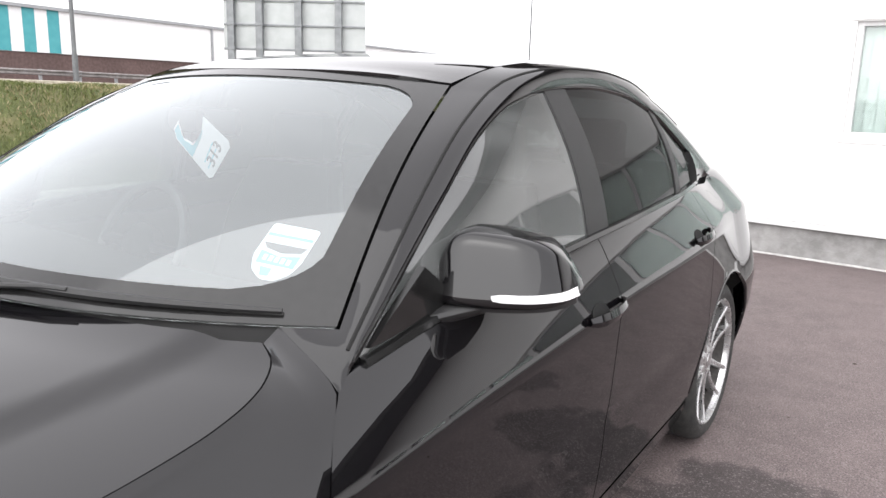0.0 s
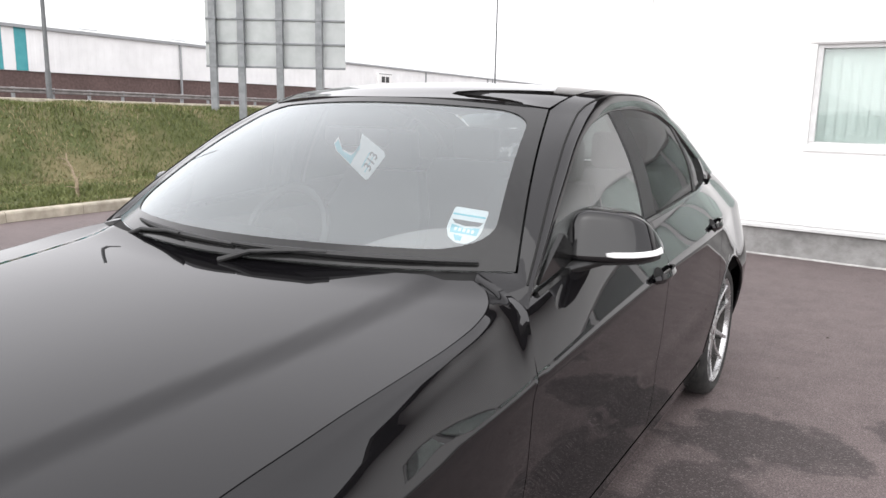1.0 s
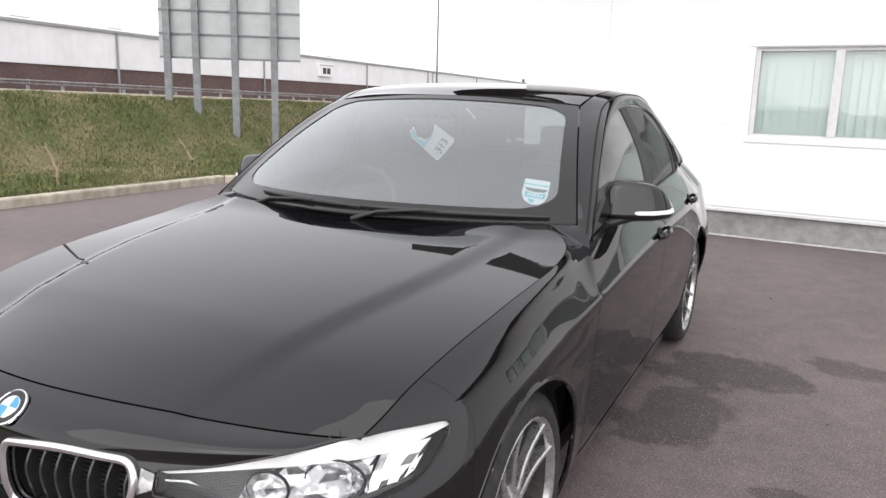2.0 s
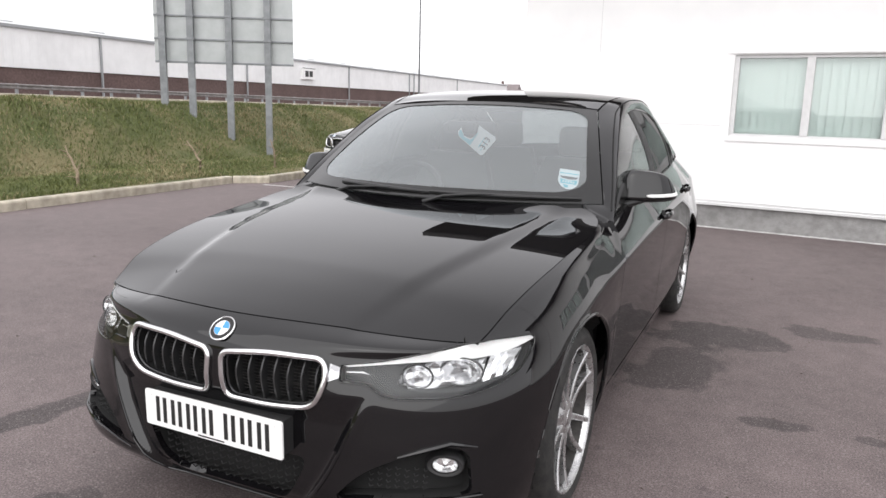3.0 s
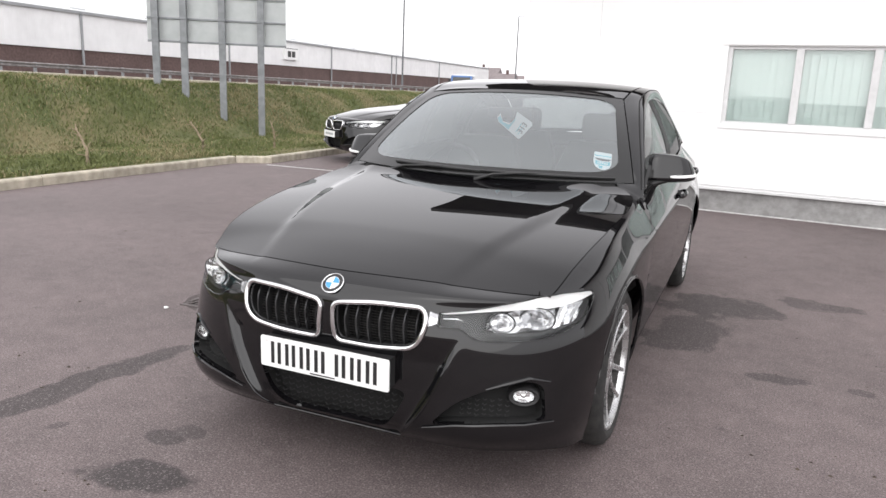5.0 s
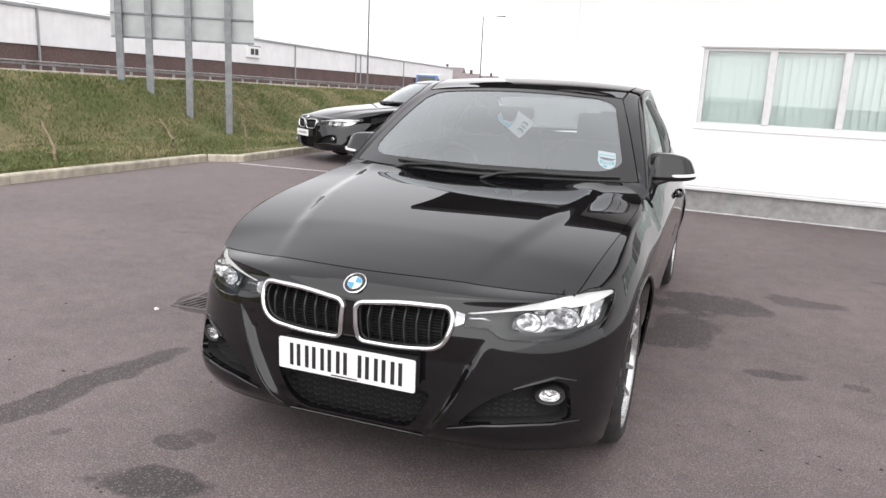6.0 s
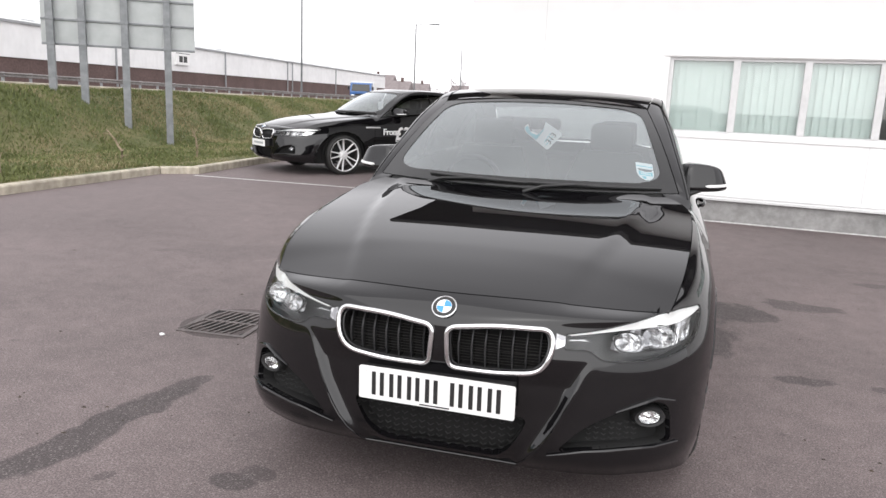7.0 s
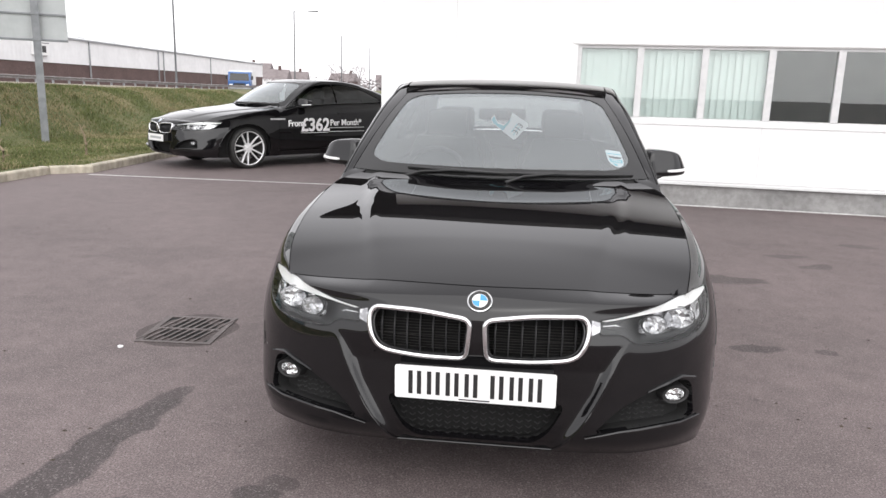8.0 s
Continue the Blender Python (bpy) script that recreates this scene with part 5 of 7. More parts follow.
# ---- front of the saloon: lamps, grilles, plate, badge ----
for side in (1, -1):
    lamp_o = LAMP if side > 0 else mirrored(LAMP)
    hl = new("headlight")
    hl.parent = CAR
    hl["label"] = "clear-lensed twin headlight with a bright brow"
    bm = front_patch(lamp_o, -0.065, 0.03)
    ring_a = loop_on_front(lamp_o, -0.002, 0.02)
    ring_b = loop_on_front(lamp_o, -0.065, 0.02)
    sheet(bm, [ring_a, ring_b], True)
    part("housing", bm, M_LENSGREY, hl)
    # white colour stands in for the sky mirrored in the unlit brow
    brow = [(0.396, 0.679), (0.50, 0.692), (0.611, 0.716), (0.70, 0.731), (0.800, 0.721), (0.808, 0.711), (0.78, 0.699), (0.74, 0.690), (0.70, 0.688), (0.64, 0.690), (0.56, 0.689), (0.50, 0.685), (0.41, 0.676)]
    brow = brow if side > 0 else mirrored(brow)
    part("brow", front_patch(brow, -0.005, 0.03), M_WHITE, hl, "pale light-guide brow")
    # bright stepped shell that the two bowls are sunk into
    sh = [(0.545, 0.676), (0.620, 0.692), (0.735, 0.690), (0.735, 0.634), (0.70, 0.626), (0.57, 0.624), (0.540, 0.640)]
    bm = front_patch(sh if side > 0 else mirrored(sh), -0.034, 0.014)
    for v in bm.verts:
        v.co.y += 0.007 * math.sin(v.co.x * 190 * side + v.co.z * 60) + 0.004 * math.sin(v.co.z * 330)
    part("reflector_shell", bm, M_SHELL, hl, "stepped bright lamp shell", smooth=False)
    for x, z, r, wide in ((0.583, 0.655, 0.030, 1.3), (0.680, 0.660, 0.035, 1.55)):
        c = on_front(side * x, z, -0.012)
        n = (on_front(side * x, z, 0.1) - on_front(side * x, z, 0.0)).normalized()
        n = (n + Vector((0, -1.2, 0))).normalized()
        bm = bmesh.new()
        lathe(bm, [(0.0, r), (-0.004, r * 1.04), (-0.016, r * 0.93), (-0.028, r * 0.72), (-0.036, r * 0.45), (-0.040, r * 0.2)], "z", 18)
        o = part("reflector", bm, M_BRIGHT, hl, smooth=False)
        q = n.to_track_quat("Z", "Y").to_matrix().to_4x4() @ Matrix.Diagonal((wide, 1, 1, 1))
        o.matrix_basis = Matrix.Translation(c) @ q
        bm = bmesh.new()
        lathe(bm, [(-0.046, r * 0.3), (-0.03, r * 0.26), (-0.026, r * 0.15), (-0.025, 0.0005)], "z", 16)
        l2 = part("bulb", bm, M_ALLOY, hl)
        l2.matrix_basis = Matrix.Translation(c) @ q
        bm = bmesh.new()
        lathe(bm, [(0.001, r * 1.04), (0.002, r * 1.10), (-0.004, r * 1.14)], "z", 32)
        b2 = part("bezel", bm, M_LENSGREY, hl)
        b2.matrix_basis = Matrix.Translation(c) @ q
    am = [(0.738, 0.698), (0.794, 0.694), (0.788, 0.650), (0.765, 0.628), (0.728, 0.630)]
    bm = front_patch(am if side > 0 else mirrored(am), -0.02, 0.012)
    for v in bm.verts:
        v.co.y += 0.005 * math.sin(abs(v.co.x) * 520) + 0.003 * math.sin(v.co.z * 700)
    part("side_reflector", bm, M_BRIGHT, hl, "faceted outer reflector", smooth=False)
    lowb = [(0.54, 0.616), (0.70, 0.612), (0.785, 0.634), (0.79, 0.642), (0.70, 0.622), (0.54, 0.626)]
    part("lower_trim", front_patch(lowb if side > 0 else mirrored(lowb), -0.018, 0.03), M_LENSGREY, hl)
    inner = [(0.405, 0.664), (0.448, 0.666), (0.470, 0.658), (0.446, 0.662), (0.405, 0.661)]
    part("inner_blade", front_patch(inner if side > 0 else mirrored(inner), -0.012, 0.03), M_ALLOY, hl)
    o = part("lens_cover", front_patch(lamp_o, -0.0005, 0.02), M_CLEAR, hl)
    o.visible_shadow = False
    # seal round the lamp
    bm = bmesh.new()
    tube(bm, loop_on_front(lamp_o, -0.001, 0.015), 0.0026, 6, closed=True)
    part("seal", bm, M_GLOSSBLACK, hl)

    kid = KIDNEY if side > 0 else mirrored(KIDNEY)
    gr = new("kidney_grille")
    gr.parent = CAR
    gr["label"] = "satin chrome framed grille with black slats"
    bm = bmesh.new()
    pts = loop_on_front(kid, 0.004, 0.012)
    tube(bm, pts, 0.0092, 10, closed=True, up=(0, 1, 0))
    part("surround", bm, M_CHROME, gr)
    bm = bmesh.new()
    tube(bm, loop_on_front([(lerp(x, side * 0.185, 0.055), lerp(z, 0.622, 0.07)) for x, z in kid], -0.010, 0.014), 0.0035, 6, closed=True, up=(0, 1, 0))
    part("inner_surround", bm, M_SLAT, gr)
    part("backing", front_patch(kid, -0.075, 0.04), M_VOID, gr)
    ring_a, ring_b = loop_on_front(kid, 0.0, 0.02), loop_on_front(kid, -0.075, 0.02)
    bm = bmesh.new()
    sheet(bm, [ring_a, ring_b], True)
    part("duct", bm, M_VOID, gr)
    for k in range(7):
        x = 0.058 + 0.0435 * k
        zs = [z for z in np.linspace(0.53, 0.70, 90) if inside(x, z, KIDNEY)]
        if len(zs) < 8:
            continue
        z0, z1 = zs[0], zs[-1]
        bm = bmesh.new()
        rows = []
        for i in range(8):
            z = lerp(z0, z1, i / 7)
            p = on_front(side * x, z, -0.012 - 0.010 * (1 - i / 7))
            p.y += 0.075 * max(0, i / 7 - 0.62)
            rows.append([(p.x - 0.003, p.y + 0.045, z), (p.x - 0.003, p.y + 0.003, z), (p.x, p.y, z), (p.x + 0.003, p.y + 0.003, z), (p.x + 0.003, p.y + 0.045, z)])
        sheet(bm, rows)
        part("slat", bm, M_SLAT, gr)
    bm = bmesh.new()
    for k in range(11):
        z = 0.556 + 0.010 * k
        xs = [x for x in np.linspace(0.03, 0.35, 60) if inside(x, z, KIDNEY)]
        if xs:
            a, b = on_front(side * xs[0], z, -0.045), on_front(side * xs[-1], z, -0.045)
            tube(bm, [a, on_front(side * (xs[0] + xs[-1]) / 2, z, -0.045), b], 0.0010, 4)
    tagged(part("radiator_core", bm, M_IRON, gr), kind="stuff")
    # satin block that links grille and lamp
    lk = [(0.362, 0.682), (0.390, 0.674), (0.390, 0.646), (0.362, 0.634)]
    part("grille_end", front_patch(lk if side > 0 else mirrored(lk), 0.003, 0.02), M_SHELL, gr)

    si = SIDE_IN if side > 0 else mirrored(SIDE_IN)
    intake = new("side_intake")
    intake.parent = CAR
    bm = front_patch(si, -0.06, 0.03)
    sheet(bm, [loop_on_front(si, -0.002, 0.02), loop_on_front(si, -0.06, 0.02)], True)
    part("recess", bm, M_VOID, intake)
    bm = bmesh.new()
    for k in range(7):
        x = 0.49 + 0.024 * k
        zs = [z for z in np.linspace(0.30, 0.43, 60) if inside(x, z, SIDE_IN)]
        if len(zs) < 10:
            continue
        for j in range(4):
            z = 0.348 + 0.017 * j + 0.004 * (k % 2)
            if inside(x, z, SIDE_IN):
                p = on_front(side * x, z, -0.028)
                tube(bm, [p + Vector((-0.007, 0, 0.004)), p + Vector((0, -0.005, 0)), p + Vector((0.007, 0, 0.004))], 0.0016, 4)
    tagged(part("intake_mesh", bm, M_MESH, intake), kind="stuff")
    # fin below the intake
    bm = bmesh.new()
    fin = [(0.362, 0.293), (0.47, 0.317), (0.60, 0.328), (0.756, 0.327)]
    tube(bm, [on_front(side * x, z, 0.006) for x, z in [(lerp(a[0], b[0], t), lerp(a[1], b[1], t)) for a, b in zip(fin, fin[1:]) for t in (0, 0.5)] + [fin[-1]]], [0.002, 0.004, 0.005, 0.006, 0.006, 0.005, 0.003], 6)
    part("fin", bm, M_PAINT, intake)

    fog = new("fog_light")
    fog.parent = CAR
    fog["label"] = "round clear fog light in the bumper"
    c = on_front(side * 0.676, 0.413, -0.016)
    q = (Vector((side * 0.35, -1, 0))).to_track_quat("Z", "Y").to_matrix().to_4x4()
    for nm, prof, m in (("bowl", [(-0.004, 0.025), (-0.012, 0.024), (-0.024, 0.017), (-0.028, 0.001)], M_BRIGHT), ("ring", [(-0.05, 0.040), (-0.004, 0.038), (0.002, 0.035), (0.0, 0.028), (-0.006, 0.025)], M_PLASTIC), ("cover", [(-0.002, 0.030), (0.003, 0.02), (0.005, 0.0005)], M_CLEAR), ("bulb_shield", [(-0.028, 0.009), (-0.010, 0.008), (-0.008, 0.0005)], M_CHROME)):
        bm = bmesh.new()
        lathe(bm, prof, "z", 28)
        o = part(nm, bm, m, fog)
        o.matrix_basis = Matrix.Translation(c) @ q @ Matrix.Diagonal((1.38, 0.86, 1, 1))
    # hooded edge over the fog light
    bm = bmesh.new()
    tube(bm, [on_front(side * x, z, 0.002) for x, z in ((0.56, 0.444), (0.62, 0.463), (0.68, 0.478), (0.738, 0.460))], [0.003, 0.007, 0.007, 0.003], 6)
    part("brow_edge", bm, M_PAINT, intake)

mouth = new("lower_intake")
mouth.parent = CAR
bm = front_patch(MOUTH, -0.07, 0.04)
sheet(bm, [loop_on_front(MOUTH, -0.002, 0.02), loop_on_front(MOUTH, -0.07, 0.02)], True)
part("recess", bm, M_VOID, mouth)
bm = bmesh.new()
for k in range(19):
    x = -0.27 + 0.03 * k
    for j in range(7):
        z = 0.247 + 0.0225 * j + 0.006 * (k % 2)
        if inside(x, z, MOUTH):
            p = on_front(x, z, -0.03)
            tube(bm, [p + Vector((-0.010, 0, 0.005)), p + Vector((0, -0.006, 0)), p + Vector((0.010, 0, 0.005))], 0.0020, 4)
tagged(part("intake_mesh", bm, M_MESH, mouth), kind="stuff")
bm = bmesh.new()
zl = [0.50, 0.45, 0.40, 0.36, 0.32, 0.28, 0.255, 0.235, 0.220]
lipc = [(-fang(z) - 0.012, z) for z in zl] + [(x, 0.213) for x in np.linspace(-0.20, 0.20, 15)] + [(fang(z) + 0.012, z) for z in zl[::-1]]
tube(bm, [on_front(x, z, 0.001) for x, z in lipc], [0.0015, 0.0025, 0.0035] + [0.0045] * (len(lipc) - 6) + [0.0035, 0.0025, 0.0015], 8)
part("lip", bm, M_PAINT, mouth)

plate = new("number_plate")
plate.parent = CAR
plate["label"] = "white number plate with black bars"
py = -0.832
M_PL = Matrix.Translation((0, py, 0.463)) @ Matrix.Rotation(radians(-0.6), 4, "Y") @ Matrix.Rotation(radians(-2.0), 4, "Z")
bm = bmesh.new()
prism(bm, rounded([(-0.26, -0.0555), (0.26, -0.0555), (0.26, 0.0555), (-0.26, 0.0555)], 0.008), -0.003, 0.003, "y")
o = part("plate_sheet", bm, M_WHITE, plate, smooth=False)
o.matrix_basis = M_PL
part("plate_bracket", boxes((-0.25, 0.25, 0.003, 0.06, -0.05, 0.05)), M_PLASTIC, plate, smooth=False).matrix_basis = M_PL
x = -0.219
for k in range(7):
    for dx in (0.004, 0.032):
        bm = boxes((x + dx, x + dx + 0.014, -0.0042, -0.0028, -0.0395, 0.0395))
        part("bar", bm, M_INK, plate, smooth=False).matrix_basis = M_PL
    x += 0.061 + (0.022 if k == 3 else 0)
part("small_bar", boxes((-0.05, 0.05, -0.0042, -0.0028, -0.051, -0.047)), M_PLASTIC, plate, smooth=False).matrix_basis = M_PL
for sx in (-0.235, 0.235):
    bm = bmesh.new()
    lathe(bm, [(-0.006, 0.0005), (-0.005, 0.005), (-0.003, 0.006)], "y", 12, (sx, 0, 0.043))
    part("screw_cap", bm, M_WHITE, plate).matrix_basis = M_PL

badge = new("bonnet_badge")
badge.parent = CAR
badge["label"] = "round blue and white enamel badge with a black rim"
c = on_front(0.004, 0.727, 0.002)
n = (on_front(0.004, 0.727, 0.1) - on_front(0.004, 0.727, 0)).normalized()
M_B = Matrix.Translation(c) @ n.to_track_quat("Z", "Y").to_matrix().to_4x4()
bm = bmesh.new()
lathe(bm, [(0, 0.041), (0.004, 0.0405), (0.0055, 0.038), (0.004, 0.0365)], "z", 40)
part("rim", bm, M_CHROME, badge).matrix_basis = M_B
bm = bmesh.new()
lathe(bm, [(0.0042, 0.0365), (0.0044, 0.0005)], "z", 40)
part("face", bm, M_GLOSSBLACK, badge).matrix_basis = M_B
for k in range(4):
    bm = bmesh.new()
    pts = [(0, 0)] + [(0.0235 * math.cos(a), 0.0235 * math.sin(a)) for a in np.linspace(k * math.pi / 2, (k + 1) * math.pi / 2, 8)]
    prism(bm, pts, 0.0046, 0.0056, "z")
    part("quarter", bm, M_WHITE if k % 2 else M_BLUE, badge, smooth=False).matrix_basis = M_B
bm = bmesh.new()
lathe(bm, [(0.0048, 0.0255), (0.0058, 0.0250), (0.0058, 0.0240), (0.0048, 0.0235)], "z", 36)
part("inner_ring", bm, M_CHROME, badge).matrix_basis = M_B


# ---- mirrors, handles, wipers ----
def door_mirror(side):
    mir = new("door_mirror")
    mir.parent = CAR
    mir["label"] = "gloss black door mirror with a pale indicator strip"
    top = curve1([(0.772, 1.03), (0.784, 1.072), (0.802, 1.100), (0.84, 1.110), (0.90, 1.107), (0.955, 1.098), (0.994, 1.078), (1.012, 1.035)])
    bot = curve1([(0.772, 0.982), (0.85, 0.978), (0.95, 0.984), (1.012, 0.998)])
    frn = curve1([(0.772, 0.952), (0.82, 0.938), (0.92, 0.940), (0.98, 0.964), (1.012, 1.02)])
    bck = curve1([(0.772, 1.04), (0.85, 1.062), (0.95, 1.085), (1.012, 1.075)])
    bm = bmesh.new()
    rows = []
    for i in range(25):
        x = lerp(0.774, 1.0115, i / 24)
        cz, hz = (top(x) + bot(x)) / 2, (top(x) - bot(x)) / 2
        cy, hy = (frn(x) + bck(x)) / 2, (bck(x) - frn(x)) / 2
        k = min(1, math.sqrt(max(0.02, 1 - ((i - 12) / (12.4 if i > 12 else 12.7)) ** (8 if i > 12 else 18))))
        row = []
        for j in range(28):
            a = 2 * math.pi * j / 28
            cx, sx = math.cos(a), math.sin(a)
            n = 2 / 7
            row.append((side * x, cy + k * hy * math.copysign(abs(cx) ** n, cx) + 0.28 * k * hz * (math.copysign(abs(sx) ** n, sx) + 0.6), cz + k * hz * math.copysign(abs(sx) ** n, sx)))
        rows.append(row)
    g = sheet(bm, rows, True)
    bm.faces.new(g[0])
    bm.faces.new(g[-1][::-1])
    part("cap", bm, M_PAINT, mir)
    bm = bmesh.new()
    rows = []
    for i in range(21):
        x = lerp(0.868, 1.006, i / 20)
        h = 0.0068 * (0.35 + 0.65 * min(1, (i + 1) / 4))
        y = frn(x) - 0.002 + (0.010 if i < 1 else 0)
        cz = lerp(1.002, 1.010, (i / 20) ** 1.6)
        rows.append([(side * x, y + 0.012, cz - h), (side * x, y - 0.001, cz - h), (side * x, y - 0.003, cz), (side * x, y - 0.001, cz + h), (side * x, y + 0.012, cz + h)])
    sheet(bm, rows)
    part("indicator_strip", bm, M_WHITE, mir, "pale clear indicator strip")
    bm = bmesh.new()
    sheet(bm, [[(side * x, lerp(frn(x), bck(x), f), bot(x) - d) for f, d in ((0.04, -0.012), (0.10, 0.006), (0.5, 0.012), (0.9, 0.006), (0.97, -0.012))] for x in np.linspace(0.80, 1.0, 14)])
    flange(bm, 0.005)
    part("lower_tray", bm, M_PLASTIC, mir)
    bm = bmesh.new()
    rows = []
    for i in range(8):
        t = i / 7
        x, z, y = lerp(0.785, 0.88, t), lerp(0.952, 0.982, t ** 0.7), lerp(0.93, 1.01, t)
        w, h = lerp(0.075, 0.045, t), lerp(0.022, 0.012, t)
        rows.append([(side * x, y + w * math.cos(a), z + h * math.sin(a)) for a in np.linspace(0, 2 * math.pi, 14, endpoint=False)])
    sheet(bm, rows, True)
    part("arm", bm, M_PLASTIC, mir)
    # the head of the mirror is swept back, its outer end furthest
    ct, st = math.cos(radians(21)), math.sin(radians(21))
    for ob in mir.children:
        if ob.name.split(".")[0] != "arm":
            for v in ob.data.vertices:
                u, w = (abs(v.co.x) - 0.80) * 1.12 * (1 - 1.5 * max(0, v.co.z - 1.0)), v.co.y - 0.93
                v.co.x, v.co.y = side * (0.812 + u * ct - w * st), 0.905 + u * st + w * ct
    bm = bmesh.new()
    prism(bm, [(0.715, 0.955), (0.98, 0.975), (0.86, 1.06)], 0.786 * side, (0.800) * side, "x")
    part("sail_panel", bm, M_GLOSSBLACK, mir, smooth=False)
    return mir


for s in (1, -1):
    door_mirror(s)


def side_surface(y, z, side=1, off=0.0):
    """A point of the flank at y, z."""
    c = shell_curve(("s", y), 8)
    for a, b in zip(c, c[1:]):
        if a.z <= z <= b.z:
            p = lerp(a, b, (z - a.z) / max(1e-6, b.z - a.z))
            return Vector((side * (p.x + off), y, z))
    return Vector((side * (c[-1].x + off), y, z))


for side in (1, -1):
    for y0, z0 in ((1.36, 0.852), (2.22, 0.905)):
        h = new("door_handle")
        h.parent = CAR
        L = 0.20
        bm = bmesh.new()
        rows = []
        for i in range(13):
            t = i / 12
            y = y0 + L * t
            z = z0 + 0.012 * t + 0.004
            off = 0.010 + 0.028 * math.sin(math.pi * min(1, max(0, t))) ** 0.6
            p = side_surface(y, z, side, off)
            w = lerp(0.017, 0.014, t) * (0.55 + 0.45 * math.sin(math.pi * t) ** 0.4)
            rows.append([(p.x - side * 0.010, y, z - w * 0.8), (p.x - side * 0.002, y, z - w), (p.x + side * 0.004, y, z), (p.x - side * 0.002, y, z + w), (p.x - side * 0.010, y, z + w * 0.8)])
        sheet(bm, rows, True)
        part("pull", bm, M_PAINT, h)
        # near-black disc on the door skin, painted for the shade in the handle's cup
        bm = bmesh.new()
        rows = []
        for i in range(9):
            r = 0.037 * math.sin(i / 8 * math.pi / 2)
            row = []
            for j in range(20):
                a = 2 * math.pi * j / 20
                y, z = y0 + 0.075 + 1.25 * r * math.cos(a), z0 + 0.004 + 0.72 * r * math.sin(a)
                p = side_surface(y, z, side, 0.0018)
                row.append(p)
            rows.append(row)
        sheet(bm, rows, True)
        part("cup", bm, M_VOID, h)


def wiper(a, b, c, d):
    """a pivot, b joint on the blade, c and d blade ends, as points of the screen."""
    w = new("wiper")
    w.parent = CAR
    lift = Vector((0, -0.006, 0.011))
    A, B, C, D = (wind_pt(*q) + lift for q in (a, b, c, d))
    bm = bmesh.new()
    tube(bm, [A + Vector((0, 0, -0.02)), lerp(A, B, 0.3) + Vector((0, 0, 0.004)), lerp(A, B, 0.8) + Vector((0, 0, 0.008)), B + Vector((0, 0, 0.005))], [0.008, 0.006, 0.005, 0.004], 8)
    part("arm", bm, M_PLASTIC, w)
    bm = bmesh.new()
    pts = [wind_pt(lerp(c[0], d[0], t), lerp(c[1], d[1], t)) + lift * 0.8 for t in np.linspace(0, 1, 16)]
    tube(bm, pts, [0.004 + 0.005 * math.sin(math.pi * t) for t in np.linspace(0, 1, 16)], 6)
    part("blade", bm, M_PLASTIC, w)
    bm = bmesh.new()
    tube(bm, [p - lift * 0.6 for p in pts], 0.004, 4)
    part("rubber", bm, M_RUBBER, w)


wiper((-0.62, -0.01), (-0.20, 0.03), (-0.60, 0.05), (0.08, 0.035))
wiper((0.06, -0.01), (0.45, 0.03), (0.08, 0.04), (0.90, 0.03))

# ---- inside the saloon ----
def seat(x, y, wide=0.52, parent=None, rest=True):
    s = new("seat")
    s.parent = parent
    bm = bmesh.new()
    rows = []
    for i in range(13):
        t = i / 12
        z = lerp(0.42, 1.10, t)
        yy = y + 0.24 * t
        hw = wide / 2 * (0.92 + 0.08 * math.sin(math.pi * t)) * (1 - 0.35 * max(0, t - 0.75) / 0.25 * 0.6)
        row = []
        for j in range(16):
            a = 2 * math.pi * j / 16
            ca, sa = math.cos(a), math.sin(a)
            row.append((x + hw * math.copysign(abs(ca) ** 0.5, ca), yy + 0.065 * math.copysign(abs(sa) ** 0.7, sa) - 0.025 * abs(ca) ** 3, z))
        rows.append(row)
    g = sheet(bm, rows, True)
    bm.faces.new(g[-1])
    part("seat_back", bm, M_CLOTH, s)
    bm = boxes((x - wide / 2, x + wide / 2, y - 0.48, y + 0.05, 0.30, 0.48), bevel=0.05)
    part("cushion", bm, M_CLOTH, s)
    if rest:
        bm = boxes((x - 0.13, x + 0.13, y + 0.22, y + 0.31, 1.10, 1.27), bevel=0.035)
        part("headrest", bm, M_CLOTH, s)
        bm = bmesh.new()
        for sx in (-0.05, 0.05):
            tube(bm, [(x + sx, y + 0.25, 1.05), (x + sx, y + 0.262, 1.14)], 0.007, 6)
        part("headrest_post", bm, M_PLASTIC, s)


for sx in (-0.37, 0.37):
    seat(sx, 1.50, parent=CAR)
seat(-0.38, 2.28, 0.60, CAR)
seat(0.38, 2.28, 0.60, CAR)
bm = bmesh.new()
rows = []
for i in range(11):
    t = i / 10
    row = []
    for j in range(25):
        w = lerp(-1, 1, j / 24)
        x = 0.70 * w
        y = lerp(0.50 + 0.22 * w * w, 1.02, t)
        z = lerp(0.955, 0.945, t) - 0.06 * max(0, t - 0.75) / 0.25 + (0.03 * math.exp(-((x + 0.37) / 0.17) ** 2) * math.sin(math.pi * min(1, t * 1.1)))
        row.append((x, y, z))
    rows.append(row)
sheet(bm, rows)
part("dashboard", bm, M_DASH, CAR)
part("dashboard_front", boxes((-0.70, 0.70, 0.96, 1.03, 0.45, 0.885), (-0.12, 0.12, 0.98, 1.5, 0.3, 0.62), bevel=0.01), M_DASH, CAR)
sw = new("steering_wheel")
sw.parent = CAR
sw.matrix_basis = pose(-0.37, 1.10, 0.90, 65, 0, 0)
bm = bmesh.new()
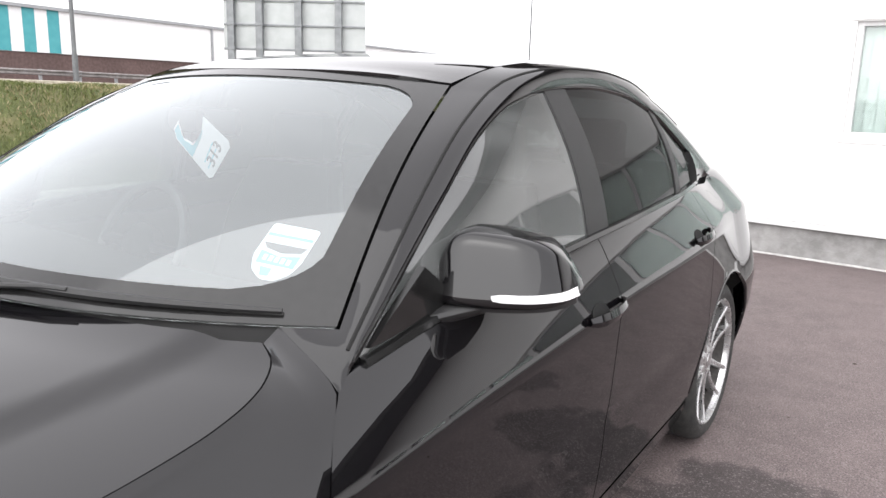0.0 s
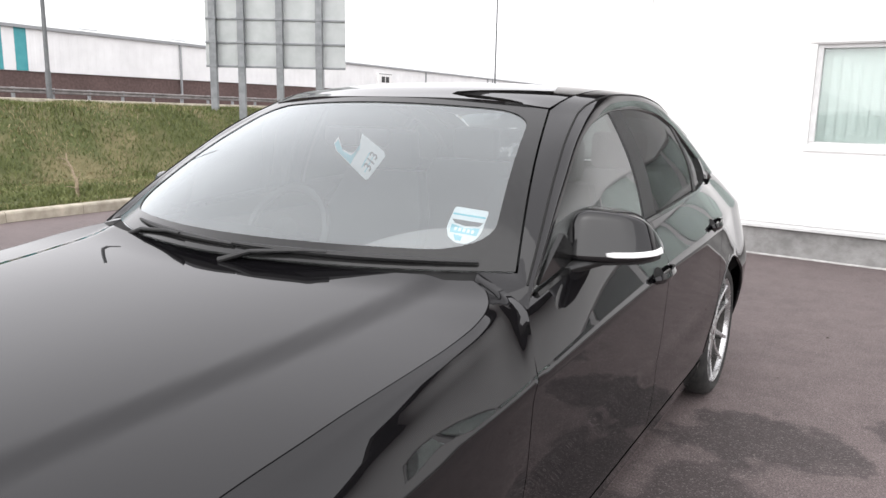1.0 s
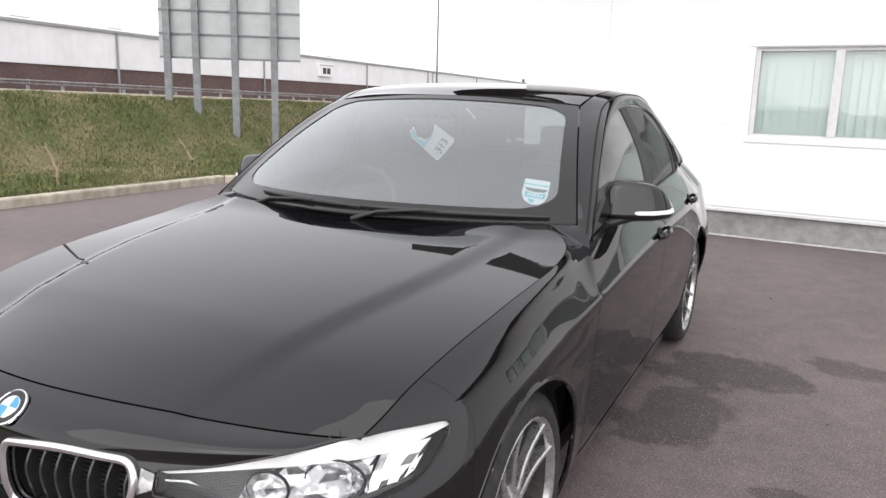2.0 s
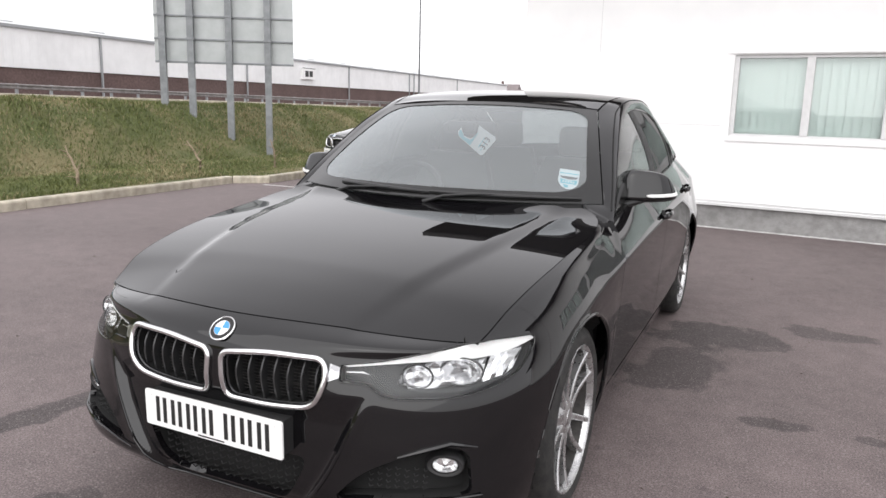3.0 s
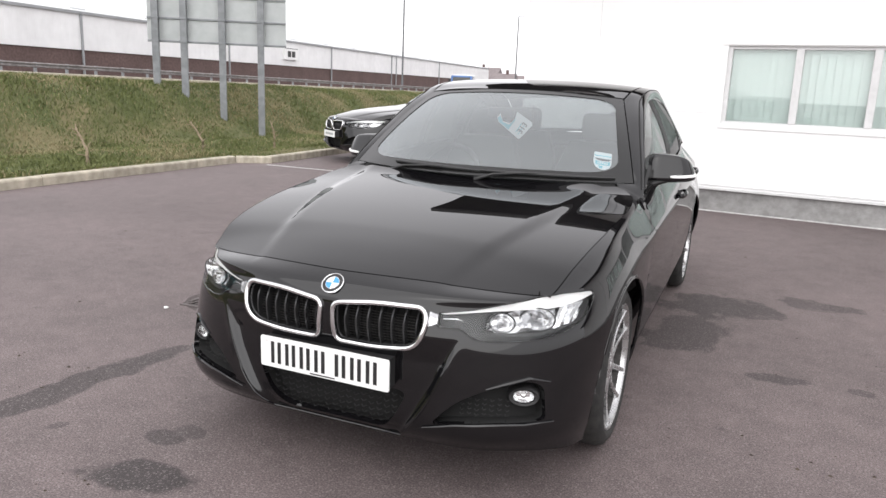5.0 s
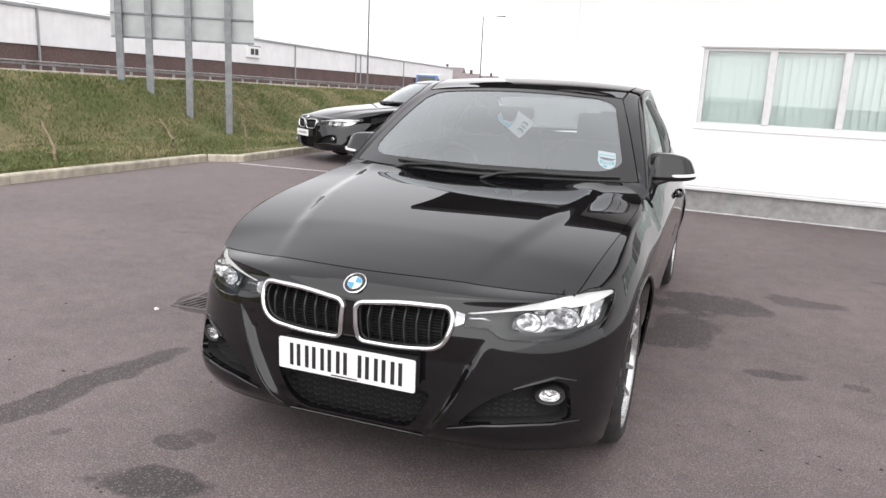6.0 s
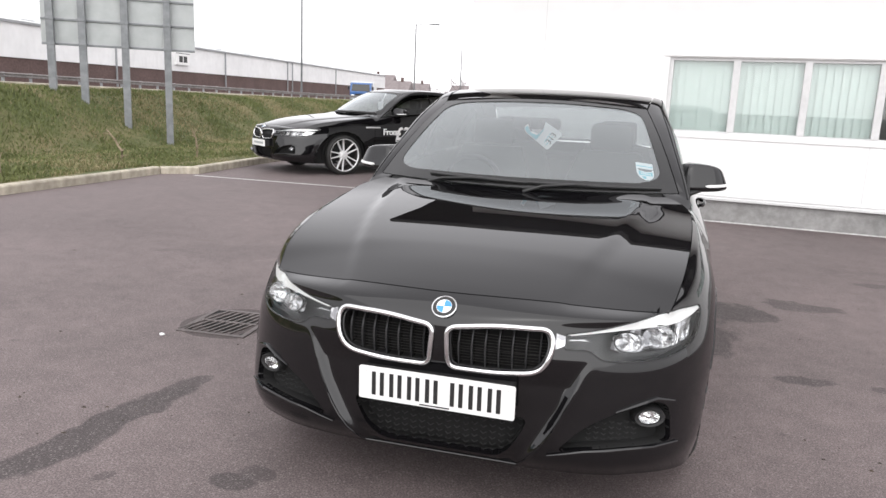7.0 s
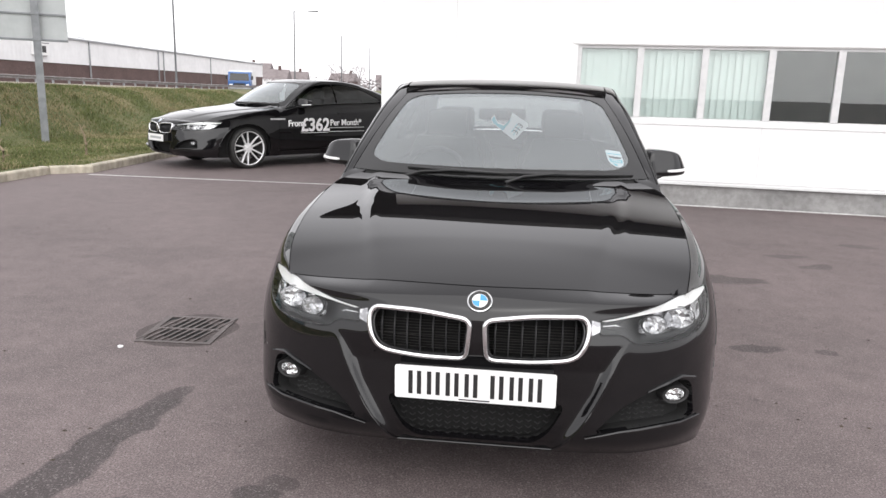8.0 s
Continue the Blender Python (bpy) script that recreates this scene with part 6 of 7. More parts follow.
tube(bm, [(0.18 * math.cos(a), 0.18 * math.sin(a), 0) for a in np.linspace(0, 2 * math.pi, 40, endpoint=False)], 0.015, 8, closed=True)
part("rim", bm, M_GLOSSBLACK, sw)
bm = bmesh.new()
lathe(bm, [(-0.03, 0.06), (0.01, 0.065), (0.025, 0.05), (0.03, 0.001)], "z", 24)
part("hub", bm, M_DASH, sw)
for a in (0, math.pi, -math.pi / 2):
    bm = bmesh.new()
    tube(bm, [(0.05 * math.cos(a), 0.05 * math.sin(a), 0), (0.172 * math.cos(a), 0.172 * math.sin(a), 0)], 0.016, 8, flat=1.0)
    part("spoke", bm, M_ALLOY if a == -math.pi / 2 else M_DASH, sw)
# headlining and door cards
bm = bmesh.new()
rows = []
for i in range(13):
    row = []
    for j in range(13):
        w = lerp(-1, 1, j / 12)
        y = roof_y(i / 12, w)
        row.append((w * (roof_x(y) - 0.02), y, lerp(roof_mid_z(y), roof_edge_z(y), abs(w) ** 2.4) - 0.03))
    rows.append(row)
sheet(bm, rows)
part("headlining", bm, mat("grey_headlining", (0.20, 0.20, 0.195), 0.9, second=(0.24, 0.24, 0.235), scale=60), CAR)
for s in (1, -1):
    part("door_card", boxes((s * 0.70 - 0.02, s * 0.70 + 0.02, 0.70, 2.4, 0.28, 0.93), bevel=0.01), M_DASH, CAR)
part("parcel_shelf", boxes((-0.62, 0.62, 2.52, 3.05, 0.98, 1.01)), M_DASH, CAR, smooth=False)
rv = new("rear_view_mirror")
rv.parent = CAR
part("mirror_body", boxes((-0.13, 0.13, 1.03, 1.06, 1.235, 1.300), bevel=0.02), M_PLASTIC, rv)
part("mirror_stem", boxes((-0.03, 0.03, 1.0, 1.03, 1.24, 1.296), bevel=0.012), M_PLASTIC, rv)


# hanging stock card and screen sticker
tag = thing("stock_card", "white and turquoise card hung from the rear-view mirror", "card", (0.062, 1.005, 1.212))
K = 0.00305
outl = [(-42, 11), (-36, 18), (-31, 5), (-19, 1), (-9, 7), (-5, 22), (23, 5), (24, 0), (3, -24), (-1, -25), (-39, 3)]
bm = bmesh.new()
prism(bm, [(x * K, z * K) for x, z in outl][::-1], -0.0006, 0.0006, "y")
part("card", bm, M_PAPER, tag, smooth=False)
bm = bmesh.new()
prism(bm, [(x * K, z * K) for x, z in [(-41, 10), (-36, 15), (-30, 3), (-19, -1), (-9, 5), (-6, 12), (-20, -10), (-38, 3)]][::-1], -0.0012, -0.0007, "y")
part("coloured_corner", bm, M_TEAL, tag, "turquoise printed corner", smooth=False)
R60 = Matrix.Rotation(radians(90), 4, "X")
letters("digits", "313", 0.043, M_INK, tag, Matrix.Translation((0.014, -0.0014, -0.052)) @ Matrix.Rotation(radians(-57), 4, "Y") @ R60, 0.0003, 0.0006)
bm = bmesh.new()
for k in range(2):
    prism(bm, [(-0.006 - 0.012 * k, -0.052 + 0.014 * k), (-0.003 - 0.012 * k, -0.054 + 0.014 * k), (0.028 - 0.012 * k, -0.006 + 0.014 * k), (0.025 - 0.012 * k, -0.004 + 0.014 * k)], -0.0012, -0.0007, "y")
part("small_print", bm, M_TEAL, tag, smooth=False)

stk = thing("screen_sticker", "white shield-shaped sticker with turquoise print inside the windscreen", "sticker", (0, 0, 0))
S0 = wind_pt(0.822, 0.215)
ex = (wind_pt(0.90, 0.222) - wind_pt(0.80, 0.222)).normalized()
ez = (wind_pt(0.845, 0.30) - wind_pt(0.845, 0.15))
ez = (ez - ex * ez.dot(ex)).normalized()
ca, sa = math.cos(radians(13)), math.sin(radians(13))
ex, ez = ex * ca - ez * sa, ex * sa + ez * ca
en = ex.cross(ez)
if en.y > 0:
    en = -en


def stick(poly, off, m, nm, lab=""):
    bm = bmesh.new()
    a = [bm.verts.new(S0 + ex * x + ez * z - en * off) for x, z in poly]
    b = [bm.verts.new(S0 + ex * x + ez * z - en * (off + 0.0004)) for x, z in poly]
    bm.faces.new(a)
    bm.faces.new(b[::-1])
    n = len(a)
    for i in range(n):
        bm.faces.new((a[i], b[i], b[(i + 1) % n], a[(i + 1) % n]))
    part(nm, bm, m, stk, lab, smooth=False)


shield = [(-0.044, 0.058), (0.044, 0.064), (0.043, -0.015), (0.035, -0.042), (0.015, -0.062), (-0.010, -0.066), (-0.034, -0.05), (-0.046, -0.02)]
stick(rounded(shield, 0.008, 3), 0.006, M_PAPER, "backing")
stick([(-0.04, 0.012), (0.04, 0.018), (0.032, 0.004), (0.0, -0.004), (-0.03, 0.0)], 0.0050, M_INK, "dark_band")
stick([(-0.042, 0.028), (0.041, 0.034), (0.041, 0.040), (-0.042, 0.034)], 0.0050, M_TEAL, "top_line")
stick([(-0.036, -0.006), (0.0, -0.012), (0.036, -0.002), (0.034, -0.030), (-0.034, -0.034)], 0.0050, M_TEAL, "printed_panel")
stick([(-0.022, -0.040), (0.0, -0.040), (0.0, -0.056), (-0.014, -0.058)], 0.0050, M_TEAL, "printed_spot")
for k in range(5):
    stick([(-0.026 + 0.011 * k, -0.026), (-0.019 + 0.011 * k, -0.026), (-0.019 + 0.011 * k, -0.014), (-0.026 + 0.011 * k, -0.014)], 0.0042, M_PAPER, "bar")


# ---- the coupe in the far bay ----
cy = curve1([(-0.85, -1.09), (0.0, 0.0), (0.63, 0.68), (1.2, 1.22), (1.7, 1.66), (2.3, 2.28), (2.81, 2.855), (3.3, 3.42), (3.85, 4.0)])
cz = curve1([(0.0, 0.0), (0.6, 0.60), (0.95, 0.945), (1.2, 1.18), (1.45, 1.41)])


def coupe_shape(p):
    return Vector((p.x * 1.045, cy(p.y), cz(p.z))) * 1.07


COUPE = thing("coupe", "gloss black two-door coupe with white price lettering, parked in a bay", "car", (-5.21, 9.59, 0), -37.6)


def reshaped(src, name=None, label="", material=None, parent=None, keep_basis=False):
    """A part of the saloon drawn out to the coupe's longer, lower form."""
    me = src.data.copy()
    m = src.matrix_basis.copy()
    p = src.parent
    while p is not None and p is not CAR:
        m = p.matrix_basis @ m
        p = p.parent
    for v in me.vertices:
        v.co = coupe_shape(m @ v.co)
    me.name = name or src.name.split(".")[0]
    if material:
        me.materials.clear()
        me.materials.append(material)
    ob = new(me.name, me)
    ob.parent = parent or COUPE
    if label or src.get("label"):
        ob["label"] = label or src["label"]
    return ob


M_CGLASS = glass("coupe_glass", (0.30, 0.34, 0.34), 1.5, 0.75)
for src in list(CAR.children):
    base = src.name.split(".")[0]
    if base in ("front_wing", "bonnet", "front_bumper", "windscreen", "screen_border", "side_skirt", "roof_panel", "side_frame", "scuttle", "boot_lid", "rear_screen", "window_seal", "belt_trim", "engine_bay_lining", "floor_pan", "dashboard", "headlining"):
        o = reshaped(src, material=M_CGLASS if base in ("rear_screen",) else None)
        o.visible_shadow = src.visible_shadow
    elif base in ("headlight", "kidney_grille", "side_intake", "fog_light", "lower_intake", "door_mirror", "bonnet_badge", "wiper", "seat"):
        e = new(base)
        e.parent = COUPE
        for c in src.children:
            if c.name.split(".")[0] in ("mesh_rib", "radiator_fins"):
                continue
            o = reshaped(c, parent=e)
            o.visible_shadow = c.visible_shadow

for side in (1, -1):
    for name, a, b in (("door", 0.634, 1.86), ("rear_quarter", 1.864, 3.0)):
        sts = stations("s", a, b, 40)
        if name == "rear_quarter":
            sts += stations("r", math.pi / 2 - 0.02, 0, 20)
        bm = shell_patch(sts, 7 if name == "door" else 0, side=side)
        cut_arch(bm)
        if name == "door":
            bend_gap(bm)
        for v in bm.verts:
            v.co = coupe_shape(v.co)
        flange(bm)
        part(name, bm, M_PAINT, COUPE)
    for name, a, b in (("door_window", 0.70, 1.80), ("quarter_window", 1.83, 2.80)):
        bm = bmesh.new()
        rows = []
        for i in range(25):
            y = lerp(a, b, i / 24)
            bz, rz = belt_z(y) + 0.006, rail_z(y)
            bx, rx = belt_x(y) - 0.02, rail_x(y) - 0.004
            rows.append([coupe_shape(Vector((side * (lerp(bx, rx, v) + 0.02 * math.sin(math.pi * v)), y, lerp(bz, rz, v)))) for v in np.linspace(0, 1, 9)])
        sheet(bm, rows)
        o = part(name, bm, M_CGLASS, COUPE)
        o.visible_shadow = False
    for y in (0.0, 3.055):
        build_wheel(side, y, 0.342, 0.342, COUPE, 5, 0.868, 0.280, M_COUPEALLOY)
    for yw in (0.0, 3.055):
        bm = bmesh.new()
        rows = []
        for k in range(25):
            a = math.pi * (k / 24 * 1.16 - 0.08)
            rows.append([(side * x, yw + 0.405 * math.cos(a), 0.350 + 0.395 * math.sin(a)) for x in (0.955, 0.80, 0.60)])
        sheet(bm, rows)
        bm.faces.new([v for v in bm.verts if abs(abs(v.co.x) - 0.60) < 1e-5])
        part("wheel_arch_liner", bm, M_VOID, COUPE, smooth=False)

# handle and wing vent on the near flank
part("door_handle", boxes((0.985, 1.020, 1.84, 2.03, 0.905, 0.930), bevel=0.006), M_PAINT, COUPE)
part("wing_vent", boxes((0.975, 1.002, 0.40, 0.70, 0.805, 0.838), bevel=0.006), M_CHROME, COUPE, "bright wing vent strip")
cp = new("number_plate")
cp.parent = COUPE
PLC = Matrix.Translation((0, -1.165, 0.50))
part("plate_sheet", boxes((-0.26, 0.26, -0.003, 0.003, -0.055, 0.055)), M_WHITE, cp, smooth=False).matrix_basis = PLC
part("plate_bracket", boxes((-0.25, 0.25, 0.003, 0.12, -0.05, 0.05)), M_PLASTIC, cp, smooth=False).matrix_basis = PLC
part("bar", boxes((-0.19, 0.19, -0.0045, -0.003, -0.018, 0.018)), M_SIGNBACK, cp, smooth=False).matrix_basis = PLC
cc = new("stock_card")
cc.parent = COUPE
bm = bmesh.new()
prism(bm, [(-0.10, -0.12), (0.06, -0.13), (0.07, 0.02), (0.11, 0.12), (0.05, 0.10), (-0.02, 0.03), (-0.11, 0.02)], 0, 0.002, "y")
o = part("card", bm, M_PAPER, cc, "pale card inside the screen", smooth=False)
o.matrix_basis = Matrix.Translation((0.05, 1.30, 1.24))

# lettering along the flank, set just proud of the doors
FL = Matrix.Rotation(radians(90), 4, "Z") @ Matrix.Rotation(radians(90), 4, "X")


def flank(y, z):
    return Matrix.Translation((1.014, y, z)) @ FL


letters("lettering", "From", 0.15, M_PAINTTEXT, COUPE, Matrix.Translation((0.012, 0, 0)) @ flank(0.74, 0.70), 0.004, 0.004)
letters("lettering", "£362", 0.315, M_PAINTTEXT, COUPE, flank(1.01, 0.612), 0.004, 0.008)
letters("lettering", "Per Month*", 0.155, M_PAINTTEXT, COUPE, flank(1.66, 0.700), 0.004, 0.002)
for y0, y1, z in ((1.03, 1.62, 0.575), (1.66, 2.47, 0.585), (1.66, 2.47, 0.655)):
    part("small_print_bar", boxes((0.99, 1.012, y0, y1, z, z + 0.007)), M_PAINTTEXT, COUPE, smooth=False)


# ---- drain, verge plants, lamps, distance ----
def drain_grate():
    d = thing("drain_grate", "dark cast iron drain grate set in the tarmac", "drain", (-1.745, 0.815, 0), 3)
    w, h = 0.180, 0.205
    part("frame", boxes((-w - 0.03, w + 0.03, -h - 0.03, -h, -0.05, 0.006), (-w - 0.03, w + 0.03, h, h + 0.03, -0.05, 0.006), (-w - 0.03, -w, -h, h, -0.05, 0.006), (w, w + 0.03, -h, h, -0.05, 0.006)), M_GRATE, d, smooth=False)
    # flat black sheet on the tarmac stands in for the pit's darkness
    part("pit", boxes((-w, w, -h, h, 0.0008, 0.0016)), M_VOID, d, smooth=False)
    for k in range(8):
        x = -w + 0.020 + k * 0.0445
        bm = bmesh.new()
        box(bm, -0.0075, 0.0075, -h * 1.02, h * 1.02, 0.0012, 0.009, bevel=0.002, m=Matrix.Translation((x, 0, 0)) @ Matrix.Rotation(radians(-14), 4, "Z"))
        part("bar", bm, M_GRATE, d, smooth=False)
    part("cross_bar", boxes((-w, w, -0.012, 0.012, 0.0014, 0.008)), M_GRATE, d, smooth=False)
    bm = bmesh.new()
    sheet(bm, [[((w + 0.0 + e) * math.cos(a) * 1.18 + 0.015 * math.sin(5 * a), (h + 0.0 + e) * math.sin(a) * 1.18 + 0.012 * math.cos(4 * a), 0.003 - 0.0025 * (e > 0)) for a in np.linspace(0, 2 * math.pi, 40, endpoint=False)] for e in (-0.06, 0.045)], True)
    part("patched_surround", bm, M_PATCH, d, "darker patched tarmac surround", smooth=False)


M_GRATE = mat("worn_cast_iron", (0.085, 0.070, 0.068), 0.55, 0.3, (0.15, 0.125, 0.12), 60, grime=0.3)
M_PATCH = mat("patched_tarmac", (0.062, 0.050, 0.049), 0.9, second=(0.12, 0.097, 0.095), scale=90, bump=0.6, grime=0.2)
drain_grate()


def litter(x, y, z, s):
    bm = bmesh.new()
    bmesh.ops.create_icosphere(bm, subdivisions=2, radius=s)
    for v in bm.verts:
        v.co *= 1 + 0.35 * noise.noise(v.co * 60 + Vector((x, y, 0)))
        v.co.z *= 0.45
    solo("litter", bm, M_WHITE, "small white scrap of litter on the ground", "litter", (x, y, z + s * 0.25), smooth=True)


litter(-1.97, 0.48, 0, 0.016)
litter(-7.05, 5.30, 0, 0.02)
litter(-8.35, 3.35, 0.13, 0.05)


def stalk(x, y, h, lean):
    """A dead, bent plant stem with a few broken side shoots."""
    random.seed(int(x * 100 + y * 10))
    s = thing("dead_stalk", "dry broken plant stem in the grass", "plant", (x, y, 0.08), group="dead stalks")
    bm = bmesh.new()
    pts = [Vector((0, 0, -0.03))]
    for i in range(7):
        pts.append(pts[-1] + Vector((random.uniform(-0.02, 0.02) + lean * (i > 2) * 0.055, random.uniform(-0.02, 0.02), h / 7)))
    tube(bm, pts, [0.030 - 0.003 * i for i in range(8)], 6)
    part("stem", bm, M_STALK, s)
    for k in range(5):
        bm = bmesh.new()
        a = pts[2 + k % 5]
        d = Vector((random.uniform(-1, 1), random.uniform(-1, 1), random.uniform(0.2, 1))).normalized()
        tube(bm, [a, a + d * 0.08, a + d * 0.15 + Vector((0, 0, -0.02))], [0.008, 0.006, 0.002], 4)
        part("shoot", bm, M_STALK, s)


stalk(-7.62, 4.90, 0.62, -1)
stalk(-7.72, 7.42, 0.60, -1)
stalk(-7.35, 9.0, 0.60, -0.4)
stalk(-7.62, 2.6, 0.5, -0.6)
random.seed(5)


def grass_tufts(name, label, n, x_of, y_of, h, mats, seed):
    """Many bent blades, joined."""
    rng = np.random.RandomState(seed)
    vs, fs, mi = [], [], []
    for i in range(n):
        x, y = x_of(rng), y_of(rng)
        if x > kerb_x(y) - 0.14:
            continue
        z = bank_height(x, y) - 0.01
        a = rng.uniform(0, 2 * math.pi)
        k = h * rng.uniform(0.5, 1.3) * (0.75 + 0.6 * noise.noise(Vector((x * 0.8, y * 0.8, 7))))
        lx, ly = rng.normal(0, 0.45) * k, rng.normal(0, 0.45) * k
        w = 0.006 * rng.uniform(0.7, 1.6) * (1 + max(0, (-9 - x)) * 0.10)
        dx, dy = w * math.cos(a), w * math.sin(a)
        b = len(vs)
        vs += [(x - dx, y - dy, z), (x + dx, y + dy, z), (x + dx * 0.7 + lx * 0.4, y + dy * 0.7 + ly * 0.4, z + k * 0.62), (x - dx * 0.7 + lx * 0.4, y - dy * 0.7 + ly * 0.4, z + k * 0.62), (x + lx, y + ly, z + k * 0.95)]
        fs += [(b, b + 1, b + 2, b + 3), (b + 3, b + 2, b + 4)]
        dry = noise.noise(Vector((x * 0.55, y * 0.55, 1))) + rng.normal(0, 0.30)
        m = 2 if dry > 0.30 else 1 if rng.rand() < 0.4 else 0
        mi += [m, m]
    me = bpy.data.meshes.new(name)
    me.from_pydata(vs, [], fs)
    for m in mats:
        me.materials.append(m)
    me.polygons.foreach_set("material_index", mi)
    return tagged(new(name, me), label, "grass", kind="stuff")


def blade(name, c, d):
    m = mat(name, c, 0.7, second=d, scale=3)
    return m


BLADES = [blade("green_blade", (0.102, 0.122, 0.035), (0.143, 0.160, 0.050)), blade("dark_blade", (0.078, 0.097, 0.029), (0.115, 0.13, 0.042)), blade("straw_blade", (0.235, 0.198, 0.105), (0.30, 0.255, 0.14))]
grass_tufts("grass", "rough green and straw grass blades by the kerb", 120000, lambda r: -7.2 - 5.2 * r.rand() ** 1.2, lambda r: -1 + 20 * r.rand(), 0.085, BLADES, 3)
grass_tufts("grass", "rough green grass blades where the kerb steps in", 9000, lambda r: -6.4 - 1.0 * r.rand(), lambda r: 7.2 + 6.5 * r.rand(), 0.075, BLADES, 5)
grass_tufts("grass", "rough green and straw grass blades on the bank", 110000, lambda r: -11.5 - 5.5 * r.rand(), lambda r: 0 + 34 * r.rand(), 0.12, BLADES, 4)

lamp_post(-30.15, 60.0, 10.5, 0.6)
lamp_post(-27.3, 85.0, 9.4, 0.6, (2.0, 0.3))
lamp_post(-29.0, 115.0, 8.9, 0.5)
lamp_post(-30.7, 145.0, 8.8, 0.4)
lamp_post(-27.4, 16.5, 9.0, 1.2)


M_LORRYBLUE = mat("blue_cab_paint", (0.035, 0.11, 0.30), 0.3, second=(0.045, 0.13, 0.34), scale=8, grime=0.2)


def build_lorry(x, y, z, rz):
    """A small tipper lorry on the road: blue cab, pale box body."""
    t = thing("lorry", "small lorry with blue cab and pale box body on road", "lorry", (x, y, z), rz)
    t.matrix_basis = t.matrix_basis @ Matrix.Diagonal((1.18, 1.18, 0.98, 1))
    bm = bmesh.new()
    prism(bm, rounded([(-1.75, 0.42), (-1.80, 1.15), (-1.45, 2.05), (-1.30, 2.16), (0.0, 2.16), (0.0, 0.42)], [0.08, 0.06, 0.08, 0.08, 0.06, 0.04], 4), -0.98, 0.98, "x")
    cab = part("cab", bm, M_LORRYBLUE, t)
    bm = bmesh.new()
    sheet(bm, [[(-0.86, -1.795, 1.24), (0.86, -1.795, 1.24)], [(-0.80, -1.49, 2.00), (0.80, -1.49, 2.00)]])
    part("windscreen", bm, M_GLOSSBLACK, cab, smooth=False)
    for s in (-1, 1):
        bm = bmesh.new()
        prism(bm, [(-1.50, 1.28), (-0.35, 1.28), (-0.35, 1.98), (-1.30, 1.98)], s * 0.982, s * 0.990, "x")
        part("side_window", bm, M_GLOSSBLACK, cab, smooth=False)
        part("headlamp", boxes((s * 0.72 - 0.14, s * 0.72 + 0.14, -1.83, -1.76, 0.68, 0.86), bevel=0.02), M_WHITE, cab, smooth=False)
        part("mirror", boxes((s * 1.12 - 0.08, s * 1.12 + 0.08, -1.62, -1.54, 1.35, 1.75), bevel=0.02), M_PLASTIC, cab, smooth=False)
    part("bumper", boxes((-0.98, 0.98, -1.90, -1.74, 0.36, 0.62), bevel=0.03), M_SIGNBACK, t, smooth=False)
    part("grille", boxes((-0.5, 0.5, -1.815, -1.77, 0.70, 0.95), bevel=0.01), M_PLASTIC, cab, smooth=False)
    part("box_body", boxes((-1.05, 1.05, 0.12, 3.9, 0.78, 2.30), bevel=0.03), M_CLAD, t, smooth=False)
    part("chassis", boxes((-0.45, 0.45, -1.5, 3.8, 0.45, 0.80)), M_IRON, t, smooth=False)
    for yy in (-1.05, 2.6):
        for s in (-1, 1):
            bm = bmesh.new()
            lathe(bm, [(-0.12, 0.10), (-0.12, 0.34), (-0.08, 0.38), (0.08, 0.38), (0.12, 0.34), (0.12, 0.20), (0.06, 0.18), (0.06, 0.02)], "x", 24, (s * 0.84, yy, 0.38))
            part("wheel", bm, M_RUBBER, t)
    return t


build_lorry(-30.5, 76.0, 0.58, 16)


def house(x, y, w, d, h, rz, wall_m):
    b = thing("house", "distant pale house with a tiled pitched roof", "house", (x, y, -0.5), rz, group="distant houses")
    part("wall", boxes((-w / 2, w / 2, -d / 2, d / 2, 0, h)), wall_m, b, smooth=False)
    bm = bmesh.new()
    a = [bm.verts.new(p) for p in ((-w / 2 - 0.3, -d / 2 - 0.3, h), (w / 2 + 0.3, -d / 2 - 0.3, h), (w / 2 + 0.3, d / 2 + 0.3, h), (-w / 2 - 0.3, d / 2 + 0.3, h), (-w / 2 - 0.3, 0, h + d * 0.42), (w / 2 + 0.3, 0, h + d * 0.42))]
    for f in ((0, 1, 5, 4), (2, 3, 4, 5), (1, 2, 5), (3, 0, 4), (3, 2, 1, 0)):
        bm.faces.new([a[i] for i in f])
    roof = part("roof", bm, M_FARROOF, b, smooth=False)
    part("chimney", boxes((w * 0.25, w * 0.25 + 0.9, -0.4, 0.4, h + d * 0.2, h + d * 0.42 + 1.2)), M_BRICK, roof, smooth=False)
    for k in range(int(w // 3)):
        for z in (1.0, 3.6):
            if z + 1.3 < h:
                part("window", boxes((-w / 2 + 0.8 + 3 * k, -w / 2 + 2.2 + 3 * k, -d / 2 - 0.06, -d / 2 + 0.02, z, z + 1.3)), M_GLOSSBLACK, b, smooth=False)


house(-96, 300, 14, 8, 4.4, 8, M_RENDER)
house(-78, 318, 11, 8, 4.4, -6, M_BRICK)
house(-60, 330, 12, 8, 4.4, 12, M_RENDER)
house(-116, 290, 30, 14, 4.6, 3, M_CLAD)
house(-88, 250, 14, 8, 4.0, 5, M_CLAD)


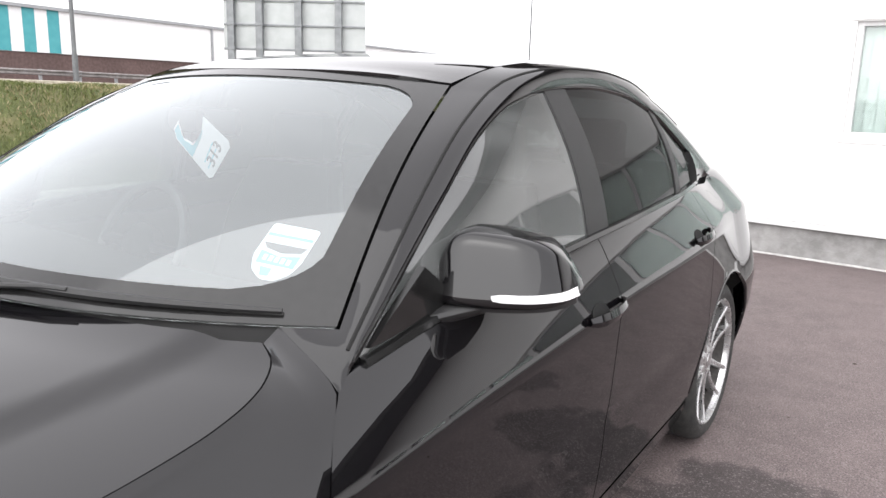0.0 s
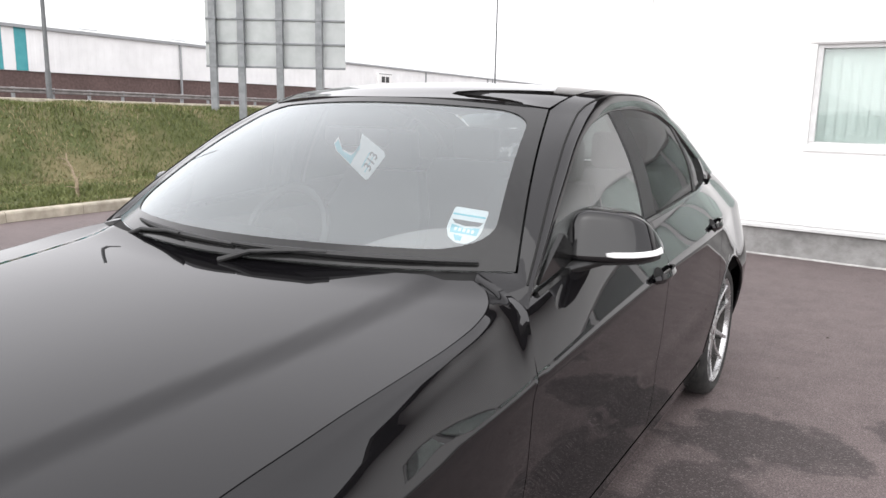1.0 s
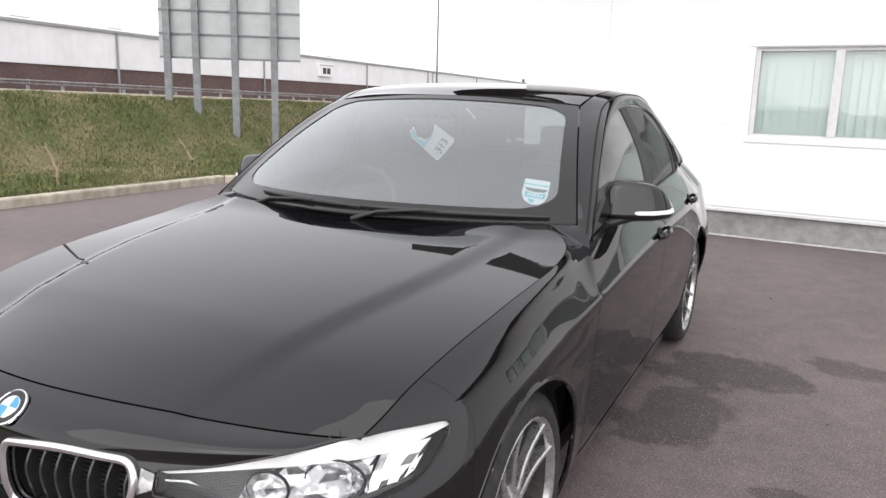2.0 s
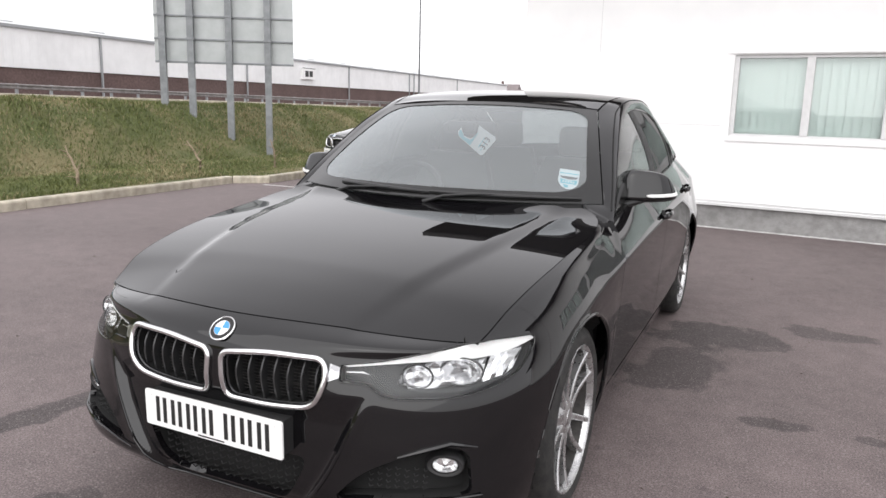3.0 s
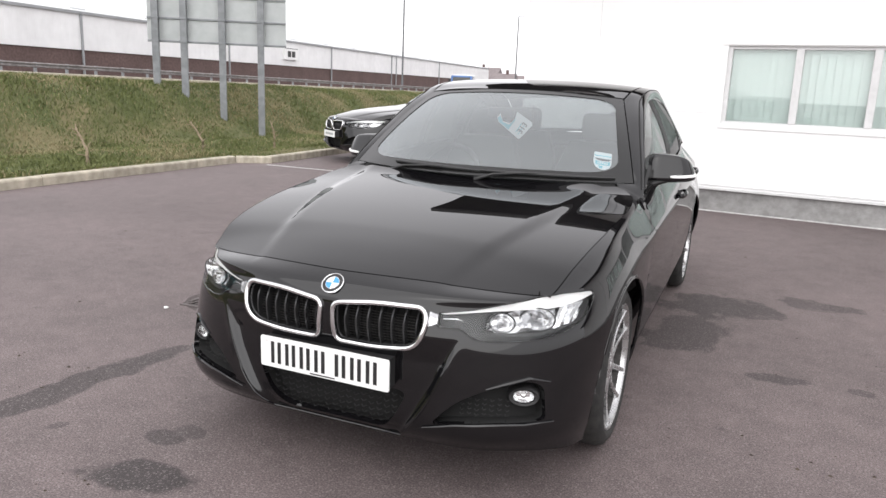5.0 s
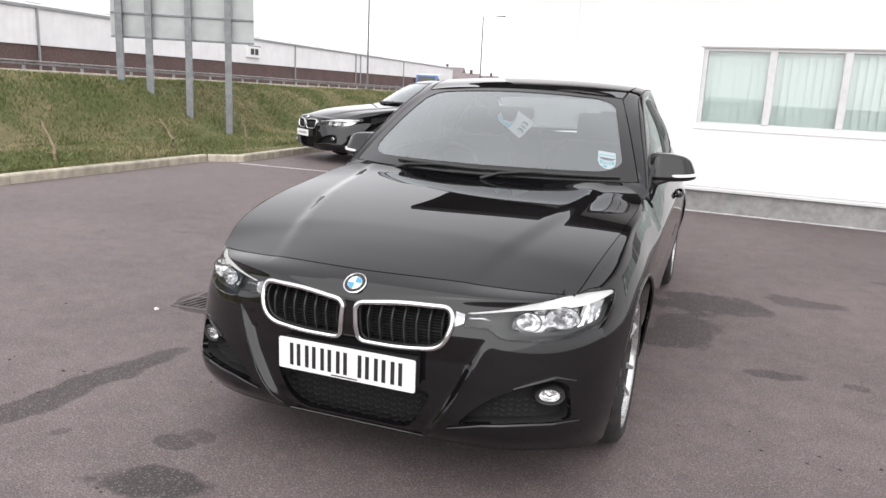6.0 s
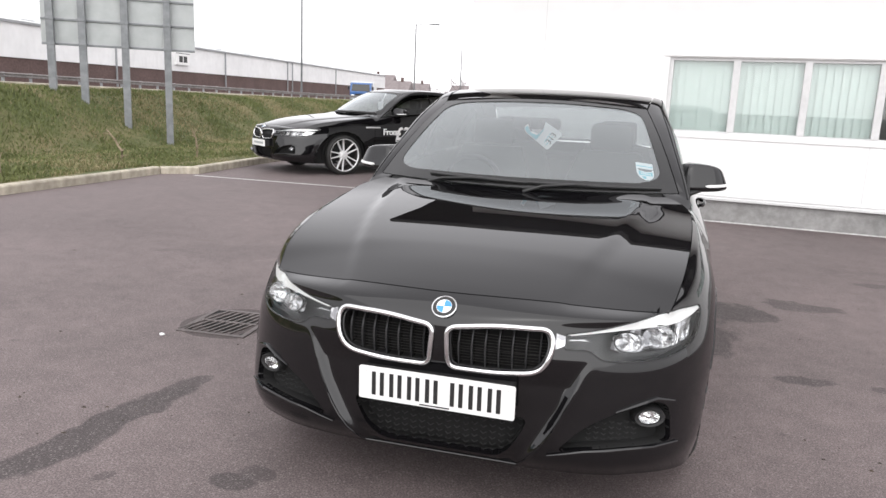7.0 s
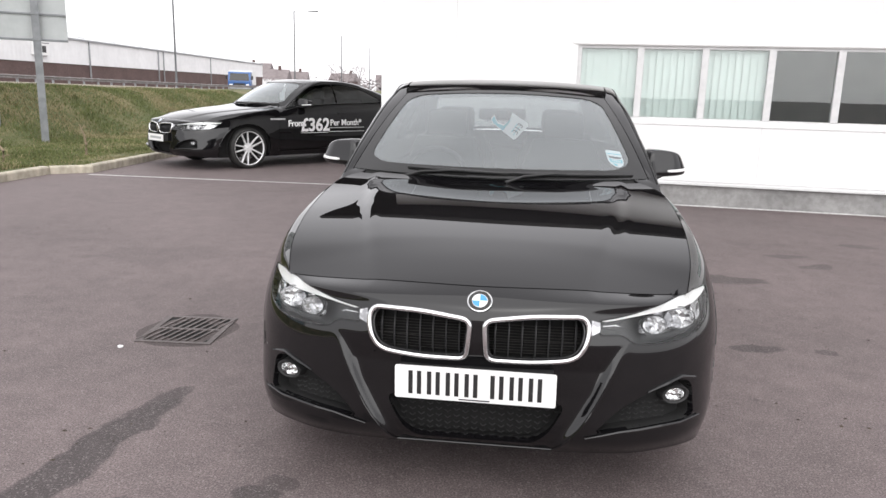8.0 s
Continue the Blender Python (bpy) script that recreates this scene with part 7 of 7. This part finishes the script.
def bare_tree(x, y, h, seed):
    """A leafless far tree: tapered trunk, forking limbs and a haze of twigs."""
    random.seed(seed)
    t = thing("bare_tree", "distant bare winter tree", "tree", (x, y, -0.5), group="distant trees")
    bm = bmesh.new()
    tube(bm, [(0, 0, 0), (0.1, 0, h * 0.3), (0, 0.1, h * 0.55)], [h * 0.03, h * 0.022, h * 0.012], 6)
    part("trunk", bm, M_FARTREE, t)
    bm = bmesh.new()

    def limb(p, d, L, r, depth):
        q = p + d * L
        tube(bm, [p, lerp(p, q, 0.5) + Vector((random.uniform(-.05, .05), random.uniform(-.05, .05), 0)) * L, q], [r, r * 0.8, r * 0.55], 4, caps=False)
        if depth:
            for _ in range(3 if depth > 1 else 4):
                e = (d + Vector((random.gauss(0, 0.5), random.gauss(0, 0.5), random.gauss(0.15, 0.35)))).normalized()
                limb(q, e, L * random.uniform(0.6, 0.8), r * 0.55, depth - 1)
    for k in range(5):
        a = 2 * math.pi * k / 5 + random.random()
        limb(Vector((0, 0, h * random.uniform(0.25, 0.5))), Vector((math.cos(a) * 0.7, math.sin(a) * 0.7, 0.9)).normalized(), h * 0.2, h * 0.016, 3)
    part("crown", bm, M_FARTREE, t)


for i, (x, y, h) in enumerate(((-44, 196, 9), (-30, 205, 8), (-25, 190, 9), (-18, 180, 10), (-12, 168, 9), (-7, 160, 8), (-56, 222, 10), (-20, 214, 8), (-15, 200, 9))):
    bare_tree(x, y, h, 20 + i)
random.seed(9)


def hedge_line():
    """Low wood along the horizon, its colour paled towards haze."""
    rng = np.random.RandomState(8)
    vs, fs = [], []
    for i in range(32000):
        a = radians(rng.uniform(-75, 60))
        r = rng.uniform(255, 300)
        x, y = r * math.sin(a), r * math.cos(a)
        z = rng.rand() ** 1.5 * (5.0 + 3.0 * noise.noise(Vector((x * 0.03, y * 0.03, 0))) + 1.2 * noise.noise(Vector((x * 0.2, y * 0.2, 4)))) - 0.5
        s = rng.uniform(0.25, 0.7)
        b = len(vs)
        q = rng.normal(0, s, (3, 3))
        vs += [(x + v[0], y + v[1], z + v[2] * 0.6) for v in q]
        fs.append((b, b + 1, b + 2))
    me = bpy.data.meshes.new("far_wood")
    me.from_pydata(vs, [], fs)
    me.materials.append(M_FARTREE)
    tagged(new("far_wood", me), "leafless wood along the horizon, its colour paled by haze", "trees", kind="stuff")


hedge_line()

# small white name board on the warehouse
nb = new("name_board")
nb.parent = warehouse
nb["label"] = "white name board with dark bars"
nb.matrix_basis = pose(72.9, 0, 4.08)
part("board", boxes((-1.3, 1.3, -0.35, -0.105, -0.55, 0.55)), M_WHITE, nb, smooth=False)
for x0, x1 in ((-0.75, -0.08), (0.08, 0.75)):
    part("bar", boxes((x0, x1, -0.36, -0.35, -0.3, 0.3)), M_INK, nb, smooth=False)
part("top_bar", boxes((-1.3, 1.3, -0.36, -0.35, 0.52, 0.58)), M_INK, nb, smooth=False)


def loose_grit():
    """Leaf crumbs and small stones, thinly strewn and gathered in a few drifts."""
    rng = np.random.RandomState(21)
    drifts = [(-0.55, -1.25, 0.22), (0.35, -1.15, 0.25), (1.3, -0.9, 0.3), (1.5, 0.2, 0.3), (-1.4, -0.6, 0.3), (1.9, 1.4, 0.5)]
    vs, fs = [], []
    for i in range(330):
        if i < 150:
            cx, cy, r = drifts[i % len(drifts)]
            x, y = cx + rng.normal(0, r), cy + rng.normal(0, r * 0.5)
        else:
            x, y = rng.uniform(-4.5, 4.5), rng.uniform(-1.9, 4.5)
        if abs(x) < 0.86 and -0.72 < y < 4:
            continue
        a = rng.uniform(0, 2 * math.pi)
        k = 0.0035 + 0.010 * rng.rand() ** 3
        b = len(vs)
        for j in range(5):
            t = a + j * 2 * math.pi / 5
            m = k * rng.uniform(0.5, 1.2)
            vs.append((x + m * math.cos(t), y + m * math.sin(t) * 0.8, 0.0005))
        vs.append((x, y, 0.0005 + k * rng.uniform(0.3, 0.6)))
        fs += [(b + j, b + (j + 1) % 5, b + 5) for j in range(5)]
    me = bpy.data.meshes.new("loose_grit")
    me.from_pydata(vs, [], fs)
    me.materials.append(M_GRIT)
    return tagged(new("loose_grit", me), "dark leaf crumbs and grit strewn on the tarmac", "grit", kind="stuff")


loose_grit()
